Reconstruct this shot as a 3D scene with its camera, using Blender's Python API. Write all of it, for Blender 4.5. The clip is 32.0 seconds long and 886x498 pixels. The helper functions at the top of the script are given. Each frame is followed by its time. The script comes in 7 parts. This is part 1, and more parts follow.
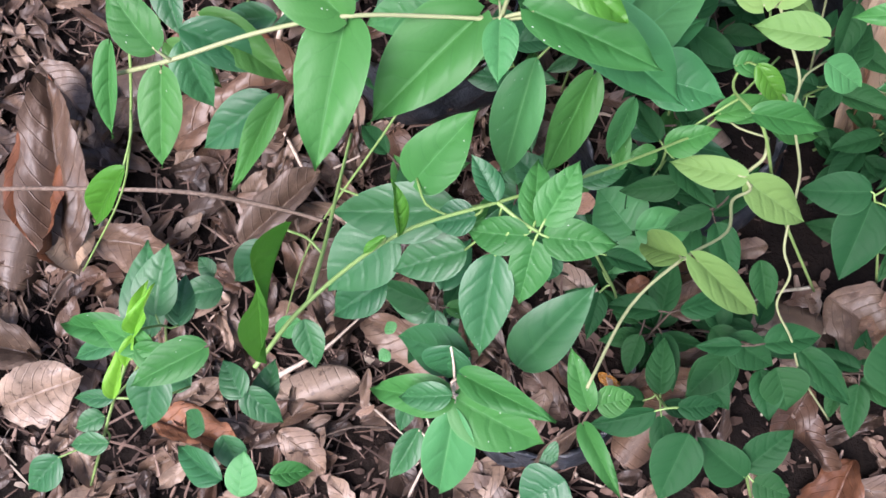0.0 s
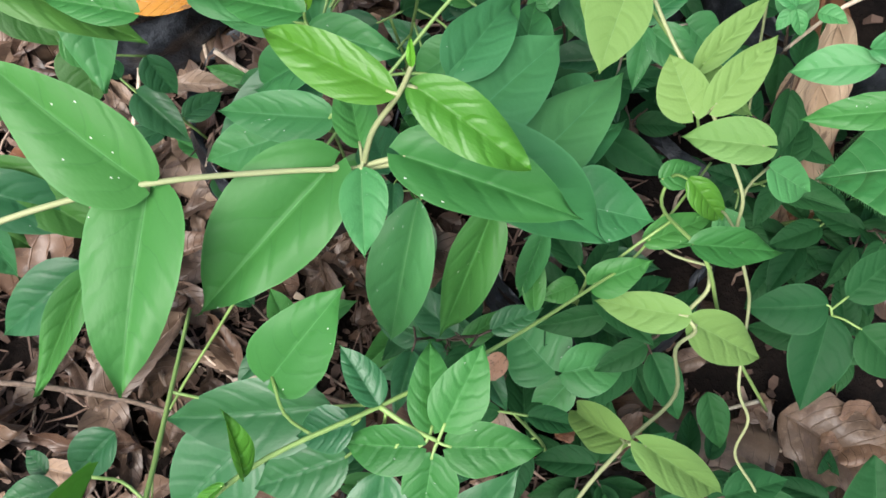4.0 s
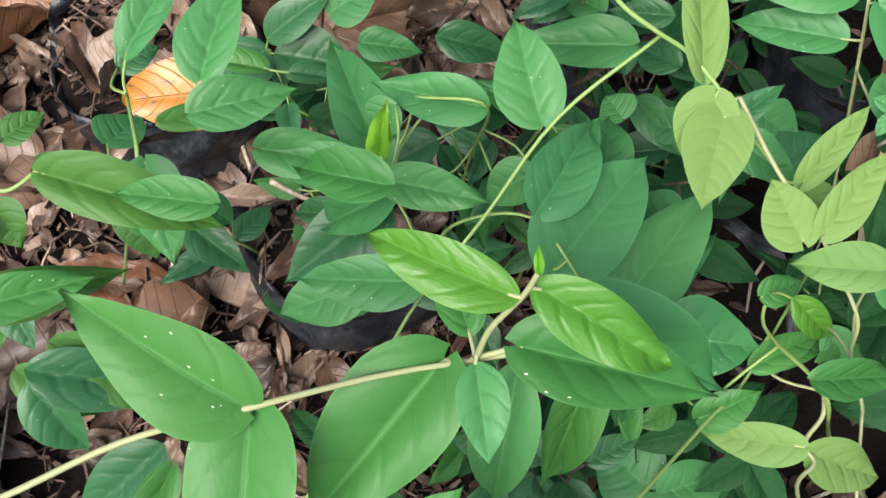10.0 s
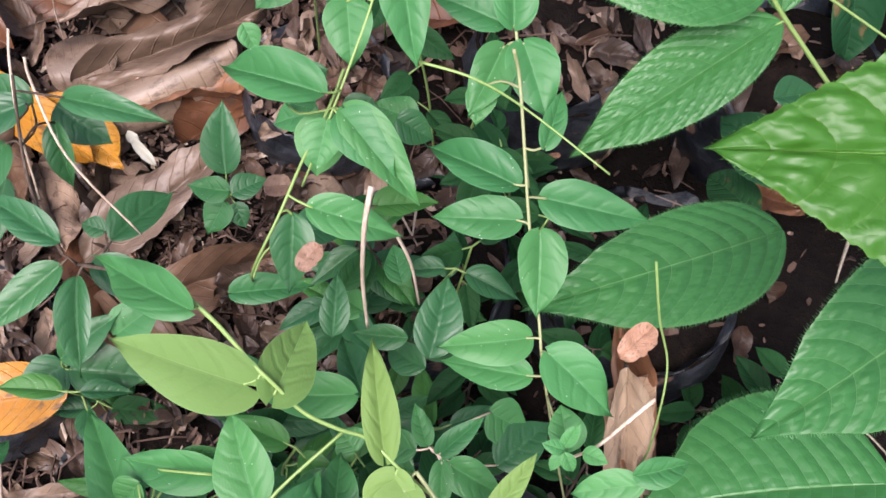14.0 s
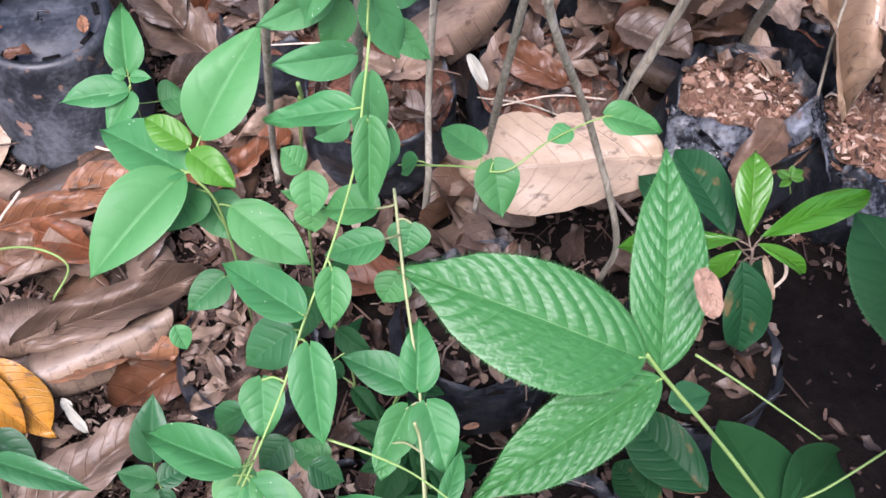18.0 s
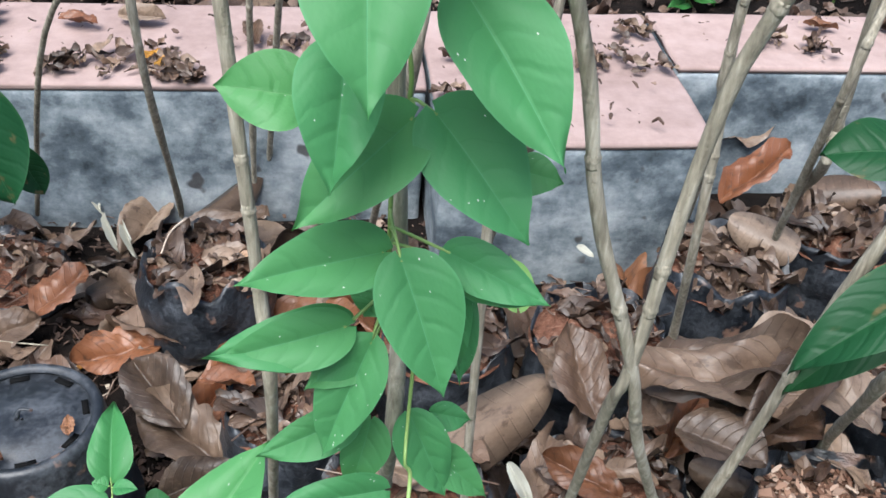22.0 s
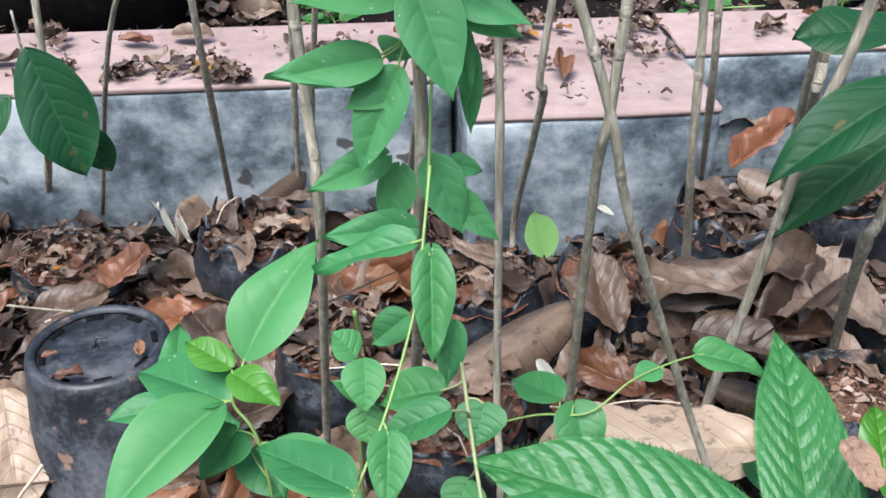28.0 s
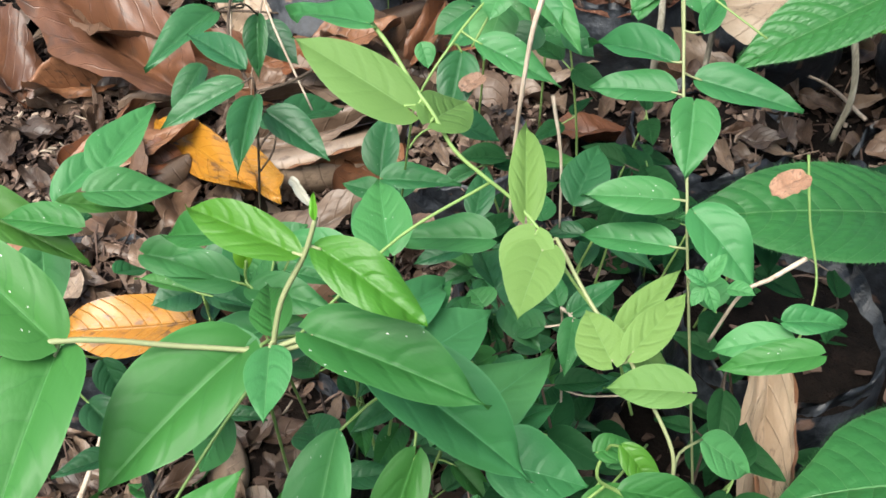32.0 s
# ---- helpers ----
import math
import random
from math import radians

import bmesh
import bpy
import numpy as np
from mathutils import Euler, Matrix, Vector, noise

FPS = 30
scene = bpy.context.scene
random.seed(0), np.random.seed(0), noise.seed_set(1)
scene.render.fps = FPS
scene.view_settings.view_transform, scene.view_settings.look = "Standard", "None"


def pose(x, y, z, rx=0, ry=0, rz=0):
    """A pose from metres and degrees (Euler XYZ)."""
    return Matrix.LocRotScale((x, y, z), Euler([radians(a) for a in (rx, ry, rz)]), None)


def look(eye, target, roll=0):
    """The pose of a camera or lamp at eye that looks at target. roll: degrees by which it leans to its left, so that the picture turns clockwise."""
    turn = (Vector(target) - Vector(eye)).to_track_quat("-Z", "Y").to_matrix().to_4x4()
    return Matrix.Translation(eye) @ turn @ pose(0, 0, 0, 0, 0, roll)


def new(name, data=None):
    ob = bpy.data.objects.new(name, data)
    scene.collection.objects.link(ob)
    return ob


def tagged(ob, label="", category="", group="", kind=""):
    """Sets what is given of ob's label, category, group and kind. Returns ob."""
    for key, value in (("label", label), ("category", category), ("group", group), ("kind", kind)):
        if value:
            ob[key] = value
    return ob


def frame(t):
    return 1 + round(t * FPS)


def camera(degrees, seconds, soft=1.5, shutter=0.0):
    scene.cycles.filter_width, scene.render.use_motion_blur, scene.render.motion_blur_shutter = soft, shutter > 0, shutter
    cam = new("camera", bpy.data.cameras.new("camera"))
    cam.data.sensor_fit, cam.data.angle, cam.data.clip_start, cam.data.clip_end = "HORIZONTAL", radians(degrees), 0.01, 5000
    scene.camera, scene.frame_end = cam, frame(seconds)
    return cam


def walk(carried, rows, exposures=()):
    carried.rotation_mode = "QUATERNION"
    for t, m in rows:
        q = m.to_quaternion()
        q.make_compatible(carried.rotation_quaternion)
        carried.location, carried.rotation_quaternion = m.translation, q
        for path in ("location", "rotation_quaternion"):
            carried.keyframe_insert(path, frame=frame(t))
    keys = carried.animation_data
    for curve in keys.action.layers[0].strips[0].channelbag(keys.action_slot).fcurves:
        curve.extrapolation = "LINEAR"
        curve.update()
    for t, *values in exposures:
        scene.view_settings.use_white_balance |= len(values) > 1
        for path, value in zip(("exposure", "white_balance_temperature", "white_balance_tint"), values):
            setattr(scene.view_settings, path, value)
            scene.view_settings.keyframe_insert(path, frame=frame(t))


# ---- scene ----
cam = camera(48.1, 32.0, 1.6)
# seconds, place of the eye, yaw, pitch and roll of the hand-held camera
PATH = [
    (0, -0.0099, 0.0368, 0.5969, 28.14, -75.71, -14.04),
    (0.5, -0.0093, 0.0428, 0.5898, 24.31, -74.63, -11.34),
    (1, -0.0081, 0.0460, 0.5927, 21.19, -73.58, -8.90),
    (1.5, -0.0065, 0.0515, 0.5961, 18.81, -73.07, -6.92),
    (2, -0.0054, 0.0551, 0.5950, 15.42, -72.56, -3.97),
    (2.5, -0.0078, 0.0664, 0.5759, 12.16, -72.31, -1.22),
    (3, -0.0095, 0.0755, 0.5580, 10.63, -72.17, -0.41),
    (3.5, -0.0118, 0.0855, 0.5410, 9.05, -72.58, 0.42),
    (5.5, -0.0170, 0.1188, 0.4839, 9.01, -73.94, -2.47),
    (6, -0.0204, 0.1176, 0.4727, 7.59, -74.61, -1.74),
    (6.5, -0.0251, 0.1199, 0.4722, 7.58, -74.40, -2.22),
    (7, -0.0351, 0.1151, 0.4841, 8.12, -74.48, -2.84),
    (7.5, -0.0447, 0.1090, 0.4896, 9.02, -74.70, -3.30),
    (8, -0.0564, 0.1089, 0.4944, 9.99, -74.41, -3.83),
    (8.5, -0.0619, 0.1122, 0.5013, 11.47, -73.93, -4.96),
    (9, -0.0608, 0.1194, 0.5071, 12.30, -73.15, -6.01),
    (9.5, -0.0530, 0.1276, 0.5126, 12.41, -72.34, -6.34),
    (10, -0.0423, 0.1381, 0.5196, 11.35, -71.78, -6.56),
    (10.5, -0.0311, 0.1474, 0.5309, 10.04, -71.20, -6.28),
    (11, -0.0238, 0.1518, 0.5386, 8.25, -70.01, -5.09),
    (11.5, -0.0169, 0.1574, 0.5442, 6.95, -68.63, -3.78),
    (12, -0.0076, 0.1750, 0.5521, 5.53, -67.85, -3.13),
    (12.5, -0.0025, 0.1853, 0.5610, 3.52, -66.90, -2.65),
    (13, 0.0056, 0.1920, 0.5761, 1.56, -66.47, -1.31),
    (13.5, 0.0126, 0.1928, 0.5954, -0.32, -65.92, 0.19),
    (14, 0.0230, 0.2059, 0.6035, -3.15, -66.21, 2.61),
    (14.5, 0.0280, 0.2169, 0.6155, -5.04, -66.36, 4.33),
    (15, 0.0318, 0.2342, 0.6256, -6.95, -66.14, 5.93),
    (15.5, 0.0287, 0.2518, 0.6413, -7.36, -65.15, 6.17),
    (17.5, 0.0378, 0.2715, 0.6688, -8.04, -60.29, 7.27),
    (18, 0.0403, 0.2730, 0.6792, -7.74, -58.51, 7.23),
    (18.5, 0.0407, 0.2726, 0.6914, -7.24, -56.79, 6.81),
    (19, 0.0457, 0.2774, 0.7028, -6.86, -54.56, 6.28),
    (19.5, 0.0474, 0.2774, 0.7111, -6.55, -53.04, 5.48),
    (20, 0.0474, 0.2831, 0.7188, -6.54, -51.76, 4.96),
    (20.5, 0.0454, 0.2886, 0.7009, -6.34, -50.59, 4.80),
    (21, 0.0466, 0.3084, 0.6709, -5.82, -47.32, 5.58),
    (21.5, 0.0356, 0.3370, 0.6517, -4.63, -41.56, 4.63),
    (22, 0.0313, 0.3563, 0.6144, -3.51, -37.06, 4.34),
    (22.5, 0.0233, 0.3706, 0.6131, -2.52, -31.52, 3.19),
    (23, 0.0347, 0.3507, 0.6046, -2.41, -29.02, 2.67),
    (23.5, 0.0418, 0.3391, 0.6217, -2.33, -25.96, 1.24),
    (24, 0.0456, 0.3108, 0.6437, -1.90, -24.44, 0.21),
    (24.5, 0.0484, 0.3026, 0.6456, -1.48, -23.50, 0.13),
    (26.5, 0.0524, 0.2701, 0.5942, -1.42, -25.01, 0.61),
    (27, 0.0502, 0.2590, 0.5787, -1.20, -27.34, 0.38),
    (27.5, 0.0445, 0.2436, 0.5653, -0.76, -29.76, 0.06),
    (28, 0.0408, 0.2282, 0.5561, -0.30, -31.72, -0.17),
    (28.5, 0.0387, 0.2045, 0.5543, 0.36, -34.52, -0.13),
    (29, 0.0184, 0.1655, 0.5409, 1.18, -37.61, -0.50),
    (29.5, 0.0005, 0.1447, 0.5331, 2.25, -38.75, -0.69),
    (30, -0.0136, 0.1192, 0.5227, 3.84, -39.42, 0.25),
    (30.5, -0.0206, 0.0945, 0.5158, 5.07, -40.66, 1.02),
    (31, -0.0117, 0.0640, 0.5116, 6.62, -42.14, 0.38),
    (31.5, 0.0074, 0.0415, 0.5109, 7.93, -43.56, -0.73),
    (32, 0.0211, 0.0324, 0.4936, 9.07, -44.91, 0.14),
]


def aim(x, y, z, yaw, pitch, roll):
    return pose(x, y, z, 0, 0, yaw) @ pose(0, 0, 0, 90 + pitch, 0, 0) @ pose(0, 0, 0, 0, 0, roll)


EXPOSURES = [
    (0.0, 1.46, 5950, 24), (2.0, 1.38, 6100, 22), (4.0, 1.30, 6300, 10), (6.0, 1.26, 6450, 10), (10.0, 1.28, 6500, 12), (13.0, 1.36, 6350, 24), (15.0, 1.28, 6300, 24), (18.0, 1.42, 5950, 26),
    (20.0, 1.40, 5900, 14), (22.0, 1.22, 5900, 8), (24.5, 1.22, 5850, 8), (27.0, 1.36, 5750, 16), (28.0, 1.22, 5850, 10), (30.0, 1.54, 5950, 20), (31.0, 1.44, 6200, 14), (32.0, 1.34, 6450, 6),
]
walk(cam, [(t, aim(*row)) for t, *row in PATH], EXPOSURES)

# ---- world and light: open shade under trees, bright sky overhead ----
world = bpy.data.worlds.new("shade_sky")
scene.world = world
world.use_nodes = True
wn, wl = world.node_tree.nodes, world.node_tree.links
sky = wn.new("ShaderNodeTexSky")
sky.sky_type, sky.sun_disc = "NISHITA", False
sky.sun_elevation, sky.sun_rotation, sky.altitude = radians(58), radians(200), 50
sky.air_density, sky.dust_density, sky.ozone_density = 1.0, 4.0, 1.0
wl.new(sky.outputs[0], wn["Background"].inputs[0])
wn["Background"].inputs[1].default_value = 0.10
sun_data = bpy.data.lights.new("sun", "SUN")
sun_data.energy, sun_data.angle, sun_data.color = 3.0, radians(40), (1.0, 0.965, 0.92)
sun = new("sun", sun_data)
sun.matrix_world = look((-0.7, -1.0, 3.0), (0, 0.4, 0))

# ---- materials ----
class Nodes:
    """A small wrapper to write node trees as formulas."""

    def __init__(self, name):
        self.mat = bpy.data.materials.new(name)
        self.mat.use_nodes = True
        self.t = self.mat.node_tree
        self.bsdf = self.t.nodes["Principled BSDF"]
        self.out = self.t.nodes["Material Output"]

    def put(self, socket, value):
        if hasattr(value, "is_linked"):
            self.t.links.new(value, socket)
        elif value is not None:
            socket.default_value = value

    def node(self, kind, **inputs):
        n = self.t.nodes.new(kind)
        for key, value in inputs.items():
            self.put(n.inputs[key.replace("_", " ")], value)
        return n

    def m(self, op, a, b=None, clamp=False):
        n = self.t.nodes.new("ShaderNodeMath")
        n.operation, n.use_clamp = op, clamp
        self.put(n.inputs[0], a)
        if b is not None:
            self.put(n.inputs[1], b)
        return n.outputs[0]

    def mix(self, f, a, b, how="MIX"):
        n = self.t.nodes.new("ShaderNodeMix")
        n.data_type, n.blend_type = "RGBA", how
        self.put(n.inputs[0], f)
        self.put(n.inputs[6], a)
        self.put(n.inputs[7], b)
        return n.outputs[2]

    def noise(self, scale, detail=4.0, rough=0.55, vector=None, distort=0.0):
        n = self.node("ShaderNodeTexNoise", Scale=scale, Detail=detail, Roughness=rough, Distortion=distort)
        self.put(n.inputs["Vector"], vector if vector is not None else self.place())
        return n.outputs[0]

    def place(self):
        """Object coordinates in metres, shifted by the object's random number so that repeats differ."""
        c = self.t.nodes.new("ShaderNodeTexCoord").outputs["Object"]
        r = self.t.nodes.new("ShaderNodeObjectInfo").outputs["Random"]
        n = self.t.nodes.new("ShaderNodeVectorMath")
        n.operation = "ADD"
        self.t.links.new(c, n.inputs[0])
        self.t.links.new(self.m("MULTIPLY", r, 37.0), n.inputs[1])
        return n.outputs[0]

    def world(self):
        return self.t.nodes.new("ShaderNodeNewGeometry").outputs["Position"]

    def random(self):
        return self.t.nodes.new("ShaderNodeObjectInfo").outputs["Random"]

    def uv(self):
        s = self.t.nodes.new("ShaderNodeSeparateXYZ")
        self.t.links.new(self.t.nodes.new("ShaderNodeTexCoord").outputs["UV"], s.inputs[0])
        return s.outputs[0], s.outputs[1]

    def ramp(self, f, *stops):
        n = self.t.nodes.new("ShaderNodeValToRGB")
        e = n.color_ramp.elements
        e[0].position, e[0].color = stops[0][0], (*stops[0][1], 1)
        e[1].position, e[1].color = stops[-1][0], (*stops[-1][1], 1)
        for pos, col in stops[1:-1]:
            e.new(pos).color = (*col, 1)
        self.put(n.inputs[0], f)
        return n.outputs[0]

    def step(self, f, a, b):
        n = self.t.nodes.new("ShaderNodeMapRange")
        n.interpolation_type = "SMOOTHSTEP"
        self.put(n.inputs[0], f)
        n.inputs[1].default_value, n.inputs[2].default_value = a, b
        return n.outputs[0]

    def bump(self, height, strength=0.3, distance=0.002):
        n = self.node("ShaderNodeBump", Strength=strength, Distance=distance, Height=height)
        self.put(self.bsdf.inputs["Normal"], n.outputs[0])
        return n.outputs[0]

    def done(self, color, rough, spec=0.5, metal=0.0):
        self.put(self.bsdf.inputs["Base Color"], color)
        self.put(self.bsdf.inputs["Roughness"], rough)
        self.bsdf.inputs["Specular IOR Level"].default_value = spec
        self.bsdf.inputs["Metallic"].default_value = metal
        return self.mat


def rgb(r, g, b):
    return (r, g, b, 1.0)


def leaf_material(name, dark, light, vein, gloss=0.42, side_veins=4.6, relief=0.5, spots=0.0, glow=0.25, brown=0.0, draw=0.22, offset=0.0, wobble=0.8, shine=0.3, cells=0.12):
    n = Nodes(name)
    u, v = n.uv()
    across = n.m("ABSOLUTE", n.m("SUBTRACT", n.m("MULTIPLY", v, 2.0), 1.0))
    phase = n.m("MULTIPLY", u, side_veins)
    wob = n.noise(2.6, 2.0)
    stagger = n.m("MULTIPLY", n.m("GREATER_THAN", v, 0.5), 0.42 if wobble else 0.0)
    phase = n.m("ADD", phase, n.m("ADD", n.m("ADD", n.m("MULTIPLY", wob, wobble), offset), stagger))
    saw = n.m("ABSOLUTE", n.m("SUBTRACT", n.m("FRACT", phase), 0.5))
    side = n.m("SUBTRACT", 1.0, n.step(saw, 0.0, 0.045))
    mid = n.m("SUBTRACT", 1.0, n.step(across, 0.0, 0.026))
    fade = n.m("SUBTRACT", 1.0, n.step(across, 0.45, 0.88))
    groove_shade = n.m("MULTIPLY", n.m("MULTIPLY", side, fade), 0.36 if not wobble else 0.22)
    rim = n.m("MULTIPLY", n.step(across, 0.93, 0.99), 0.30)
    patch = n.noise(3.0, 3.0)
    fine = n.noise(34.0, 3.0, 0.65)
    tone = n.m("ADD", n.m("MULTIPLY", n.random(), 0.75), n.m("MULTIPLY", patch, 0.3))
    color = n.mix(tone, rgb(*dark), rgb(*light))
    hue = n.m("MULTIPLY", n.m("FRACT", n.m("MULTIPLY", n.random(), 7.31)), 0.32)
    color = n.mix(hue, color, rgb(light[0] * 1.5, light[1] * 1.0, light[2] * 0.7))
    color = n.mix(n.m("MULTIPLY", fine, 0.14), color, rgb(*[c * 1.5 for c in light]))
    # side veins go darker: vein tone with the groove shade painted in
    color = n.mix(groove_shade, color, rgb(*[c * 0.7 for c in dark]))
    if not wobble:
        thread = n.m("SUBTRACT", 1.0, n.step(saw, 0.0, 0.03))
        color = n.mix(n.m("MULTIPLY", thread, draw * 0.75), color, rgb(*vein))
    color = n.mix(n.m("MULTIPLY", mid, draw * 1.2), color, rgb(*vein))
    color = n.mix(rim, color, rgb(*vein))
    if brown:
        edge = n.m("MULTIPLY", n.step(n.noise(3.0, 4.0), 0.62, 0.7), brown)
        color = n.mix(edge, color, rgb(0.22, 0.11, 0.05))
    if spots:
        dot = n.node("ShaderNodeTexVoronoi", Scale=11.0)
        n.put(dot.inputs["Vector"], n.place())
        few = n.m("LESS_THAN", n.noise(1.6, 1.0), 0.42)
        color = n.mix(n.m("MULTIPLY", n.m("MULTIPLY", n.m("LESS_THAN", dot.outputs[0], 0.085), few), spots), color, rgb(0.75, 0.74, 0.68))
    net = n.node("ShaderNodeTexVoronoi", Scale=24.0)
    n.put(net.inputs["Vector"], n.place())
    swell = n.m("POWER", saw, 0.5) if not wobble else n.m("MULTIPLY", n.step(saw, 0.0, 0.26), 0.6)
    dome = n.m("MULTIPLY", swell, n.m("SUBTRACT", 1.0, n.m("MULTIPLY", across, 0.7)))
    high = n.m("SUBTRACT", n.m("SUBTRACT", dome, n.m("MULTIPLY", mid, 0.35)), n.m("MULTIPLY", net.outputs[0], cells))
    n.bump(high, relief, 0.0011)
    n.done(color, n.m("ADD", gloss, n.m("MULTIPLY", patch, 0.16)), shine)
    through_leaf = n.node("ShaderNodeBsdfTranslucent", Color=n.mix(0.5, color, rgb(light[0] * 2.2, light[1] * 1.7, light[2])))
    both = n.node("ShaderNodeMixShader", Fac=glow)
    n.t.links.new(n.bsdf.outputs[0], both.inputs[1])
    n.t.links.new(through_leaf.outputs[0], both.inputs[2])
    n.t.links.new(both.outputs[0], n.out.inputs[0])
    return n.mat


LEAF = {
    "vine": leaf_material("vine_leaf_green", (0.018, 0.098, 0.022), (0.044, 0.174, 0.038), (0.09, 0.26, 0.08), 0.43, spots=0.8, relief=0.42, draw=0.55, shine=0.32),
    "cool": leaf_material("blue_green_vine_leaf", (0.021, 0.112, 0.036), (0.048, 0.196, 0.061), (0.10, 0.29, 0.12), 0.41, spots=0.8, relief=0.42, draw=0.55, shine=0.36),
    # lightened copy of the vine leaf, painting in light that upright leaves miss
    "lit_vine": leaf_material("lit_vine_leaf_green", (0.046, 0.185, 0.068), (0.066, 0.235, 0.088), (0.10, 0.30, 0.14), 0.47, spots=0.9, glow=0.35, relief=0.4, draw=0.55, shine=0.30),
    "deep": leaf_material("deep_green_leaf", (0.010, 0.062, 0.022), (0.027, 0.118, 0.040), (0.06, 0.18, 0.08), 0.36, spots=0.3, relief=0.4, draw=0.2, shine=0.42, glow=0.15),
    "fresh": leaf_material("fresh_green_leaf", (0.040, 0.165, 0.014), (0.066, 0.215, 0.022), (0.11, 0.27, 0.05), 0.36, glow=0.35, relief=0.5, draw=0.3, shine=0.45),
    "pale": leaf_material("pale_leaf_underside", (0.092, 0.198, 0.052), (0.132, 0.252, 0.072), (0.20, 0.33, 0.12), 0.58, glow=0.3, relief=0.5, draw=0.5, shine=0.25),
    "light": leaf_material("light_green_leaf", (0.042, 0.175, 0.056), (0.066, 0.230, 0.076), (0.14, 0.31, 0.13), 0.43, 4.0, spots=0.4, relief=0.45, draw=0.55, shine=0.32),
    "quilted": leaf_material("quilted_leaf_green", (0.018, 0.098, 0.022), (0.028, 0.134, 0.034), (0.10, 0.24, 0.085), 0.36, 12.0, relief=0.9, glow=0.12, draw=0.65, offset=0.5, wobble=0.0, shine=0.42, cells=0.4),
    "young_quilted": leaf_material("young_quilted_leaf_green", (0.022, 0.102, 0.008), (0.034, 0.132, 0.012), (0.085, 0.21, 0.03), 0.36, 10.0, relief=1.0, draw=0.5, offset=0.5, wobble=0.0, shine=0.42, cells=0.5),
    "olive": leaf_material("olive_green_leaf", (0.022, 0.085, 0.014), (0.044, 0.138, 0.026), (0.10, 0.20, 0.07), 0.45, relief=0.4, draw=0.35, shine=0.28, glow=0.2),
    "withered": leaf_material("withered_grey_green_leaf", (0.15, 0.20, 0.125), (0.24, 0.28, 0.20), (0.36, 0.38, 0.28), 0.6, glow=0.2, relief=0.5, draw=0.5, shine=0.2, brown=0.5),
    "spoon": leaf_material("glossy_whorl_leaf", (0.034, 0.150, 0.010), (0.060, 0.205, 0.018), (0.15, 0.30, 0.06), 0.24, 5.5, glow=0.35, relief=0.7, draw=0.6, shine=0.5),
    # darkened copy of the deep leaf: shade put into the leaf colour
    "dark": leaf_material("shade_darkened_leaf", (0.006, 0.034, 0.011), (0.014, 0.064, 0.020), (0.04, 0.12, 0.045), 0.52, relief=0.4, draw=0.3, shine=0.10, glow=0.08),
    "bright_bud": leaf_material("bright_young_leaf", (0.10, 0.32, 0.025), (0.17, 0.40, 0.045), (0.28, 0.50, 0.12), 0.25, relief=0.3, glow=0.4),
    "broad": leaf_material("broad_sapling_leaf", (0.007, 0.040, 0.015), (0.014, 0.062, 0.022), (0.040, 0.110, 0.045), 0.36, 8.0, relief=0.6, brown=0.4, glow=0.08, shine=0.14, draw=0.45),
}


def dead_material(name, a, b, c, gloss=0.62, side_veins=9.0, island=False):
    n = Nodes(name)
    mine = n.t.nodes.new("ShaderNodeNewGeometry").outputs["Random Per Island"] if island else n.random()
    u, v = n.uv()
    across = n.m("ABSOLUTE", n.m("SUBTRACT", n.m("MULTIPLY", v, 2.0), 1.0))
    phase = n.m("MULTIPLY", u, side_veins)
    saw = n.m("ABSOLUTE", n.m("SUBTRACT", n.m("FRACT", phase), 0.5))
    side = n.m("SUBTRACT", 1.0, n.step(saw, 0.0, 0.08))
    mid = n.m("SUBTRACT", 1.0, n.step(across, 0.0, 0.05))
    k = 1.0 if island else 0.1
    patch, fine = n.noise(24.0 * k, 5.0, 0.65), n.noise(300.0 * k, 4.0, 0.7)
    tone = n.m("ADD", n.m("MULTIPLY", mine, 0.8), n.m("MULTIPLY", n.m("SUBTRACT", patch, 0.4), 0.9), True)
    color = n.ramp(tone, (0.0, a), (0.5, b), (1.0, c))
    warm = n.m("MULTIPLY", n.step(n.m("FRACT", n.m("MULTIPLY", mine, 5.77)), 0.45, 1.0), 0.38)
    color = n.mix(warm, color, rgb(b[0] * 1.35, b[1] * 0.92, b[2] * 0.62))
    color = n.mix(n.m("MULTIPLY", fine, 0.5), color, rgb(*[x * 0.45 for x in a]))
    color = n.mix(n.m("MULTIPLY", n.step(n.noise(150.0 * k, 3.0, 0.6), 0.56, 0.68), 0.16), color, rgb(*c))
    color = n.mix(n.m("MULTIPLY", n.step(n.noise(70.0 * k, 5.0, 0.65), 0.55, 0.66), 0.7), color, rgb(0.05, 0.03, 0.02))
    color = n.mix(n.m("MULTIPLY", n.m("MAXIMUM", mid, n.m("MULTIPLY", side, 0.5)), 0.36), color, rgb(*[x * 0.4 for x in b]))
    n.bump(n.m("ADD", n.m("MULTIPLY", n.m("MAXIMUM", mid, side), 0.7), n.m("MULTIPLY", fine, 0.5)), 0.7, 0.0007)
    return n.done(color, n.m("SUBTRACT", gloss - 0.08, n.m("MULTIPLY", patch, 0.2)), 0.42)


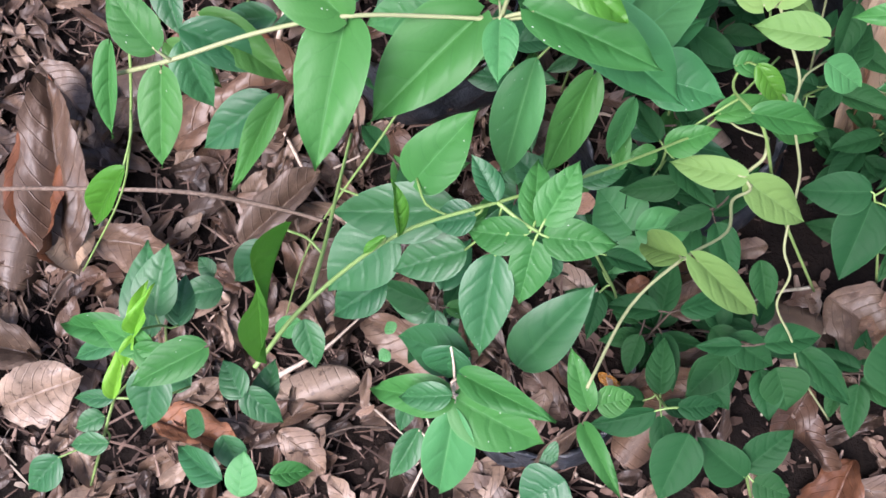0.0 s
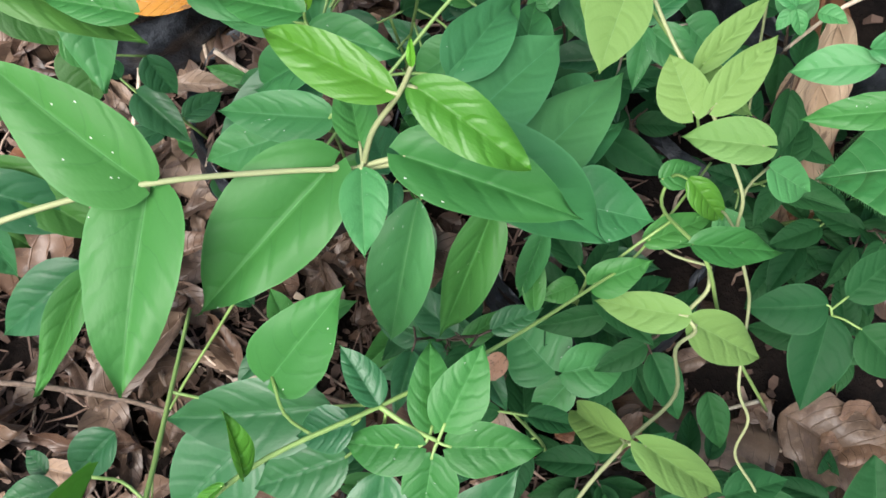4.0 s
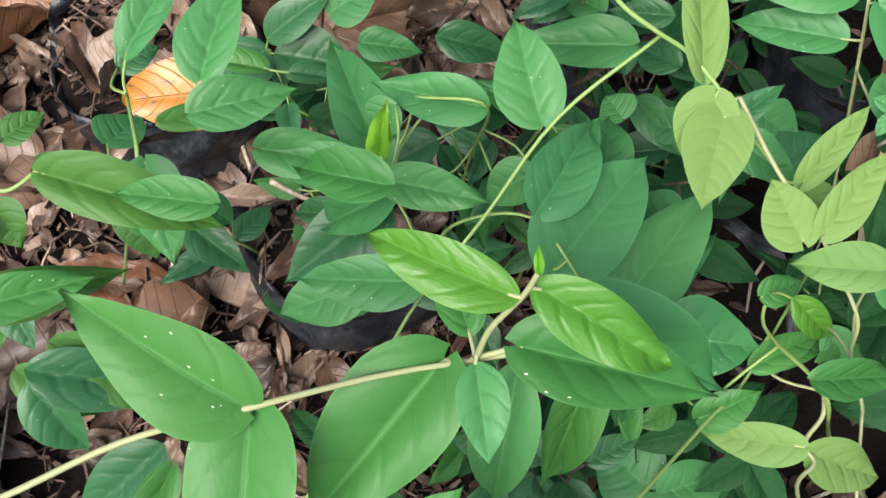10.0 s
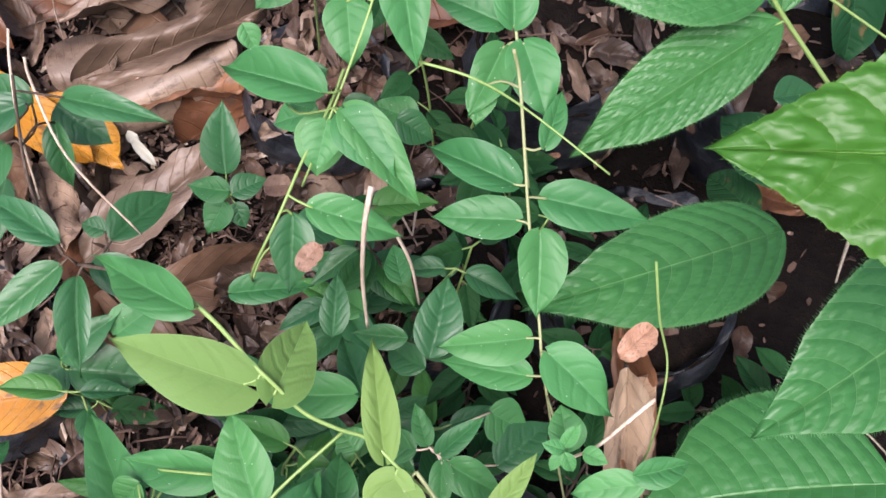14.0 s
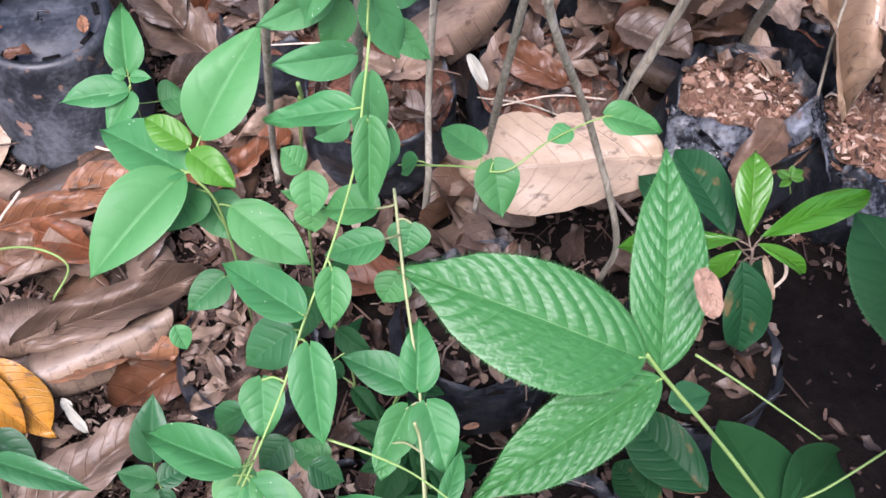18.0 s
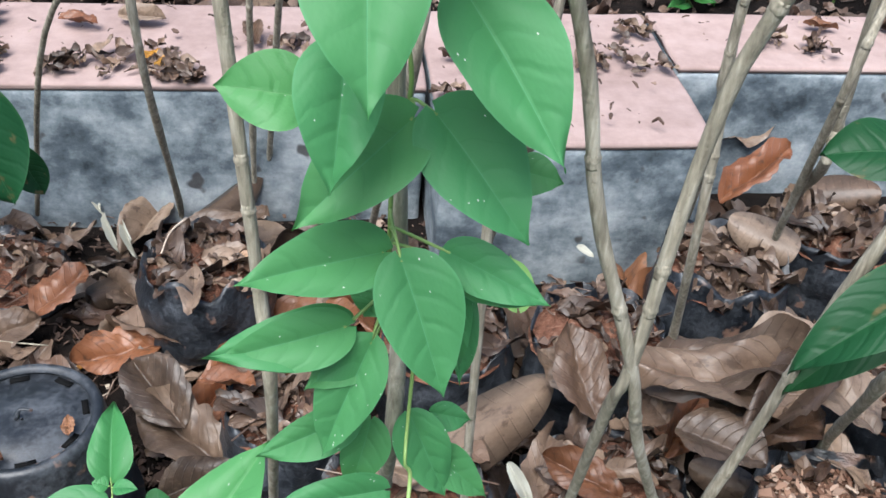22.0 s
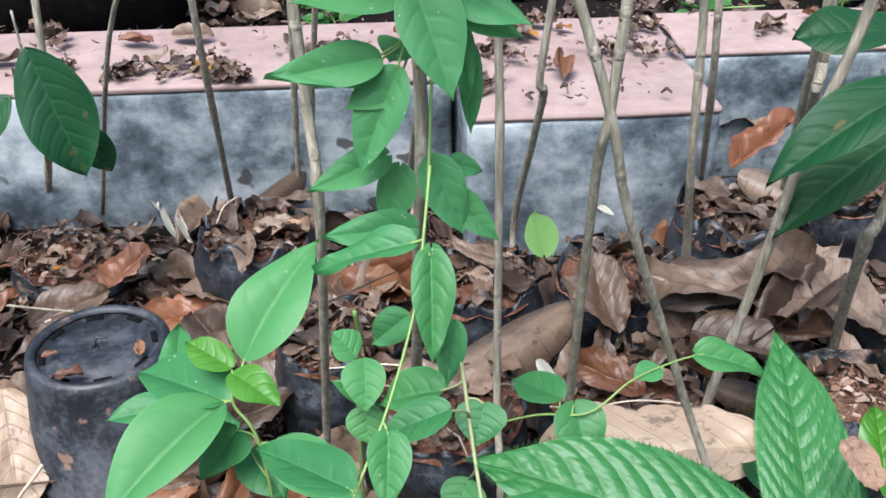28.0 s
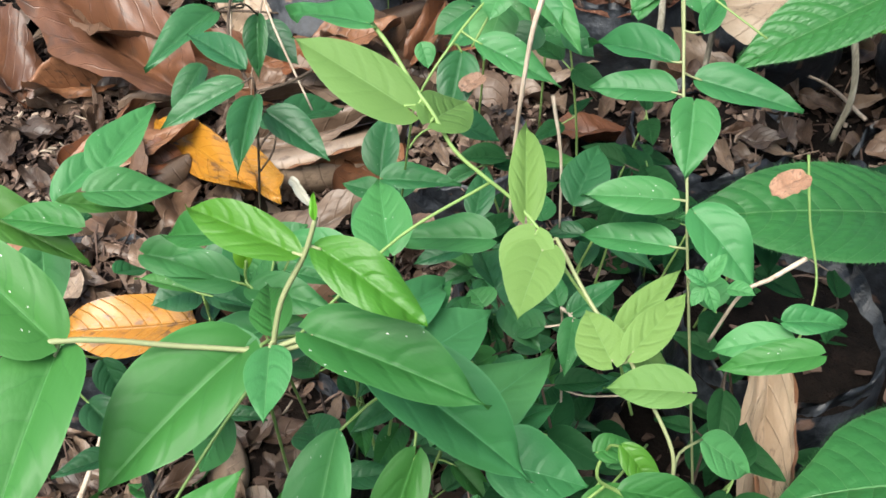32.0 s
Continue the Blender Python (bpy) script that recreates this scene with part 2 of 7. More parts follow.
DEAD = {
    "brown": dead_material("dry_leaf_brown", (0.036, 0.023, 0.015), (0.145, 0.097, 0.066), (0.36, 0.265, 0.190)),
    "rust": dead_material("dry_leaf_rust", (0.070, 0.028, 0.014), (0.165, 0.070, 0.032), (0.28, 0.135, 0.066)),
    "mixed": dead_material("dry_leaf_mixed", (0.022, 0.014, 0.010), (0.092, 0.059, 0.041), (0.32, 0.225, 0.155), 0.62, 7.0, True),
    "faded": dead_material("dry_leaf_faded", (0.040, 0.028, 0.022), (0.120, 0.082, 0.064), (0.27, 0.195, 0.15), 0.7, 7.0, True),
    "tan": dead_material("dry_leaf_tan", (0.25, 0.172, 0.110), (0.36, 0.260, 0.172), (0.45, 0.345, 0.240)),
    "freckled": dead_material("freckled_dry_leaf", (0.13, 0.078, 0.045), (0.30, 0.200, 0.125), (0.47, 0.36, 0.25), 0.5),
    "yellow": dead_material("fallen_leaf_yellow", (0.26, 0.095, 0.012), (0.36, 0.165, 0.018), (0.43, 0.25, 0.05), 0.45),
    "seed": dead_material("pale_seed_leaf", (0.22, 0.125, 0.080), (0.34, 0.215, 0.145), (0.44, 0.31, 0.22)),
}


def soil_material(name, a, b, c, scale=70.0):
    n = Nodes(name)
    p = n.world()
    grain, lump, big = n.noise(scale * 6, 5.0, 0.7, p), n.noise(scale, 5.0, 0.65, p), n.noise(9.0, 3.0, 0.5, p)
    tone = n.m("ADD", n.m("MULTIPLY", lump, 0.8), n.m("MULTIPLY", n.m("SUBTRACT", big, 0.5), 0.6))
    color = n.ramp(tone, (0.25, a), (0.48, b), (0.72, c))
    color = n.mix(n.m("MULTIPLY", n.step(grain, 0.55, 0.75), 0.5), color, rgb(*[x * 1.2 for x in c]))
    n.bump(n.m("ADD", lump, n.m("MULTIPLY", grain, 0.5)), 0.9, 0.006)
    return n.done(color, 0.95, 0.12)


# humus brown taken down to near black, painting in the shade under the leaves
SOIL = soil_material("shade_dark_humus", (0.004, 0.003, 0.0025), (0.010, 0.007, 0.0055), (0.028, 0.018, 0.014))
DRY_SOIL = soil_material("pale_dry_gravelly_soil", (0.10, 0.045, 0.028), (0.32, 0.19, 0.125), (0.62, 0.48, 0.38), 260.0)
POT_SOIL = soil_material("red_potting_soil", (0.055, 0.022, 0.013), (0.20, 0.092, 0.058), (0.48, 0.32, 0.235), 150.0)


def bark_material(name, a, b, c):
    n = Nodes(name)
    p = n.place()
    s = n.t.nodes.new("ShaderNodeMapping")
    s.inputs["Scale"].default_value = (1.0, 1.0, 0.12)
    n.t.links.new(p, s.inputs[0])
    streak, lump, fine = n.noise(420.0, 4.0, 0.6, s.outputs[0]), n.noise(45.0, 4.0), n.noise(900.0, 3.0)
    color = n.ramp(n.m("ADD", n.m("MULTIPLY", streak, 0.7), n.m("MULTIPLY", lump, 0.35)), (0.3, a), (0.52, b), (0.75, c))
    n.bump(n.m("ADD", streak, n.m("MULTIPLY", fine, 0.4)), 0.7, 0.0012)
    return n.done(color, 0.8, 0.3)


BARK = bark_material("grey_brown_bark", (0.105, 0.092, 0.066), (0.265, 0.238, 0.178), (0.50, 0.46, 0.37))
DARK_BARK = bark_material("dark_wet_bark", (0.02, 0.014, 0.010), (0.06, 0.042, 0.03), (0.12, 0.09, 0.065))
BROWN_TWIG = bark_material("brown_twig_bark", (0.055, 0.038, 0.027), (0.125, 0.090, 0.066), (0.23, 0.175, 0.135))
TWIG = bark_material("pale_dry_twig", (0.25, 0.18, 0.13), (0.48, 0.38, 0.29), (0.66, 0.57, 0.46))


def plain(name, a, b, rough, scale=60.0, relief=0.25, spec=0.4):
    n = Nodes(name)
    lump, fine = n.noise(scale, 4.0), n.noise(scale * 9, 3.0)
    color = n.mix(n.m("ADD", n.m("MULTIPLY", lump, 0.8), n.m("MULTIPLY", fine, 0.25)), rgb(*a), rgb(*b))
    n.bump(n.m("ADD", lump, n.m("MULTIPLY", fine, 0.5)), relief, 0.001)
    return n.done(color, rough, spec)


GREEN_STEM = plain("green_vine_stem", (0.12, 0.22, 0.05), (0.24, 0.34, 0.11), 0.5)
PALE_STEM = plain("pale_woody_vine_stem", (0.18, 0.205, 0.085), (0.29, 0.31, 0.16), 0.6)
WHITE_PETAL = plain("white_curled_petal", (0.24, 0.235, 0.18), (0.42, 0.41, 0.35), 0.6)


def plastic(name, dust_sheen, relief, rough, grey=(0.10, 0.11, 0.125)):
    n = Nodes(name)
    lump, fine = n.noise(30.0, 5.0, 0.65), n.noise(240.0, 4.0, 0.7)
    # grey film: dust on the pot, also painted sky sheen on bags and flaps
    dust_sheen_mask = n.m("MULTIPLY", n.step(n.m("ADD", n.m("MULTIPLY", lump, 0.7), n.m("MULTIPLY", fine, 0.35)), 0.42, 0.75), dust_sheen)
    color = n.mix(dust_sheen_mask, rgb(0.009, 0.011, 0.014), rgb(*grey))
    color = n.mix(n.m("MULTIPLY", n.step(n.noise(46.0, 3.0), 0.63, 0.70), 0.6), color, rgb(0.22, 0.13, 0.09))
    n.bump(n.m("ADD", lump, n.m("MULTIPLY", fine, 0.25)), relief, 0.004)
    return n.done(color, n.m("ADD", rough, n.m("MULTIPLY", dust_sheen_mask, 0.6)), 0.5)


POT_PLASTIC = plastic("dusty_black_plastic", 0.55, 0.12, 0.42)
# pale grey puts the reflection on the torn flaps into their colour
SHEEN_SHEET = plastic("sheen_grey_polythene", 1.0, 0.25, 0.16, (0.34, 0.37, 0.42))
BAG_PLASTIC = plastic("black_polythene_bag", 0.45, 0.6, 0.30)


def concrete_material():
    n = Nodes("weathered_concrete")
    p = n.world()
    s = n.t.nodes.new("ShaderNodeMapping")
    s.inputs["Scale"].default_value = (1.0, 1.0, 1.3)
    n.t.links.new(p, s.inputs[0])
    big, mid, fine = n.noise(8.0, 6.0, 0.66, s.outputs[0]), n.noise(40.0, 5.0, 0.7, p), n.noise(420.0, 4.0, 0.7, p)
    color = n.ramp(n.m("ADD", n.m("MULTIPLY", big, 0.85), n.m("MULTIPLY", mid, 0.25)), (0.40, (0.022, 0.031, 0.038)), (0.49, (0.080, 0.100, 0.115)), (0.56, (0.175, 0.205, 0.220)), (0.70, (0.40, 0.43, 0.44)))
    color = n.mix(n.m("MULTIPLY", n.step(n.noise(26.0, 2.0, 0.5, p), 0.67, 0.71), 0.85), color, rgb(0.035, 0.03, 0.028))
    color = n.mix(n.m("MULTIPLY", n.step(fine, 0.58, 0.72), 0.3), color, rgb(0.03, 0.035, 0.04))
    n.bump(n.m("ADD", mid, n.m("MULTIPLY", fine, 0.5)), 0.5, 0.004)
    return n.done(color, 0.8, 0.3)


def coping_material():
    n = Nodes("pink_cement_coping")
    p = n.world()
    big, mid, fine = n.noise(9.0, 5.0, 0.6, p), n.noise(50.0, 5.0, 0.65, p), n.noise(500.0, 4.0, 0.7, p)
    color = n.ramp(n.m("ADD", n.m("MULTIPLY", big, 0.6), n.m("MULTIPLY", mid, 0.4)), (0.3, (0.20, 0.138, 0.122)), (0.55, (0.315, 0.230, 0.207)), (0.75, (0.38, 0.292, 0.266)))
    color = n.mix(n.m("MULTIPLY", n.step(fine, 0.62, 0.75), 0.3), color, rgb(0.30, 0.22, 0.18))
    n.bump(n.m("ADD", mid, n.m("MULTIPLY", fine, 0.6)), 0.35, 0.002)
    return n.done(color, 0.85, 0.25)


def clay_material(name, a, b, c):
    n = Nodes(name)
    big, mid, fine = n.noise(8.0, 5.0, 0.6), n.noise(40.0, 5.0, 0.65), n.noise(380.0, 4.0, 0.7)
    color = n.ramp(n.m("ADD", n.m("MULTIPLY", big, 0.7), n.m("MULTIPLY", mid, 0.35)), (0.35, a), (0.52, b), (0.75, c))
    color = n.mix(n.m("MULTIPLY", n.step(n.noise(9.0, 5.0, 0.65), 0.5, 0.66), 0.8), color, rgb(0.028, 0.022, 0.019))
    n.bump(n.m("ADD", mid, n.m("MULTIPLY", fine, 0.5)), 0.3, 0.003)
    return n.done(color, 0.78, 0.3)


CONCRETE, COPING = concrete_material(), coping_material()
TERRACOTTA = clay_material("old_terracotta", (0.030, 0.014, 0.010), (0.088, 0.038, 0.026), (0.16, 0.080, 0.056))
DARK_CLAY = clay_material("dark_glazed_clay", (0.022, 0.011, 0.010), (0.052, 0.026, 0.023), (0.09, 0.05, 0.045))
GREY_PIPE = plain("grey_plastic", (0.13, 0.15, 0.165), (0.23, 0.25, 0.265), 0.5, 30.0)

# ---- builders ----
def thing(name, label, category, at=(0, 0, 0), group="", kind=""):
    ob = new(name)
    ob.empty_display_size = 0.02
    ob.location = at
    return tagged(ob, label, category, group, kind)


def mesh_of(name, bm, material, smooth=True):
    me = bpy.data.meshes.new(name)
    bm.to_mesh(me)
    bm.free()
    for p in me.polygons:
        p.use_smooth = smooth
    me.materials.append(material)
    return me


def part(name, bm, material, parent, label="", smooth=True):
    """Links a bmesh in world coordinates (or a ready mesh) as one object under a thing or a part."""
    me = bm if isinstance(bm, bpy.types.Mesh) else mesh_of(name, bm, material, smooth)
    ob = new(name, me)
    if parent is not None:
        ob.parent = parent
        chain, p = Matrix.Identity(4), parent
        while p is not None:
            chain = p.matrix_basis @ chain
            p = p.parent
        ob.matrix_parent_inverse = chain.inverted()
    if label:
        ob["label"] = label
    return ob


def smooth_line(points, per=5):
    """A rounded line through the points."""
    p = [Vector(q) for q in points]
    p = [2 * p[0] - p[1], *p, 2 * p[-1] - p[-2]]
    out = []
    for i in range(1, len(p) - 2):
        for k in range(per):
            t = k / per
            a, b, c, d = p[i - 1], p[i], p[i + 1], p[i + 2]
            out.append(0.5 * ((2 * b) + (c - a) * t + (2 * a - 5 * b + 4 * c - d) * t * t + (3 * b - a - 3 * c + d) * t**3))
    return [*out, p[-2]]


def tube(bm, line, r0, r1, sides=7, rough=0.0, rings=()):
    """A tapered round stem along a line, closed at both ends; rings: places (0 to 1) of swollen nodes."""
    n, last, frame_x = len(line), None, Vector((1, 0, 0))
    for i, p in enumerate(line):
        d = (line[min(i + 1, n - 1)] - line[max(i - 1, 0)]).normalized()
        frame_x = (frame_x - d * frame_x.dot(d))
        if frame_x.length < 1e-4:
            frame_x = d.orthogonal()
        frame_x.normalize()
        fy = d.cross(frame_x)
        s = i / max(n - 1, 1)
        r = r0 + (r1 - r0) * s
        r *= 1 + sum(0.20 * math.exp(-(((s - k) * (n - 1)) ** 2) * 1.6) for k in rings)
        ring = []
        for k in range(sides):
            a = 2 * math.pi * k / sides
            q = r * (1 + rough * (noise.noise(p * 90 + Vector((k * 3.1, 0, 0)))))
            ring.append(bm.verts.new(p + (frame_x * math.cos(a) + fy * math.sin(a)) * q))
        if last:
            for k in range(sides):
                bm.faces.new((last[k], last[(k + 1) % sides], ring[(k + 1) % sides], ring[k]))
        else:
            bm.faces.new(ring[::-1])
        last = ring
    bm.faces.new(last)


def block(bm, x0, x1, y0, y1, z0, z1, bevel=0.004, wear=0.0, cuts=0):
    made = bmesh.ops.create_cube(bm, size=1.0)
    for v in made["verts"]:
        v.co = Vector(((x0 + x1) / 2 + v.co.x * (x1 - x0), (y0 + y1) / 2 + v.co.y * (y1 - y0), (z0 + z1) / 2 + v.co.z * (z1 - z0)))
    edges = list({e for v in made["verts"] for e in v.link_edges})
    if bevel:
        bmesh.ops.bevel(bm, geom=edges, offset=bevel, segments=2, affect="EDGES", profile=0.6)
    if cuts:
        bmesh.ops.subdivide_edges(bm, edges=[e for e in bm.edges if e.calc_length() > 0.03], cuts=cuts, use_grid_fill=True)
        for v in bm.verts:
            v.co += noise.noise_vector(v.co * 25) * wear


def lathe(bm, profile, at, sides=40, squash=None):
    """A turned body: profile rows of radius and height, from the bottom up."""
    rings = []
    for r, z in profile:
        rings.append([bm.verts.new((at[0] + r * math.cos(2 * math.pi * k / sides), at[1] + r * math.sin(2 * math.pi * k / sides), at[2] + z)) for k in range(sides)])
    for a, b in zip(rings, rings[1:]):
        for k in range(sides):
            bm.faces.new((a[k], a[(k + 1) % sides], b[(k + 1) % sides], b[k]))
    return rings


def leaf_sheet(name, material, a=0.55, b=0.85, fold=0.18, bend=0.12, wave=0.03, heart=0.0, seed=0, nu=14, nv=8, teeth=0, quilt=0.0, veins=12, curl=0.0, torn=0.0, crumple=0.0, drip=0.0, slope=0.30, saw=0.05):
    """A leaf 1 long along +y and 1 wide, its upper side to +z, with a midrib fold, a droop and a wavy rim."""
    rnd = random.Random(seed)
    top = (a / (a + b)) ** a * (b / (a + b)) ** b
    p1, p2, p3 = (rnd.uniform(0, 6.3) for _ in range(3))
    verts, faces, uvs = [], [], []
    for i in range(nu + 1):
        u = i / nu
        if not teeth:
            u = 0.25 * u + 0.75 * 0.5 * (1 - math.cos(math.pi * u)) if i > 1 else i * 0.35 / nu
        half = 0.5 * (max(u, 0.0004) ** a) * (max(1 - u, 0.0) ** b) / top
        if drip and 1 - u < drip * 1.6:
            half *= (1 - 0.45 * (1 - (1 - u) / (drip * 1.6)))
        if teeth:
            half *= 1 + saw * abs(((u * teeth) % 1.0) - 0.5) - 0.01
        half = max(half, 0.006)
        for j in range(nv + 1):
            v = 2 * j / nv - 1
            if not teeth and not curl:
                v = math.copysign(abs(v) ** 1.5, v)
            s = abs(v)
            lopsided = 1 + 0.09 * math.sin(p3) * (1 if v > 0 else -1)
            x = half * v * lopsided
            rise = u - slope * (0.40 * s + 0.60 * s * s) * half * 2
            if torn:
                x *= 1 - torn * (max(0.0, noise.noise(Vector((u * 5, seed * 3.3, 4 if v > 0 else 0))) + 0.05) + 0.35 * max(0.0, noise.noise(Vector((u * 16, seed * 1.7, 9 if v > 0 else 3)))))
            y = u - heart * (s**1.5) * (1 - u) ** 7 + 0.0
            z = fold * half * (1.35 * s - 0.75 * s * s) - bend * (u**2) + bend * 0.25 * u
            z += wave * s * s * math.sin(7 * u + p1 + (2.2 if v > 0 else 0)) * (0.4 + u)
            x += 0.03 * math.sin(2.5 * u + p2) * u
            if quilt:
                k = (rise * veins) % 1.0
                rows = math.floor(rise * veins)
                cross = abs(math.sin(math.pi * (abs(x) * 11 + 0.37 * rows + 0.25 * math.sin(rows * 2.1))))
                z += quilt * (math.sin(math.pi * k) ** 0.55) * (0.6 + 0.4 * cross**0.6) * min(1.0, s * 8) * min(1.0, (1 - s) * 5 + 0.2) * min(1, u * 8, (1 - u) * 8)
                z += quilt * 0.3 * noise.noise(Vector((x * 30, y * 30, seed)))
            if crumple:
                z += crumple * (noise.noise(Vector((x * 4, y * 4, seed * 2.7))) + 0.5 * noise.noise(Vector((x * 11, y * 11, seed))))
                z += crumple * 1.6 * s**3 * max(0.0, noise.noise(Vector((u * 3, 7.7 if v > 0 else 1.1, seed))))
            if curl:
                ang = curl * s
                r = half / max(ang, 0.05)
                x, z = math.copysign(r * math.sin(ang), v), z + r * (1 - math.cos(ang))
            verts.append((x, y, z))
            uvs.append((rise, (v + 1) / 2))
    w = nv + 1
    for i in range(nu):
        for j in range(nv):
            faces.append((i * w + j, i * w + j + 1, (i + 1) * w + j + 1, (i + 1) * w + j))
    if teeth:
        for i in range(2, nu - 1):
            for j, sign in ((0, -1), (nv, 1)):
                a, b = i * w + j, (i + 1) * w + j
                px, py, pz = verts[a]
                k = len(verts)
                verts += [(px + sign * rnd.uniform(0.018, 0.036) * (1.0 if veins == 12 else 0.15), py + rnd.uniform(0.002, 0.012), pz + rnd.uniform(-0.004, 0.004))]
                uvs += [(i / nu, j / nv)]
                m = len(verts)
                verts += [(px, py + 0.0035, pz)]
                uvs += [(i / nu, j / nv)]
                faces.append((a, m, k))
    me = bpy.data.meshes.new(name)
    me.from_pydata(verts, [], faces)
    layer = me.uv_layers.new(name="leaf")
    for loop in me.loops:
        layer.data[loop.index].uv = uvs[loop.vertex_index]
    for p in me.polygons:
        p.use_smooth = True
    me.materials.append(material)
    me.update()
    return me


def variants(name, material, count=4, **shape):
    out = []
    for k in range(count):
        r = random.Random(k * 7 + len(name))
        s = dict(shape)
        s["fold"] = shape.get("fold", 0.18) * r.uniform(0.5, 1.5)
        s["bend"] = shape.get("bend", 0.12) * r.uniform(0.3, 1.7)
        s["wave"] = shape.get("wave", 0.03) * r.uniform(0.5, 1.5)
        out.append(leaf_sheet(name, material, seed=k + 1, **s))
    return out


SHEETS = {
    "vine": variants("vine_leaf", LEAF["vine"], 6, a=0.44, b=0.98, heart=0.06, fold=0.30, bend=0.14, wave=0.045, torn=0.06, drip=0.10, nu=20, nv=10),
    "cool": variants("vine_leaf", LEAF["cool"], 6, a=0.46, b=1.0, heart=0.05, fold=0.32, bend=0.14, wave=0.045, torn=0.06, drip=0.10, nu=20, nv=10),
    "lit_vine": variants("vine_leaf", LEAF["lit_vine"], 5, a=0.46, b=1.0, heart=0.06, fold=0.26, bend=0.14, wave=0.045, torn=0.05, drip=0.12, nu=22, nv=12),
    "olive": variants("olive_leaf", LEAF["olive"], 5, a=0.50, b=0.98, heart=0.04, fold=0.30, wave=0.045, torn=0.05, drip=0.10, nu=18, nv=10),
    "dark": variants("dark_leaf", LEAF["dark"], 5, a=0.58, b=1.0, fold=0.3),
    "deep": variants("deep_leaf", LEAF["deep"], 5, a=0.58, b=1.05, fold=0.32, drip=0.10),
    "fresh": variants("fresh_leaf", LEAF["fresh"], 3, a=0.52, b=0.80, fold=0.25, wave=0.04, heart=0.05, nu=20, nv=10),
    "pale": variants("pale_leaf", LEAF["pale"], 4, a=0.42, b=0.95, fold=0.22, heart=0.12, drip=0.10, nu=20, nv=10),
    "light": variants("light_leaf", LEAF["light"], 4, a=0.66, b=0.95, fold=0.3, bend=0.2, drip=0.08, nu=20, nv=10),
    "bud": variants("young_leaf", LEAF["bright_bud"], 3, a=0.6, b=0.8, fold=0.5, wave=0.08),
    "broad": variants("broad_leaf", LEAF["broad"], 3, a=0.75, b=0.80, fold=0.15, bend=0.2, wave=0.05, nu=20, nv=10),
    "quilted": variants("quilted_leaf", LEAF["quilted"], 3, a=0.66, b=0.95, drip=0.16, fold=0.10, bend=0.20, wave=0.012, nu=144, nv=40, teeth=52, slope=0.27, quilt=0.0075, veins=12),
    "young_quilted": variants("young_quilted_leaf", LEAF["young_quilted"], 1, a=0.72, b=0.92, drip=0.30, fold=0.10, bend=0.10, wave=0.012, nu=120, nv=44, teeth=34, saw=0.14, slope=0.26, quilt=0.017, veins=10),
    "withered": variants("withered_leaf", LEAF["withered"], 1, a=0.45, b=0.8, fold=0.22, bend=0.16, wave=0.06, torn=0.10, crumple=0.02, nu=24, nv=12),
    "spoon": variants("whorl_leaf", LEAF["spoon"], 3, a=0.92, b=0.60, drip=0.10, fold=0.22, bend=0.22, wave=0.05, nu=22, nv=12),
    "deep_spoon": variants("whorl_leaf", LEAF["broad"], 3, a=0.95, b=0.72, drip=0.08, fold=0.20, bend=0.22, wave=0.04, nu=22, nv=12),
    "saw": variants("saw_edged_leaf", LEAF["broad"], 1, a=0.66, b=0.85, drip=0.12, fold=0.14, bend=0.16, wave=0.03, nu=96, nv=24, teeth=40, saw=0.07, slope=0.24, quilt=0.004, veins=9),
    "curled_tan": variants("curled_leaf", DEAD["freckled"], 2, a=0.55, b=0.6, fold=1.5, bend=-0.10, wave=0.12, nu=40, nv=20, torn=0.22, crumple=0.07, quilt=0.004, veins=10),
    "brown": variants("dry_leaf", DEAD["brown"], 5, a=0.6, b=0.7, fold=0.5, bend=-0.14, wave=0.10, nu=40, nv=16, torn=0.38, crumple=0.055, quilt=0.009, veins=9),
    "rust": variants("rust_leaf", DEAD["rust"], 4, a=0.6, b=0.7, fold=0.55, bend=-0.12, wave=0.10, nu=40, nv=16, torn=0.42, crumple=0.06, quilt=0.008, veins=9),
    "tan": variants("tan_leaf", DEAD["tan"], 3, a=0.55, b=0.6, fold=0.12, bend=0.1, wave=0.08, nu=40, nv=16, torn=0.22, crumple=0.035, quilt=0.004, veins=10),
    "yellow": variants("yellow_leaf", DEAD["yellow"], 3, a=0.6, b=0.7, fold=0.2, bend=-0.1, wave=0.06, nu=16, nv=8),
    "seed": variants("seed_leaf", DEAD["seed"], 3, a=0.4, b=0.35, fold=0.3, bend=0.1, nu=20, nv=10, torn=0.3, crumple=0.07),
    "mixed": variants("litter_leaf", DEAD["mixed"], 6, a=0.55, b=0.6, fold=0.4, bend=-0.15, wave=0.12, nu=10, nv=6, torn=0.5, crumple=0.12),
    "petal": variants("white_petal", WHITE_PETAL, 3, a=0.5, b=0.5, fold=0.5, bend=0.25, wave=0.06, nu=14, nv=6, crumple=0.06),
    "rolled": variants("rolled_leaf", DEAD["brown"], 4, a=0.30, b=0.45, fold=0.0, bend=0.10, wave=0.0, nu=22, nv=18, curl=4.2, torn=0.35),
}
counter = {}


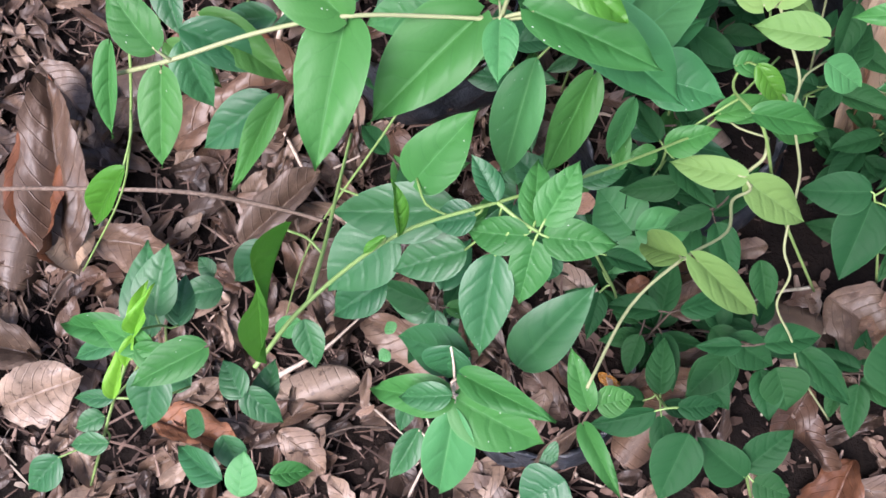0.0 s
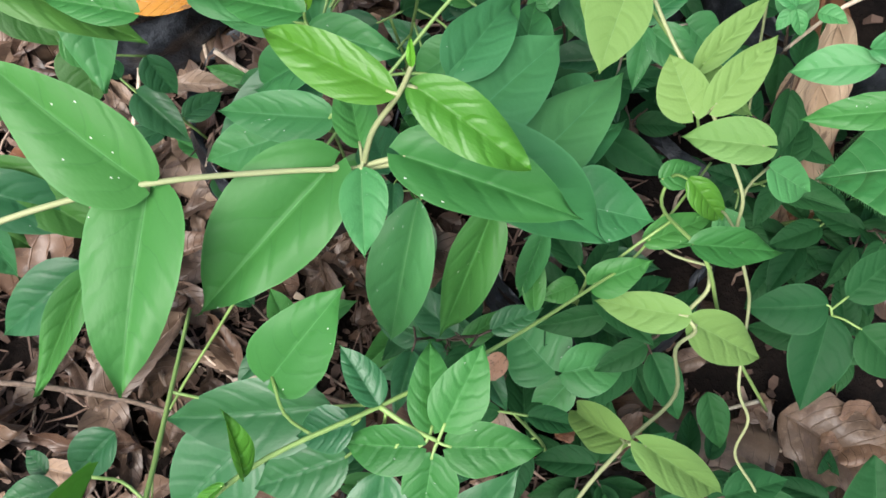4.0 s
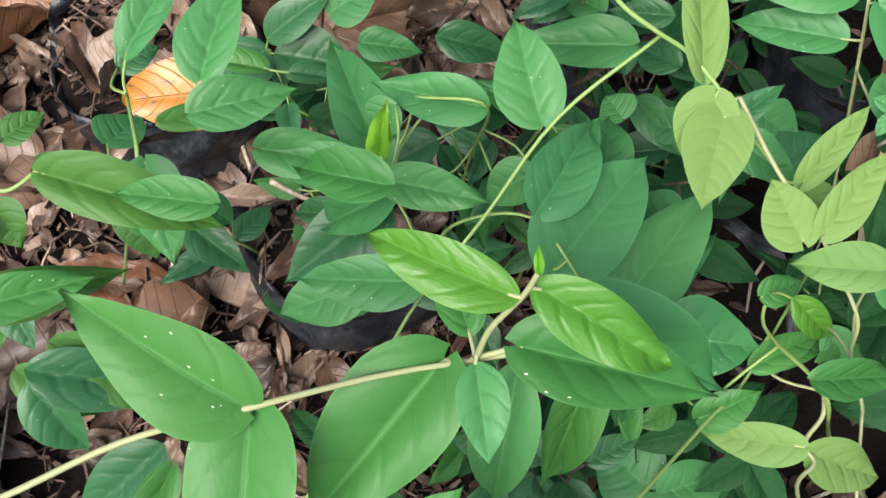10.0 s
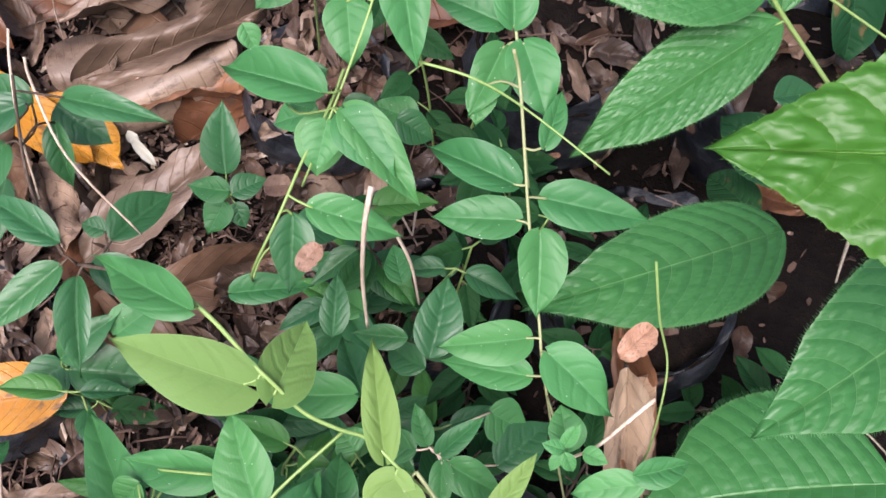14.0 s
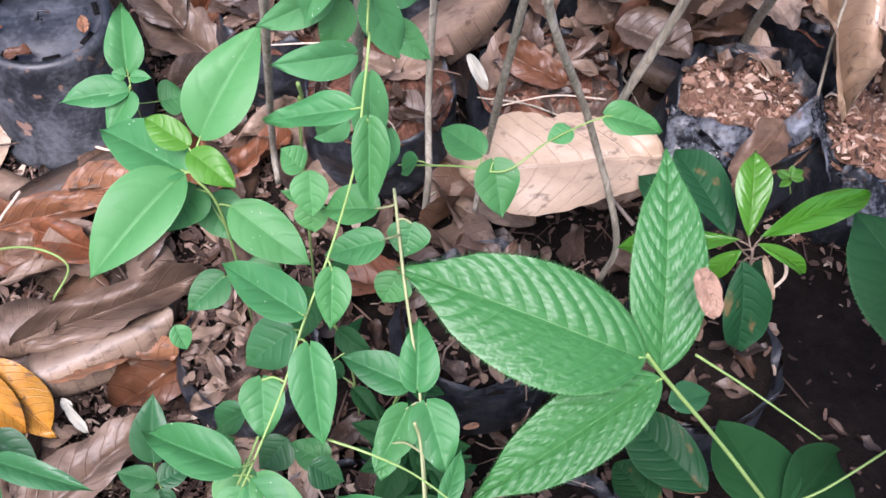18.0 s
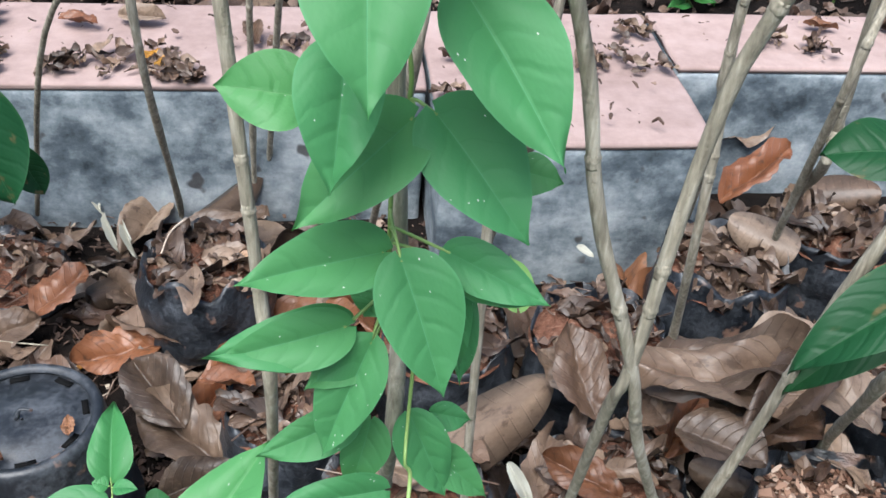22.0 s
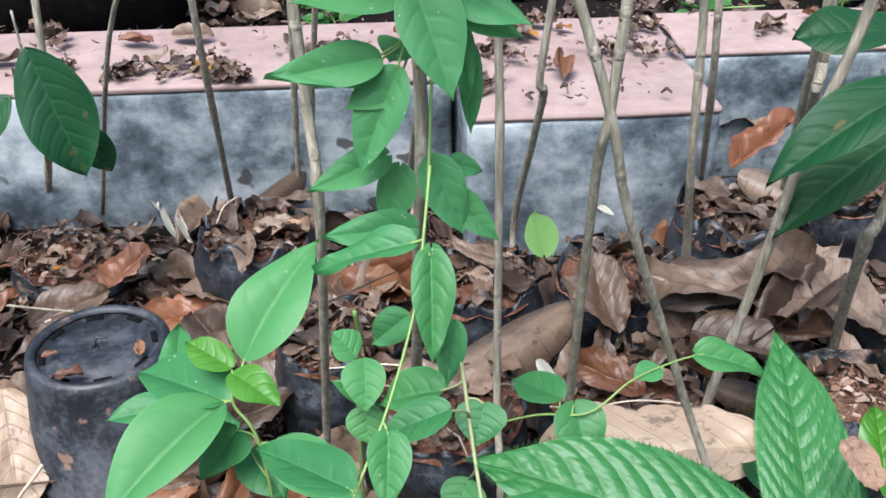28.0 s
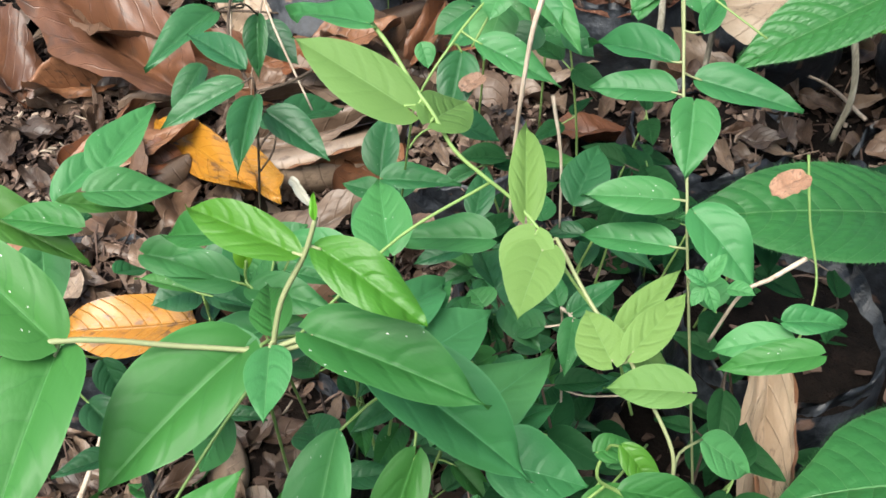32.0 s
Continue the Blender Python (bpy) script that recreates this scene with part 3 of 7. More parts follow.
def leaf_pose(base, tip, width, face, turn=0.0):
    base, tip = Vector(base), Vector(tip)
    y = tip - base
    size = y.length
    y.normalize()
    z = Vector(face)
    z = (z - y * z.dot(y))
    if z.length < 1e-3:
        z = y.orthogonal()
    z.normalize()
    z = Matrix.Rotation(radians(turn), 3, y) @ z
    x = y.cross(z)
    m = Matrix((x * width, y * size, z * size)).transposed().to_4x4()
    m.translation = base
    return m


def leaf(parent, kind, base, tip, width, turn=0.0, face=None, name="leaf", label="", pick=None):
    """One leaf of a plant, from its stalk to its tip, its face turned about its length."""
    counter[kind] = counter.get(kind, -1) + 1
    sheets = SHEETS[kind]
    ob = part(name, sheets[(counter[kind] if pick is None else pick) % len(sheets)], None, parent, label)
    ob.matrix_basis = leaf_pose(base, tip, width, face or parent.get("face", (0, -0.3, 1)), turn)
    return ob


def near_on(line, p):
    return min(line, key=lambda q: (q - p).length)


class Vine:
    """A climbing plant: a stem line, and leaves on short stalks that spring from it."""

    def __init__(self, name, label, category, line, r0=0.002, r1=0.0012, stem=None, face=(0, -0.3, 1), group="", rings=(), per=6):
        self.line = smooth_line(line, per)
        self.ob = thing(name, label, category, self.line[0], group)
        self.face = face
        self.stem_material = stem or GREEN_STEM
        self.bm = bmesh.new()
        tube(self.bm, self.line, r0, r1, 7, 0.12, rings)
        self.r1 = r1

    def side(self, line, r0=0.0008, r1=0.0006):
        more = smooth_line(line, 5)
        tube(self.bm, more, r0, r1, 6)
        self.line = self.line + more
        return self

    def leaf(self, kind, base, tip, width, turn=0.0, face=None, label="", pick=None):
        b, t = Vector(base), Vector(tip)
        q = near_on(self.line, b)
        if 0.0015 < (q - b).length < 0.035:
            mid = (q + b) / 2 + (b - t).normalized() * (q - b).length * 0.12
            tube(self.bm, smooth_line([q, mid, b + (t - b) * 0.03], 3), min(self.r1, 0.0007), 0.0005, 5)
        leaf(self.ob, kind, base, tip, width, turn, face or self.face, "leaf", label, pick)
        return self

    def end(self):
        part("stem", self.bm, self.stem_material, self.ob)
        return self.ob


def fallen(kind, at, size, width, heading, tilt=0.0, turn=0.0, lift=0.004, label="", category="fallen leaf", group="fallen leaves"):
    """A fallen leaf that lies on the ground or on others."""
    a, t = radians(heading), radians(tilt)
    d = Vector((math.cos(a) * math.cos(t), math.sin(a) * math.cos(t), math.sin(t)))
    c = Vector((at[0], at[1], at[2] + lift))
    counter[kind] = counter.get(kind, -1) + 1
    sheets = SHEETS[kind]
    ob = new("fallen_leaf", sheets[counter[kind] % len(sheets)])
    ob.matrix_basis = leaf_pose(c - d * size / 2, c + d * size / 2, width, (0.1 * math.sin(a * 3), -0.1, 1), turn)
    words = {"brown": "dry brown curled leaf fallen on the soil", "rust": "dry rust-brown leaf fallen on the soil", "tan": "large tan dry leaf lying on the litter", "yellow": "yellow-orange fallen leaf on the litter", "seed": "small pale dry leaflet on the ground", "rolled": "long brown dry leaf rolled into a tube on the ground"}
    return tagged(ob, label or words.get(kind, "green leaf lying on the ground"), category, group)


# ---- ground ----
def ground_height(x, y):
    near = math.exp(-((x + 0.2) ** 2 + (y - 0.7) ** 2) / 6.0)
    return 0.010 * noise.noise(Vector((x * 6, y * 6, 0.3))) + 0.004 * noise.noise(Vector((x * 25, y * 25, 1.0))) * near - 0.004


def build_ground():
    xs = sorted({*np.linspace(-0.9, 0.9, 110).round(4), *np.linspace(-0.9, -30, 22).round(3), *np.linspace(0.9, 30, 22).round(3)})
    ys = sorted({*np.linspace(-0.5, 1.9, 140).round(4), *np.linspace(-0.5, -30, 20).round(3), *np.linspace(1.9, 40, 30).round(3)})
    verts = [(x, y, ground_height(x, y)) for y in ys for x in xs]
    w = len(xs)
    faces = [(j * w + i, j * w + i + 1, (j + 1) * w + i + 1, (j + 1) * w + i) for j in range(len(ys) - 1) for i in range(w - 1)]
    me = bpy.data.meshes.new("ground")
    me.from_pydata(verts, [], faces)
    for p in me.polygons:
        p.use_smooth = True
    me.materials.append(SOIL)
    tagged(new("ground", me), "humus soil, darkened for leaf shade, strewn with leaf litter", "ground", kind="structure")


build_ground()


# ---- kerb wall of cement blocks with a pink coping ----
def kerb():
    turn = Matrix.Rotation(radians(4.5), 4, "Z")
    ob = thing("kerb_wall", "low grey cement wall with a dusty pink top strewn with litter", "kerb", (0, 1.22, 0), kind="structure")
    for x0, x1, y0, y1, z1 in ((-4.0, 0.056, 1.215, 1.40, 0.150), (0.062, 0.318, 1.115, 1.40, 0.148), (0.324, 4.0, 1.265, 1.40, 0.150)):
        for name, mat, za, zb, grow in (("wall_block", CONCRETE, -0.04, z1, 0.0), ("coping", COPING, z1, z1 + 0.008, 0.0005)):
            bm = bmesh.new()
            block(bm, x0 - grow, x1 + grow, y0 - grow, y1 + grow, za, zb, 0.005 if mat is CONCRETE else 0.004, 0.0016, 5 if x1 - x0 < 0.5 else 9)
            for v in bm.verts:
                c = v.co - Vector((0, 1.22, 0))
                v.co = turn @ c + Vector((0, 1.22, 0))
            part(name, bm, mat, ob, smooth=True)


kerb()

# ---- woody upright stems of the nursery saplings ----
STEMS = {}
STEMS["A"] = ([(-0.036, 0.734, 0.080), (-0.016, 0.640, 0.315), (-0.018, 0.640, 0.379), (-0.023, 0.630, 0.516), (-0.023, 0.620, 0.580)], 0.0027, 0.0022)
STEMS["B"] = ([(-0.188, 1.190, 0.030), (-0.151, 1.000, 0.264), (-0.153, 0.980, 0.397), (-0.164, 0.950, 0.510)], 0.0033, 0.0027)
STEMS["C"] = ([(0.119, 0.696, 0.100), (0.107, 0.600, 0.352), (0.108, 0.585, 0.398), (0.114, 0.580, 0.496), (0.124, 0.560, 0.556), (0.133, 0.550, 0.600)], 0.0023, 0.0021)
STEMS["D"] = ([(0.210, 0.635, 0.100), (0.171, 0.645, 0.211), (0.124, 0.600, 0.340), (0.109, 0.585, 0.395), (0.087, 0.580, 0.460), (0.079, 0.580, 0.498), (0.064, 0.575, 0.553), (0.061, 0.570, 0.596)], 0.0023, 0.0020)
STEMS["V"] = ([(0.024, 0.751, 0.080), (0.032, 0.610, 0.317), (0.034, 0.610, 0.387), (0.031, 0.600, 0.465), (0.030, 0.600, 0.487), (0.029, 0.595, 0.562), (0.022, 0.590, 0.592)], 0.0030, 0.0026)
STEMS["F"] = ([(0.081, 0.706, 0.080), (0.079, 0.740, 0.131), (0.076, 0.740, 0.312), (0.073, 0.740, 0.378), (0.072, 0.740, 0.398), (0.067, 0.740, 0.457), (0.073, 0.740, 0.570)], 0.0027, 0.0022)
STEMS["G"] = ([(0.118, 1.096, 0.060), (0.126, 0.980, 0.232), (0.121, 0.960, 0.262), (0.130, 0.950, 0.367), (0.138, 0.930, 0.543)], 0.0034, 0.0030)
STEMS["H"] = ([(0.243, 0.908, 0.100), (0.215, 0.840, 0.250), (0.207, 0.830, 0.353), (0.199, 0.820, 0.397), (0.197, 0.800, 0.563)], 0.0032, 0.0027)
STEMS["I"] = ([(0.314, 1.142, 0.060), (0.269, 1.000, 0.238), (0.257, 0.980, 0.346), (0.253, 0.970, 0.455)], 0.0034, 0.0028)
STEMS["J"] = ([(0.220, 0.741, 0.110), (0.230, 0.720, 0.232), (0.238, 0.710, 0.315), (0.252, 0.700, 0.405), (0.244, 0.690, 0.458)], 0.0033, 0.0028)
STEMS["K"] = ([(0.339, 0.826, 0.100), (0.299, 0.740, 0.242), (0.309, 0.740, 0.300)], 0.0038, 0.0032)
STEMS["L"] = ([(0.378, 1.084, 0.070), (0.330, 0.950, 0.306), (0.340, 0.950, 0.389), (0.350, 0.940, 0.483)], 0.0034, 0.0030)
STEMS["M"] = ([(0.009, 1.116, 0.060), (0.036, 0.860, 0.347), (0.045, 0.860, 0.433), (0.048, 0.860, 0.484), (0.053, 0.860, 0.553)], 0.0035, 0.0030)
STEMS["N"] = ([(-0.101, 1.222, 0.050), (-0.055, 1.050, 0.373), (-0.042, 1.040, 0.526)], 0.0030, 0.0026)
STEMS["O"] = ([(-0.113, 1.201, 0.050), (-0.085, 1.080, 0.362), (-0.079, 1.080, 0.469), (-0.073, 1.080, 0.520)], 0.0028, 0.0024)
STEMS["P"] = ([(-0.394, 1.204, 0.020), (-0.324, 1.080, 0.165), (-0.313, 1.080, 0.243)], 0.0038, 0.0032)
STEMS["Q"] = ([(0.435, 1.192, 0.060), (0.348, 0.980, 0.231), (0.349, 0.980, 0.270), (0.343, 0.970, 0.310)], 0.0045, 0.0040)


def woody(key):
    line, r0, r1 = STEMS[key]
    foot = Vector(line[0])
    line = [foot - Vector((0, 0, 0.06)), *line]
    up = ("A", "B", "C", "D", "F", "G", "H", "I", "J", "K", "L", "P", "Q", "M", "N", "O", "V")
    rise = (Vector(line[-1]) - Vector(line[-2])).normalized() + Vector((0, 0, 1))
    if key in up:
        line.append(Vector(line[-1]) + rise.normalized() * 0.4)
    curve = smooth_line(line, 7)
    ob = thing("bare_sapling", "bare grey-brown woody sapling rising from a black grow bag", "sapling", foot, "bare saplings")
    bm = bmesh.new()
    rnd = random.Random(ord(key))
    tube(bm, curve, r0, r1, 10, 0.16, [rnd.uniform(0.15, 0.95) for _ in range(3)])
    part("stem", bm, BARK, ob)
    for s in sorted(rnd.uniform(0.2, 0.92) for _ in range(5)):
        i = int(s * (len(curve) - 2))
        a, way = curve[i], (curve[i + 1] - curve[i]).normalized()
        r = r0 + (r1 - r0) * s
        bm = bmesh.new()
        tube(bm, [a + way * (k * r * 0.45) for k in range(-3, 4)], r * 0.99, r * 0.99, 10, 0.2, (0.5,))
        part("node", bm, BARK, ob)
    return curve


CURVES = {key: woody(key) for key in STEMS}

# ---- black nursery pot, upside down ----
def nursery_pot(at, r_top, r_low, high, tilt):
    ob = thing("nursery_pot", "dusty black plastic nursery pot standing upside down", "plant pot", at)
    bm = bmesh.new()
    x, y, z = at
    lathe(bm, [(r_low - 0.002, -0.01), (r_low + 0.004, 0.0), (r_low + 0.004, 0.012), (r_low, 0.014), (r_top + 0.001, high - 0.008), (r_top, high - 0.003), (r_top - 0.003, high), (r_top - 0.007, high - 0.001), (r_top - 0.008, high - 0.004)], at, 56)
    part("wall", bm, POT_PLASTIC, ob)
    bm = bmesh.new()
    lathe(bm, [(0.001, high - 0.004), (0.012, high - 0.0035), (r_top - 0.020, high - 0.0035), (r_top - 0.0185, high - 0.0055), (r_top - 0.0075, high - 0.0055)], at, 56)
    part("base_disc", bm, POT_PLASTIC, ob)
    # slots are solid black blocks; the dark inside a hole is their colour
    slot_dark = Nodes("drain_slot_shade").done(rgb(0.004, 0.004, 0.004), 0.9, 0.1)
    for k in range(8):
        a = k * math.pi / 4 + 0.35
        bm = bmesh.new()
        block(bm, -0.0065, 0.0065, -0.0022, 0.0022, -0.001, 0.0006, 0.0)
        m = Matrix.Translation((x, y, z + high - 0.0048)) @ Matrix.Rotation(a, 4, "Z") @ Matrix.Translation((0, r_top - 0.012, 0))
        bm.transform(m)
        part("drain_slot", bm, slot_dark, ob, "black block painted as the dark of a drain slot")
    bm = bmesh.new()
    tube(bm, smooth_line([(x - 0.004, y, z + high - 0.004), (x - 0.001, y + 0.002, z + high + 0.003), (x + 0.007, y + 0.003, z + high + 0.002)], 4), 0.0018, 0.001, 6)
    part("moulding_stub", bm, POT_PLASTIC, ob)
    for dx, dy, s, hd in ((-0.030, -0.016, 0.012, 20), (0.034, -0.010, 0.016, 110), (-0.008, -0.041, 0.020, 10)):
        fallen("rust", (x + dx, y + dy, z + high), s, s * 0.6, hd, 0, 0, 0.001, "small brown leaf scrap on the pot's base", group="leaf scraps on the pot")


nursery_pot((-0.214, 0.823, 0.0), 0.0525, 0.065, 0.108, 0)


# ---- black polythene grow bags ----
def dry(x, y):
    """The torn bags whose pale soil lies open, with hardly a leaf on it."""
    return 0.275 < x < 0.49 and 0.685 < y < 0.80


def flap(bag, corners, fold, seed, label):
    """A loose wrinkled piece of the bag's sheet, spread between four corners and rolled at its far rim."""
    a, b, c, d = (Vector(p) for p in corners)
    nu, nv = 30, 20
    bm = bmesh.new()
    grid = []
    for i in range(nu + 1):
        u = i / nu
        row = []
        for j in range(nv + 1):
            w = j / nv
            p = (a * (1 - u) + b * u) * (1 - w) + (d * (1 - u) + c * u) * w
            q = Vector((u * 5, w * 2.2, seed * 3.1))
            p.z += fold * (0.9 * noise.noise(q) + 0.45 * abs(noise.noise(q * 2.7)) + 0.15 * noise.noise(q * 7))
            p.z -= fold * 1.6 * max(0.0, 1 - w * 6) ** 2
            p.y += fold * 0.8 * noise.noise(q + Vector((7, 3, 1))) * (w if w < 0.5 else 1)
            row.append(bm.verts.new(p))
        grid.append(row)
    for r0, r1 in zip(grid, grid[1:]):
        for j in range(nv):
            bm.faces.new((r0[j], r0[j + 1], r1[j + 1], r1[j]))
    bmesh.ops.solidify(bm, geom=bm.faces[:], thickness=0.0006)
    part("torn_flap", bm, SHEEN_SHEET, bag, label)


def grow_bag(at, r, high, soil=0.9, seed=0, label="black polythene grow bag filled with reddish soil"):
    rnd = random.Random(seed)
    ob = thing("grow_bag", label, "grow bag", at, "grow bags")
    bm = bmesh.new()
    sides, rows = 48, 16
    rings = []
    for i in range(rows + 1):
        s = i / rows
        ring = []
        for k in range(sides):
            a = 2 * math.pi * k / sides
            d = Vector((math.cos(a), math.sin(a), s * 2.2 + seed * 5))
            q = r * (1 + 0.10 * noise.noise(d * 1.6) + 0.06 * noise.noise(d * 5) + 0.035 * abs(noise.noise(d * 11)))
            q *= 0.93 + 0.10 * math.sin(math.pi * min(1, s * 1.15))
            rim = 0.016 * noise.noise(Vector((math.cos(a) * 2, math.sin(a) * 2, seed))) * s**3
            ring.append(bm.verts.new((at[0] + q * math.cos(a), at[1] + q * math.sin(a), at[2] - 0.01 + (high + 0.01) * s + rim)))
        rings.append(ring)
    inner = [bm.verts.new(Vector(v.co) + Vector((at[0] - v.co.x, at[1] - v.co.y, 0)) * 0.08 - Vector((0, 0, high * 0.35))) for v in rings[-1]]
    rings.append(inner)
    for a, b in zip(rings, rings[1:]):
        for k in range(sides):
            bm.faces.new((a[k], a[(k + 1) % sides], b[(k + 1) % sides], b[k]))
    part("bag", bm, BAG_PLASTIC, ob)
    bm = bmesh.new()
    prof = [(0.001, high * soil + 0.004), (r * 0.4, high * soil + 0.003), (r * 0.75, high * soil), (r * 0.97, high * soil - 0.006)]
    for ring in lathe(bm, prof, at, 28):
        for v in ring:
            v.co.z += 0.006 * noise.noise(v.co * 60) + 0.004 * noise.noise(v.co * 150)
    # bags under the near foliage get the soil with shade in its colour
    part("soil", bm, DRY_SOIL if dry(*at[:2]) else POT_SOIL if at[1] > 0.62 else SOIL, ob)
    return ob


BAGS = [
    (-0.132, 1.035, 0.0, 0.057, 0.085, 0.85), (0.330, 0.765, 0.0, 0.062, 0.100, 0.86), (0.325, 1.050, 0.0, 0.060, 0.095, 0.85),
    (0.115, 0.585, 0.0, 0.058, 0.085, 0.9), (-0.045, 0.575, 0.0, 0.050, 0.055, 0.8), (0.045, 0.790, 0.0, 0.060, 0.080, 0.95),
    (0.180, 0.800, 0.0, 0.060, 0.080, 0.95), (-0.040, 0.880, 0.0, 0.055, 0.075, 0.95), (0.200, 0.960, 0.0, 0.058, 0.085, 0.9),
    (0.075, 0.960, 0.0, 0.055, 0.080, 0.9), (0.440, 0.900, 0.0, 0.060, 0.090, 0.9), (-0.330, 1.080, -0.02, 0.060, 0.045, 0.95),
    (0.020, 0.430, 0.0, 0.058, 0.075, 0.9), (0.150, 0.420, 0.0, 0.060, 0.080, 0.9), (-0.120, 0.300, 0.0, 0.055, 0.075, 0.9), (0.040, 0.260, 0.0, 0.060, 0.070, 0.9),
    (-0.010, 0.110, 0.0, 0.055, 0.060, 0.9), (0.260, 0.560, 0.0, 0.060, 0.085, 0.9),
    (-0.235, 0.385, 0.0, 0.055, 0.070, 0.9), (0.455, 1.120, 0.0, 0.058, 0.090, 0.88), (0.570, 1.030, 0.0, 0.060, 0.095, 0.88), (0.560, 0.800, 0.0, 0.060, 0.090, 0.88), (0.432, 0.742, 0.0, 0.050, 0.094, 0.96),
]
for k, (x, y, z, r, high, soil) in enumerate(BAGS):
    bag = grow_bag((x, y, z), r, high, soil, k)
    if k == 1:
        flap(bag, ((0.264, 0.758, 0.106), (0.335, 0.726, 0.110), (0.315, 0.697, 0.102), (0.262, 0.712, 0.062)), 0.009, 1, "torn plastic flap, its grey-blue sheen painted in")
        flap(bag, ((0.302, 0.706, 0.104), (0.376, 0.758, 0.118), (0.388, 0.742, 0.098), (0.312, 0.690, 0.092)), 0.008, 2, "rumpled rim of torn plastic")
        flap(bag, ((0.368, 0.752, 0.116), (0.372, 0.726, 0.110), (0.392, 0.698, 0.066), (0.394, 0.742, 0.090)), 0.008, 5, "rumpled rim of torn plastic")
    if k == len(BAGS) - 1:
        flap(bag, ((0.391, 0.706, 0.092), (0.470, 0.694, 0.096), (0.470, 0.645, 0.045), (0.408, 0.680, 0.052)), 0.007, 3, "torn plastic flap, its pale grey shine painted in")


# ---- terracotta planters and clay pots behind the wall ----
def planter(at, wide, deep, high, turn, label):
    ob = thing("planter", label, "planter", at, "terracotta planters")
    m = Matrix.Translation(at) @ Matrix.Rotation(radians(turn), 4, "Z")
    w, d, t = wide / 2, deep / 2, 0.016
    for name, box in (("front", (-w, w, -d, -d + t)), ("back", (-w, w, d - t, d)), ("side", (-w, -w + t, -d + t, d - t)), ("side", (w - t, w, -d + t, d - t))):
        bm = bmesh.new()
        block(bm, *box, -0.01, high, 0.003, 0.001, 2)
        for v in bm.verts:
            v.co.x *= 0.86 + 0.14 * (v.co.z / high)
            v.co.y *= 0.86 + 0.14 * (v.co.z / high)
        bm.transform(m)
        part(name, bm, TERRACOTTA, ob)
    for name, box in (("rim", (-w - 0.012, w + 0.012, -d - 0.012, -d + t + 0.004)), ("rim", (-w - 0.012, w + 0.012, d - t - 0.004, d + 0.012)), ("rim", (-w - 0.012, -w + t + 0.004, -d + t + 0.005, d - t - 0.005)), ("rim", (w - t - 0.004, w + 0.012, -d + t + 0.005, d - t - 0.005))):
        bm = bmesh.new()
        block(bm, *box, high, high + 0.035, 0.006, 0.001, 2)
        bm.transform(m)
        part(name, bm, TERRACOTTA, ob)
    bm = bmesh.new()
    block(bm, -w + t, w - t, -d + t, d - t, 0.0, high * 0.82, 0.0)
    bm.transform(m)
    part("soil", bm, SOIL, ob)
    return ob


def round_pot(name, at, r0, r1, high, material, label, rim=0.02):
    ob = thing(name, label, "flower pot", at, "clay pots behind the wall")
    bm = bmesh.new()
    lathe(bm, [(r0 * 0.96, -0.01), (r0, 0.0), (r0 + (r1 - r0) * 0.5, high * 0.5), (r1 - 0.006, high - rim * 2), (r1 - 0.004, high - rim * 1.9)], at, 48)
    part("wall", bm, material, ob)
    bm = bmesh.new()
    lathe(bm, [(r1 - 0.004, high - rim * 1.9), (r1 + 0.012, high - rim * 1.7), (r1 + 0.014, high), (r1 + 0.004, high + 0.004), (r1 - 0.012, high), (r1 - 0.016, high - rim * 2.4)], at, 48)
    part("rim", bm, material, ob)
    bm = bmesh.new()
    lathe(bm, [(0.001, high - rim * 1.6), (r1 * 0.5, high - rim * 1.7), (r1 - 0.014, high - rim * 1.9)], at, 32)
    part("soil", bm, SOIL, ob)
    return ob


planter((-0.60, 1.93, 0.0), 0.46, 0.34, 0.235, -2, "weathered orange terracotta box planter with a thick rim")
planter((-0.28, 2.42, 0.0), 0.42, 0.34, 0.24, 3, "dark terracotta box planter with a half-round front")
round_pot("clay_pot", (-0.22, 2.12, 0.0), 0.10, 0.135, 0.205, TERRACOTTA, "round terracotta pot with dry twigs in it")
round_pot("clay_pot", (0.56, 2.52, 0.0), 0.125, 0.17, 0.33, DARK_CLAY, "tall dark brown clay pot with a rolled rim")
round_pot("clay_pot", (0.83, 2.50, 0.0), 0.14, 0.16, 0.22, DARK_CLAY, "dark brown clay pot half hidden by weeds")
round_pot("clay_pot", (0.10, 2.62, 0.0), 0.11, 0.15, 0.20, DARK_CLAY, "dark clay pot holding a black bag")

# ---- vines, sprigs and saplings: stems from their foot, leaves from stalk to tip ----
v = Vine("climbing_vine", "long climbing vine stem with large smooth green leaves in pairs", "vine", [(-0.181, 0.140, 0.280), (-0.153, 0.142, 0.300), (-0.122, 0.158, 0.305), (-0.093, 0.167, 0.312), (-0.067, 0.178, 0.302), (-0.047, 0.184, 0.297), (-0.037, 0.186, 0.300)], 0.00088, 0.00066, PALE_STEM, (0, -0.3, 1), "vines")
v.side([(-0.047, 0.184, 0.297), (-0.044, 0.188, 0.312), (-0.038, 0.192, 0.325), (-0.035, 0.195, 0.335)])
v.leaf("vine", (-0.094, 0.167, 0.312), (-0.129, 0.182, 0.335), 0.022)
v.leaf("vine", (-0.094, 0.167, 0.308), (-0.092, 0.119, 0.300), 0.025)
v.leaf("vine", (-0.054, 0.184, 0.297), (-0.085, 0.143, 0.285), 0.028)
v.leaf("light", (-0.047, 0.183, 0.300), (-0.042, 0.161, 0.302), 0.012)
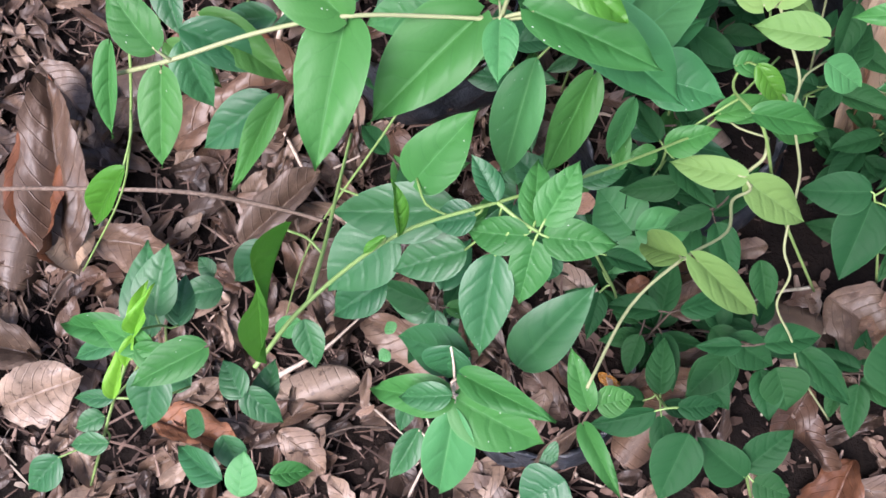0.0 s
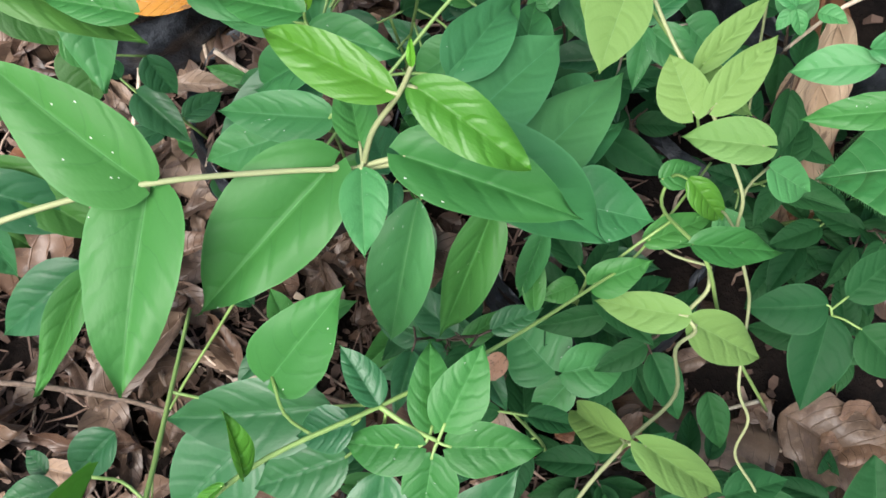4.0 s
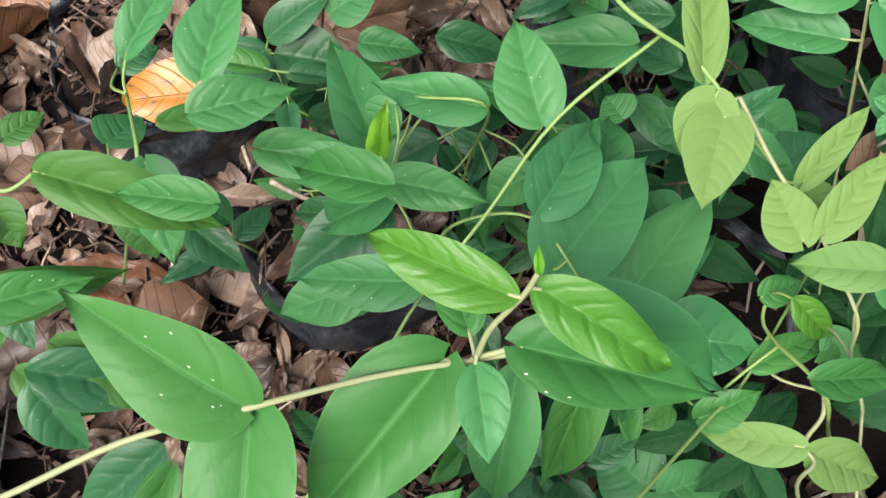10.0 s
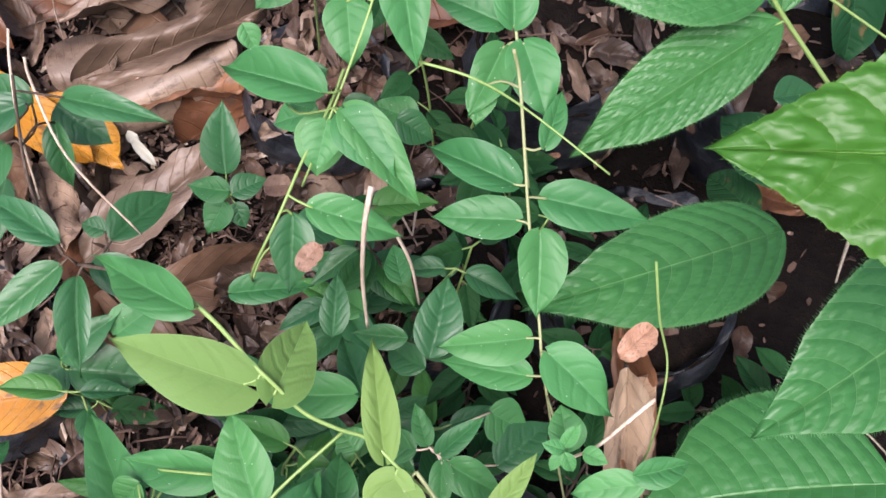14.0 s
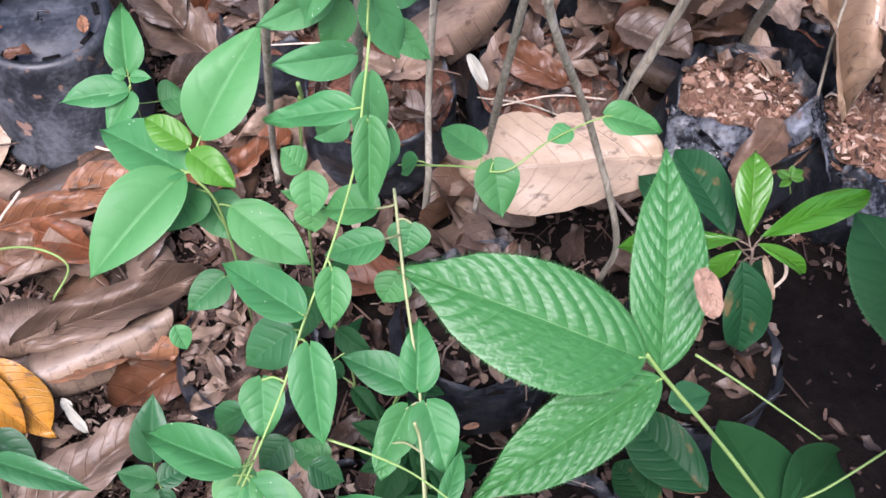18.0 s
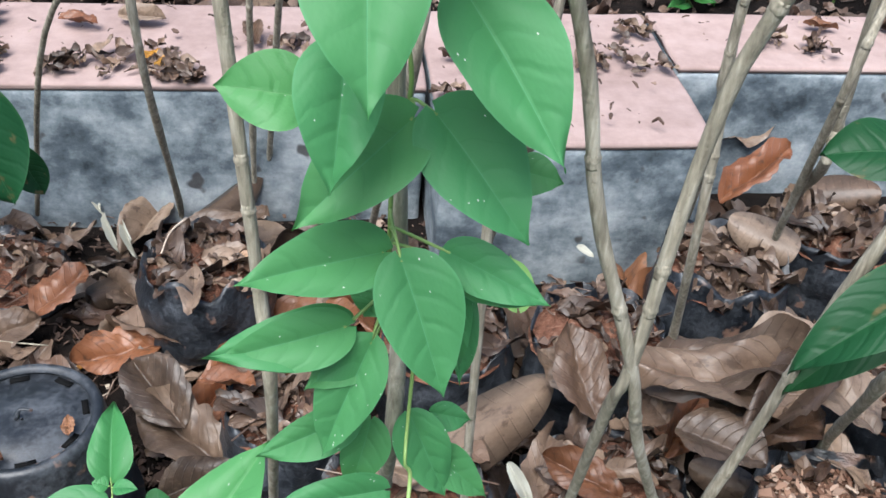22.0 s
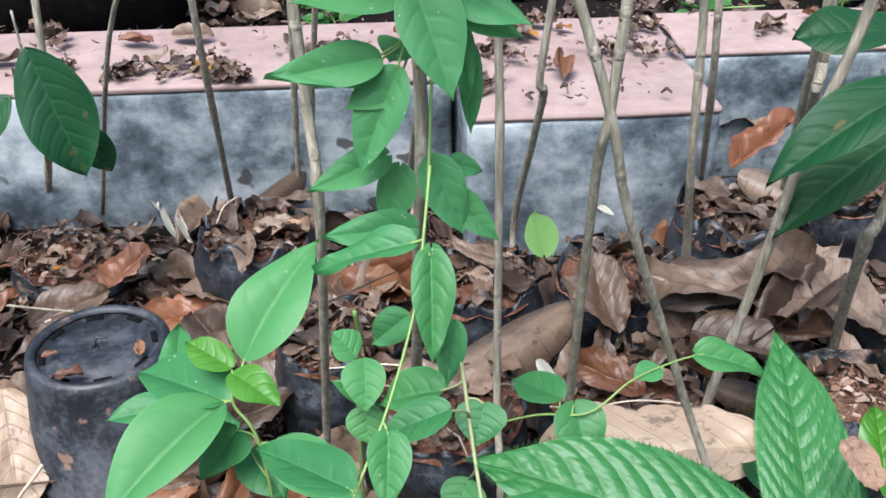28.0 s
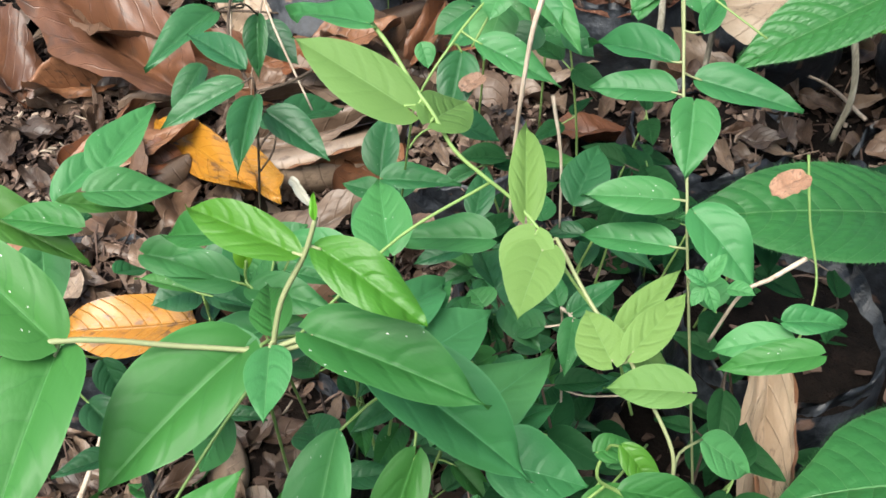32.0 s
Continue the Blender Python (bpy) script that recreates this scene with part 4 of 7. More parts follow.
v.leaf("fresh", (-0.040, 0.192, 0.325), (-0.071, 0.202, 0.328), 0.013)
v.leaf("fresh", (-0.035, 0.194, 0.326), (-0.006, 0.181, 0.320), 0.014)
v.leaf("vine", (-0.049, 0.191, 0.295), (-0.058, 0.214, 0.290), 0.012)
v.leaf("vine", (-0.038, 0.187, 0.302), (0.010, 0.182, 0.290), 0.021)
v.leaf("vine", (-0.152, 0.144, 0.308), (-0.170, 0.157, 0.320), 0.016)
v.leaf("vine", (-0.151, 0.140, 0.300), (-0.147, 0.111, 0.285), 0.016)
v.leaf("bud", (-0.035, 0.194, 0.335), (-0.036, 0.198, 0.340), 0.002)
v.side([(-0.048, 0.184, 0.297), (-0.041, 0.186, 0.300), (-0.038, 0.186, 0.301), (-0.037, 0.184, 0.300), (-0.035, 0.183, 0.296)])
v.end()
v = Vine("shrub_sprig", "leafy green sprig with broad oval leaves in pairs", "shrub", [(-0.092, 0.054, 0.300), (-0.083, 0.078, 0.295), (-0.063, 0.108, 0.285), (-0.035, 0.130, 0.272), (-0.010, 0.152, 0.250), (0.023, 0.188, 0.210), (0.038, 0.205, 0.200), (0.062, 0.246, 0.190)], 0.00077, 0.00049, GREEN_STEM, (0, -0.3, 1), "leafy sprigs")
v.side([(-0.084, 0.079, 0.290), (-0.089, 0.103, 0.270), (-0.095, 0.128, 0.250), (-0.101, 0.156, 0.230)])
v.side([(-0.035, 0.130, 0.272), (-0.026, 0.126, 0.270), (-0.019, 0.124, 0.268)])
v.leaf("vine", (-0.066, 0.134, 0.262), (-0.049, 0.155, 0.287), 0.021)
v.leaf("deep", (-0.050, 0.131, 0.250), (-0.099, 0.120, 0.240), 0.023)
v.leaf("deep", (-0.035, 0.130, 0.273), (-0.047, 0.143, 0.278), 0.010, 25)
v.leaf("deep", (-0.041, 0.125, 0.268), (-0.057, 0.120, 0.262), 0.013)
v.leaf("vine", (-0.021, 0.127, 0.268), (-0.025, 0.149, 0.272), 0.013)
v.leaf("vine", (-0.018, 0.128, 0.270), (-0.011, 0.149, 0.278), 0.015)
v.leaf("vine", (-0.023, 0.122, 0.268), (-0.045, 0.120, 0.262), 0.014)
v.leaf("vine", (-0.016, 0.123, 0.268), (0.008, 0.126, 0.270), 0.015)
v.leaf("vine", (-0.020, 0.120, 0.267), (-0.020, 0.100, 0.255), 0.015)
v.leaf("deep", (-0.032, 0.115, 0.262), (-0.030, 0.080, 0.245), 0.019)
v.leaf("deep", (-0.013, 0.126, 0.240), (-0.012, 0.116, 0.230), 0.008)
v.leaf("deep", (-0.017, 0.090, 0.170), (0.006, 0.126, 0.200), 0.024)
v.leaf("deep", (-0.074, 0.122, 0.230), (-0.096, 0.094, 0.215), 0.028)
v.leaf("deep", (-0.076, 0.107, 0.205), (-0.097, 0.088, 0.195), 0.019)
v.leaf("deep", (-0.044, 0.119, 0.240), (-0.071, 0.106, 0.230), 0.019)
v.leaf("fresh", (-0.062, 0.107, 0.290), (-0.063, 0.118, 0.310), 0.006, 60)
v.leaf("fresh", (-0.065, 0.104, 0.295), (-0.072, 0.098, 0.290), 0.004, 40)
v.leaf("fresh", (-0.100, 0.103, 0.280), (-0.090, 0.054, 0.330), 0.005, 70)
v.leaf("deep", (-0.108, 0.085, 0.190), (-0.099, 0.067, 0.180), 0.014)
v.leaf("light", (-0.110, 0.085, 0.185), (-0.123, 0.076, 0.175), 0.010)
v.end()
v = Vine("shrub_sprig", "low leafy sprig with dark blue-green pointed leaves", "shrub", [(-0.212, 0.046, 0.030), (-0.178, 0.067, 0.150), (-0.162, 0.067, 0.200), (-0.156, 0.060, 0.240)], 0.00072, 0.00044, GREEN_STEM, (0, -0.3, 1), "leafy sprigs")
v.leaf("deep", (-0.166, 0.070, 0.200), (-0.168, 0.099, 0.210), 0.020)
v.leaf("deep", (-0.159, 0.069, 0.190), (-0.164, 0.092, 0.190), 0.014)
v.leaf("bud", (-0.154, 0.058, 0.245), (-0.146, 0.074, 0.265), 0.006)
v.leaf("bud", (-0.154, 0.058, 0.245), (-0.156, 0.045, 0.240), 0.005)
v.leaf("vine", (-0.146, 0.055, 0.245), (-0.175, 0.058, 0.240), 0.012)
v.leaf("vine", (-0.151, 0.053, 0.245), (-0.127, 0.052, 0.240), 0.012)
v.leaf("deep", (-0.145, 0.122, 0.140), (-0.163, 0.101, 0.130), 0.018)
v.leaf("deep", (-0.175, 0.103, 0.120), (-0.186, 0.111, 0.120), 0.010)
v.leaf("deep", (-0.169, 0.099, 0.120), (-0.191, 0.089, 0.120), 0.017)
v.end()
v = Vine("climbing_vine", "vine shoot with narrow green leaves hanging over dry litter", "vine", [(-0.178, 0.213, 0.300), (-0.184, 0.193, 0.290), (-0.184, 0.173, 0.280), (-0.182, 0.153, 0.260), (-0.191, 0.132, 0.220), (-0.207, 0.117, 0.180), (-0.241, 0.090, 0.120)], 0.00072, 0.00044, GREEN_STEM, (0, -0.3, 1), "vines")
v.leaf("vine", (-0.171, 0.145, 0.300), (-0.170, 0.118, 0.280), 0.009)
v.leaf("fresh", (-0.176, 0.116, 0.250), (-0.198, 0.096, 0.220), 0.013)
v.leaf("vine", (-0.129, 0.158, 0.245), (-0.141, 0.122, 0.230), 0.012)
v.leaf("deep", (-0.138, 0.166, 0.225), (-0.166, 0.141, 0.210), 0.021)
v.leaf("deep", (-0.183, 0.184, 0.230), (-0.141, 0.185, 0.210), 0.020)
v.leaf("deep", (-0.185, 0.183, 0.220), (-0.170, 0.161, 0.200), 0.017)
v.leaf("vine", (-0.181, 0.190, 0.275), (-0.149, 0.205, 0.270), 0.013)
v.leaf("vine", (-0.198, 0.210, 0.270), (-0.195, 0.189, 0.260), 0.018)
v.leaf("vine", (-0.153, 0.233, 0.250), (-0.139, 0.229, 0.240), 0.016)
v.leaf("vine", (-0.072, 0.227, 0.292), (-0.100, 0.234, 0.285), 0.014)
v.leaf("vine", (-0.112, 0.216, 0.300), (-0.138, 0.217, 0.300), 0.011)
v.leaf("deep", (-0.213, 0.220, 0.200), (-0.200, 0.196, 0.190), 0.015)
v.leaf("deep", (-0.152, 0.207, 0.210), (-0.184, 0.201, 0.200), 0.015)
v.end()
v = Vine("shrub_sprig", "leafy sprig with glossy mid-green leaves under the climbing vine", "shrub", [(-0.092, 0.280, 0.050), (-0.073, 0.232, 0.200), (-0.065, 0.213, 0.258), (-0.058, 0.236, 0.240), (-0.035, 0.242, 0.235), (-0.018, 0.220, 0.240)], 0.00072, 0.00044, GREEN_STEM, (0, -0.3, 1), "leafy sprigs")
v.leaf("cool", (-0.065, 0.213, 0.258), (-0.100, 0.211, 0.256), 0.016)
v.leaf("cool", (-0.086, 0.221, 0.220), (-0.114, 0.211, 0.210), 0.020)
v.leaf("cool", (-0.079, 0.253, 0.220), (-0.109, 0.245, 0.200), 0.019)
v.leaf("light", (-0.036, 0.195, 0.250), (-0.041, 0.153, 0.220), 0.020)
v.leaf("vine", (-0.014, 0.199, 0.235), (-0.025, 0.164, 0.200), 0.017)
v.leaf("cool", (0.005, 0.208, 0.200), (0.000, 0.189, 0.170), 0.010)
v.leaf("cool", (-0.028, 0.204, 0.275), (0.024, 0.193, 0.240), 0.027)
# three leaves in the lightened copy, to paint away the shadow they lie in
v.leaf("lit_vine", (-0.028, 0.225, 0.235), (0.001, 0.269, 0.230), 0.031)
v.leaf("lit_vine", (-0.009, 0.215, 0.220), (0.025, 0.267, 0.215), 0.026)
v.leaf("cool", (0.003, 0.227, 0.205), (0.029, 0.255, 0.200), 0.015)
v.leaf("lit_vine", (-0.033, 0.242, 0.240), (-0.016, 0.278, 0.235), 0.021)
v.leaf("cool", (0.008, 0.213, 0.215), (0.041, 0.214, 0.210), 0.026)
v.leaf("cool", (0.021, 0.175, 0.120), (-0.001, 0.192, 0.120), 0.031)
v.leaf("cool", (0.023, 0.173, 0.130), (0.051, 0.183, 0.130), 0.022)
v.leaf("cool", (0.028, 0.173, 0.110), (0.015, 0.155, 0.100), 0.017)
v.end()
v = Vine("twining_vine", "twining vine with pale yellow-green heart-shaped leaves", "vine", [(0.021, 0.273, 0.262), (0.035, 0.256, 0.250), (0.045, 0.246, 0.245), (0.053, 0.234, 0.240), (0.065, 0.221, 0.225), (0.068, 0.213, 0.210), (0.078, 0.202, 0.190), (0.083, 0.197, 0.175), (0.084, 0.171, 0.165), (0.091, 0.161, 0.155), (0.091, 0.150, 0.140), (0.105, 0.140, 0.120), (0.120, 0.130, 0.090), (0.151, 0.119, 0.040)], 0.00072, 0.00055, PALE_STEM, (0, -0.3, 1), "vines")
v.side([(0.061, 0.202, 0.205), (0.062, 0.195, 0.200), (0.056, 0.186, 0.200), (0.059, 0.180, 0.200), (0.052, 0.172, 0.205), (0.050, 0.154, 0.220), (0.033, 0.134, 0.238), (0.018, 0.111, 0.245), (0.009, 0.078, 0.255)])
v.leaf("pale", (0.043, 0.237, 0.245), (0.033, 0.254, 0.250), 0.017)
v.leaf("pale", (0.049, 0.240, 0.247), (0.065, 0.263, 0.255), 0.013)
v.leaf("pale", (0.067, 0.231, 0.242), (0.041, 0.232, 0.240), 0.015)
v.leaf("light", (0.078, 0.241, 0.205), (0.099, 0.240, 0.190), 0.016)
v.leaf("pale", (0.017, 0.267, 0.262), (0.012, 0.240, 0.258), 0.020)
v.leaf("pale", (0.054, 0.185, 0.200), (0.025, 0.188, 0.190), 0.014)
v.leaf("pale", (0.059, 0.183, 0.198), (0.090, 0.180, 0.176), 0.018)
v.leaf("pale", (0.033, 0.136, 0.236), (0.017, 0.148, 0.200), 0.014)
v.leaf("pale", (0.038, 0.135, 0.240), (0.072, 0.127, 0.205), 0.014)
v.leaf("vine", (0.063, 0.213, 0.195), (0.088, 0.219, 0.180), 0.015)
v.leaf("vine", (0.043, 0.211, 0.195), (0.072, 0.225, 0.190), 0.010)
v.leaf("light", (0.064, 0.225, 0.200), (0.073, 0.212, 0.190), 0.012)
v.leaf("vine", (0.107, 0.246, 0.250), (0.076, 0.240, 0.245), 0.012)
v.leaf("light", (0.048, 0.234, 0.190), (0.056, 0.245, 0.190), 0.009)
v.end()
v = Vine("shrub_sprig", "low sprig with shade-darkened green leaves beside a black grow bag", "shrub", [(0.167, 0.204, 0.030), (0.142, 0.209, 0.100), (0.127, 0.214, 0.135)], 0.00077, 0.00049, GREEN_STEM, (0, -0.3, 1), "leafy sprigs")
# these leaves take the darkened copy, so their colour holds the shade
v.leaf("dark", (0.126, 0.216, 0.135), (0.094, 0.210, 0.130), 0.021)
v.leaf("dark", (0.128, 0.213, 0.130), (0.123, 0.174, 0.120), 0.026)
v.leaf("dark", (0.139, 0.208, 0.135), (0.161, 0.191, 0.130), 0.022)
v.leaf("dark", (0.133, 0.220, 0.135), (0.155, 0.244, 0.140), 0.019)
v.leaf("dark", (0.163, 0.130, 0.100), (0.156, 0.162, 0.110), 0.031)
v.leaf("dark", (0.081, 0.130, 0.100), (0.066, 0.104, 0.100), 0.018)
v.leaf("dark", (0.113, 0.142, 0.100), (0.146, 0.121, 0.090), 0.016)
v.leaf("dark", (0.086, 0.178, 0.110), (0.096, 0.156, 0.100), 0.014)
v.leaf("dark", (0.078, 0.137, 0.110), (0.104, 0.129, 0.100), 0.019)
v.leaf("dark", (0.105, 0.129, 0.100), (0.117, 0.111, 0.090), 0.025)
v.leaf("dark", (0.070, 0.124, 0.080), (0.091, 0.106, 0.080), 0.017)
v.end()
v = Vine("climbing_vine", "vine shoot with dark olive-green leaves", "vine", [(-0.187, 0.176, 0.270), (-0.185, 0.191, 0.280), (-0.182, 0.208, 0.290), (-0.169, 0.214, 0.300), (-0.162, 0.216, 0.300), (-0.157, 0.221, 0.300)], 0.00077, 0.00049, GREEN_STEM, (0, -0.3, 1), "vines")
v.leaf("olive", (-0.155, 0.220, 0.302), (-0.111, 0.214, 0.290), 0.016)
v.leaf("olive", (-0.191, 0.193, 0.260), (-0.149, 0.213, 0.250), 0.015)
v.leaf("olive", (-0.167, 0.249, 0.210), (-0.161, 0.229, 0.200), 0.020)
v.leaf("olive", (-0.194, 0.251, 0.230), (-0.165, 0.243, 0.220), 0.014)
v.leaf("olive", (-0.223, 0.246, 0.200), (-0.213, 0.233, 0.190), 0.018)
v.leaf("olive", (-0.178, 0.193, 0.225), (-0.138, 0.179, 0.210), 0.019)
v.leaf("olive", (-0.200, 0.188, 0.200), (-0.174, 0.177, 0.190), 0.015)
v.leaf("olive", (-0.179, 0.237, 0.280), (-0.169, 0.246, 0.280), 0.009)
v.leaf("olive", (-0.137, 0.245, 0.280), (-0.112, 0.258, 0.270), 0.008)
v.leaf("olive", (-0.190, 0.232, 0.260), (-0.208, 0.239, 0.260), 0.011)
v.leaf("olive", (-0.222, 0.230, 0.200), (-0.232, 0.247, 0.200), 0.013)
v.leaf("olive", (-0.217, 0.206, 0.180), (-0.236, 0.197, 0.170), 0.012)
v.end()
v = Vine("shrub_sprig", "glossy-leaved sprig with a bright young shoot tip", "shrub", [(-0.087, 0.316, 0.040), (-0.080, 0.261, 0.200), (-0.080, 0.248, 0.248), (-0.079, 0.248, 0.260)], 0.00072, 0.00049, GREEN_STEM, (0, -0.3, 1), "leafy sprigs")
v.leaf("cool", (-0.084, 0.247, 0.250), (-0.118, 0.249, 0.255), 0.015)
v.leaf("cool", (-0.078, 0.245, 0.250), (-0.047, 0.240, 0.252), 0.014)
v.leaf("bud", (-0.080, 0.249, 0.255), (-0.078, 0.257, 0.275), 0.007)
v.leaf("deep", (-0.083, 0.258, 0.200), (-0.118, 0.227, 0.190), 0.025)
v.leaf("cool", (-0.092, 0.234, 0.190), (-0.102, 0.219, 0.170), 0.018)
v.leaf("deep", (-0.053, 0.224, 0.190), (-0.066, 0.247, 0.180), 0.019)
v.leaf("cool", (-0.033, 0.251, 0.225), (-0.015, 0.281, 0.230), 0.019)
v.leaf("cool", (-0.011, 0.265, 0.210), (-0.009, 0.292, 0.210), 0.017)
v.leaf("deep", (-0.101, 0.262, 0.170), (-0.127, 0.265, 0.160), 0.012)
v.leaf("cool", (-0.079, 0.274, 0.240), (-0.089, 0.267, 0.230), 0.014)
v.leaf("cool", (-0.069, 0.281, 0.230), (-0.050, 0.288, 0.230), 0.012)
v.end()
v = Vine("twining_vine", "twining vine shoot with large pale green leaf undersides", "vine", [(-0.053, 0.321, 0.312), (-0.042, 0.312, 0.305), (-0.032, 0.302, 0.297), (-0.025, 0.296, 0.292), (-0.016, 0.289, 0.282), (-0.005, 0.285, 0.275), (0.005, 0.283, 0.268), (0.015, 0.274, 0.264), (0.028, 0.266, 0.250), (0.044, 0.259, 0.230), (0.055, 0.251, 0.200)], 0.00083, 0.00055, GREEN_STEM, (0, -0.3, 1), "vines")
v.leaf("pale", (-0.033, 0.295, 0.293), (-0.073, 0.304, 0.312), 0.023)
v.leaf("pale", (-0.025, 0.292, 0.290), (-0.016, 0.323, 0.280), 0.020, 20)
v.leaf("pale", (0.010, 0.279, 0.266), (0.006, 0.315, 0.280), 0.013)
v.leaf("pale", (0.014, 0.272, 0.264), (0.009, 0.254, 0.252), 0.018)
v.leaf("cool", (-0.049, 0.314, 0.312), (-0.087, 0.337, 0.302), 0.016)
v.leaf("cool", (-0.034, 0.264, 0.255), (-0.045, 0.295, 0.262), 0.021)
v.leaf("pale", (0.047, 0.260, 0.235), (0.065, 0.283, 0.245), 0.010)
v.leaf("pale", (0.046, 0.259, 0.232), (0.069, 0.252, 0.220), 0.012)
v.side([(-0.003, 0.285, 0.273), (-0.030, 0.261, 0.266), (-0.049, 0.232, 0.258), (-0.068, 0.206, 0.246), (-0.092, 0.163, 0.215), (-0.125, 0.125, 0.150), (-0.160, 0.100, 0.020)], 0.0006, 0.0005)
v.end()
v = Vine("climbing_vine", "thin vine with smooth oval leaves in pairs along straight stems", "vine", [(0.058, 0.423, 0.295), (0.061, 0.418, 0.283), (0.063, 0.395, 0.270), (0.065, 0.369, 0.256), (0.069, 0.336, 0.238), (0.072, 0.319, 0.220), (0.091, 0.289, 0.120), (0.108, 0.293, 0.030)], 0.00072, 0.00055, PALE_STEM, (0, -0.3, 1), "vines")
v.leaf("cool", (0.061, 0.371, 0.256), (0.027, 0.373, 0.255), 0.018)
v.leaf("cool", (0.060, 0.383, 0.262), (0.024, 0.405, 0.260), 0.018)
v.leaf("cool", (0.071, 0.380, 0.257), (0.113, 0.371, 0.255), 0.020)
v.leaf("cool", (0.069, 0.366, 0.256), (0.068, 0.335, 0.242), 0.020)
v.leaf("cool", (0.072, 0.324, 0.235), (0.100, 0.302, 0.220), 0.023)
v.leaf("deep", (0.026, 0.323, 0.232), (0.034, 0.355, 0.240), 0.019)
v.leaf("cool", (0.065, 0.330, 0.235), (0.029, 0.325, 0.238), 0.018)
v.leaf("cool", (0.066, 0.319, 0.220), (0.030, 0.327, 0.215), 0.016)
v.leaf("light", (0.080, 0.288, 0.220), (0.078, 0.306, 0.225), 0.015)
v.leaf("light", (0.108, 0.275, 0.225), (0.080, 0.273, 0.215), 0.014)
v.leaf("cool", (0.103, 0.277, 0.230), (0.126, 0.281, 0.230), 0.012)
v.leaf("light", (0.076, 0.287, 0.235), (0.081, 0.293, 0.245), 0.006)
v.leaf("light", (0.076, 0.286, 0.235), (0.068, 0.287, 0.240), 0.006)
v.leaf("light", (0.076, 0.285, 0.235), (0.080, 0.278, 0.230), 0.006)
v.leaf("light", (0.075, 0.285, 0.235), (0.071, 0.279, 0.230), 0.005)
v.leaf("light", (0.083, 0.285, 0.235), (0.091, 0.280, 0.240), 0.007)
v.leaf("cool", (0.071, 0.395, 0.270), (0.079, 0.419, 0.275), 0.010)
v.leaf("cool", (0.047, 0.423, 0.270), (0.045, 0.408, 0.265), 0.013)
v.leaf("cool", (0.021, 0.426, 0.240), (0.002, 0.434, 0.240), 0.016)
v.end()
v = Vine("climbing_vine", "thin green vine with hanging oval leaves", "vine", [(-0.006, 0.421, 0.285), (-0.012, 0.406, 0.280), (-0.021, 0.386, 0.277), (-0.029, 0.367, 0.272), (-0.040, 0.353, 0.255), (-0.047, 0.361, 0.220), (-0.074, 0.428, 0.050)], 0.00066, 0.00049, GREEN_STEM, (0, -0.3, 1), "vines")
v.leaf("cool", (-0.005, 0.403, 0.285), (0.023, 0.369, 0.275), 0.018)
v.leaf("light", (-0.014, 0.418, 0.260), (-0.019, 0.394, 0.250), 0.022)
v.leaf("cool", (-0.018, 0.369, 0.272), (0.017, 0.362, 0.262), 0.016)
v.leaf("deep", (-0.025, 0.369, 0.268), (-0.027, 0.343, 0.250), 0.017)
v.leaf("cool", (-0.030, 0.420, 0.260), (-0.019, 0.430, 0.260), 0.015)
v.leaf("cool", (-0.021, 0.430, 0.240), (-0.042, 0.430, 0.230), 0.016)
v.leaf("deep", (-0.032, 0.385, 0.220), (-0.009, 0.388, 0.210), 0.016)
v.end()
v = Vine("shrub_sprig", "dark glossy small-leaved shrub with whorled pointed leaves", "shrub", [(-0.151, 0.411, 0.040), (-0.129, 0.383, 0.150), (-0.111, 0.358, 0.245), (-0.115, 0.360, 0.250)], 0.00072, 0.00049, DARK_BARK, (0, -0.3, 1), "leafy sprigs")
v.side([(-0.111, 0.358, 0.245), (-0.090, 0.349, 0.260), (-0.070, 0.339, 0.280)])
v.side([(-0.115, 0.360, 0.250), (-0.130, 0.385, 0.250), (-0.136, 0.405, 0.255), (-0.128, 0.415, 0.290)])
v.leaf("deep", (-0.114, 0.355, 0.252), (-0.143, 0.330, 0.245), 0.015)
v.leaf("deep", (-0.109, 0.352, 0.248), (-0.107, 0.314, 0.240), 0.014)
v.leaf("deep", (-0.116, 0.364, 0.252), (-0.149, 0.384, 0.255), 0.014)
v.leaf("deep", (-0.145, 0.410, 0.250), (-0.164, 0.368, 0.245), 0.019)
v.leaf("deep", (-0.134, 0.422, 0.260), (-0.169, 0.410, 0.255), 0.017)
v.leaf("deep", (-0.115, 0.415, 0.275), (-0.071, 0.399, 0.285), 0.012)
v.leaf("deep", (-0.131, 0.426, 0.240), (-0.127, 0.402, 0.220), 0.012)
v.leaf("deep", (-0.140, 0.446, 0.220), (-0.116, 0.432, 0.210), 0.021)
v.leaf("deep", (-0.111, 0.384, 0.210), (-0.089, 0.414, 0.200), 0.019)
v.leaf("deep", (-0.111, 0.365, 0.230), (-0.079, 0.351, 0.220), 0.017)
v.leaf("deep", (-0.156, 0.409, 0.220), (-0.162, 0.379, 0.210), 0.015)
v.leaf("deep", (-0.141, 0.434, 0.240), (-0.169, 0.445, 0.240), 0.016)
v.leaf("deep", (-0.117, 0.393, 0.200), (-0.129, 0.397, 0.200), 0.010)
v.end()
v = Vine("seedling", "small glossy dark green seedling on the litter", "seedling", [(-0.102, 0.494, 0.010), (-0.090, 0.471, 0.080)], 0.00061, 0.00044, GREEN_STEM, (0, -0.3, 1), "seedlings")
v.leaf("deep", (-0.087, 0.472, 0.105), (-0.088, 0.506, 0.130), 0.023)
v.leaf("cool", (-0.086, 0.464, 0.100), (-0.110, 0.468, 0.100), 0.016)
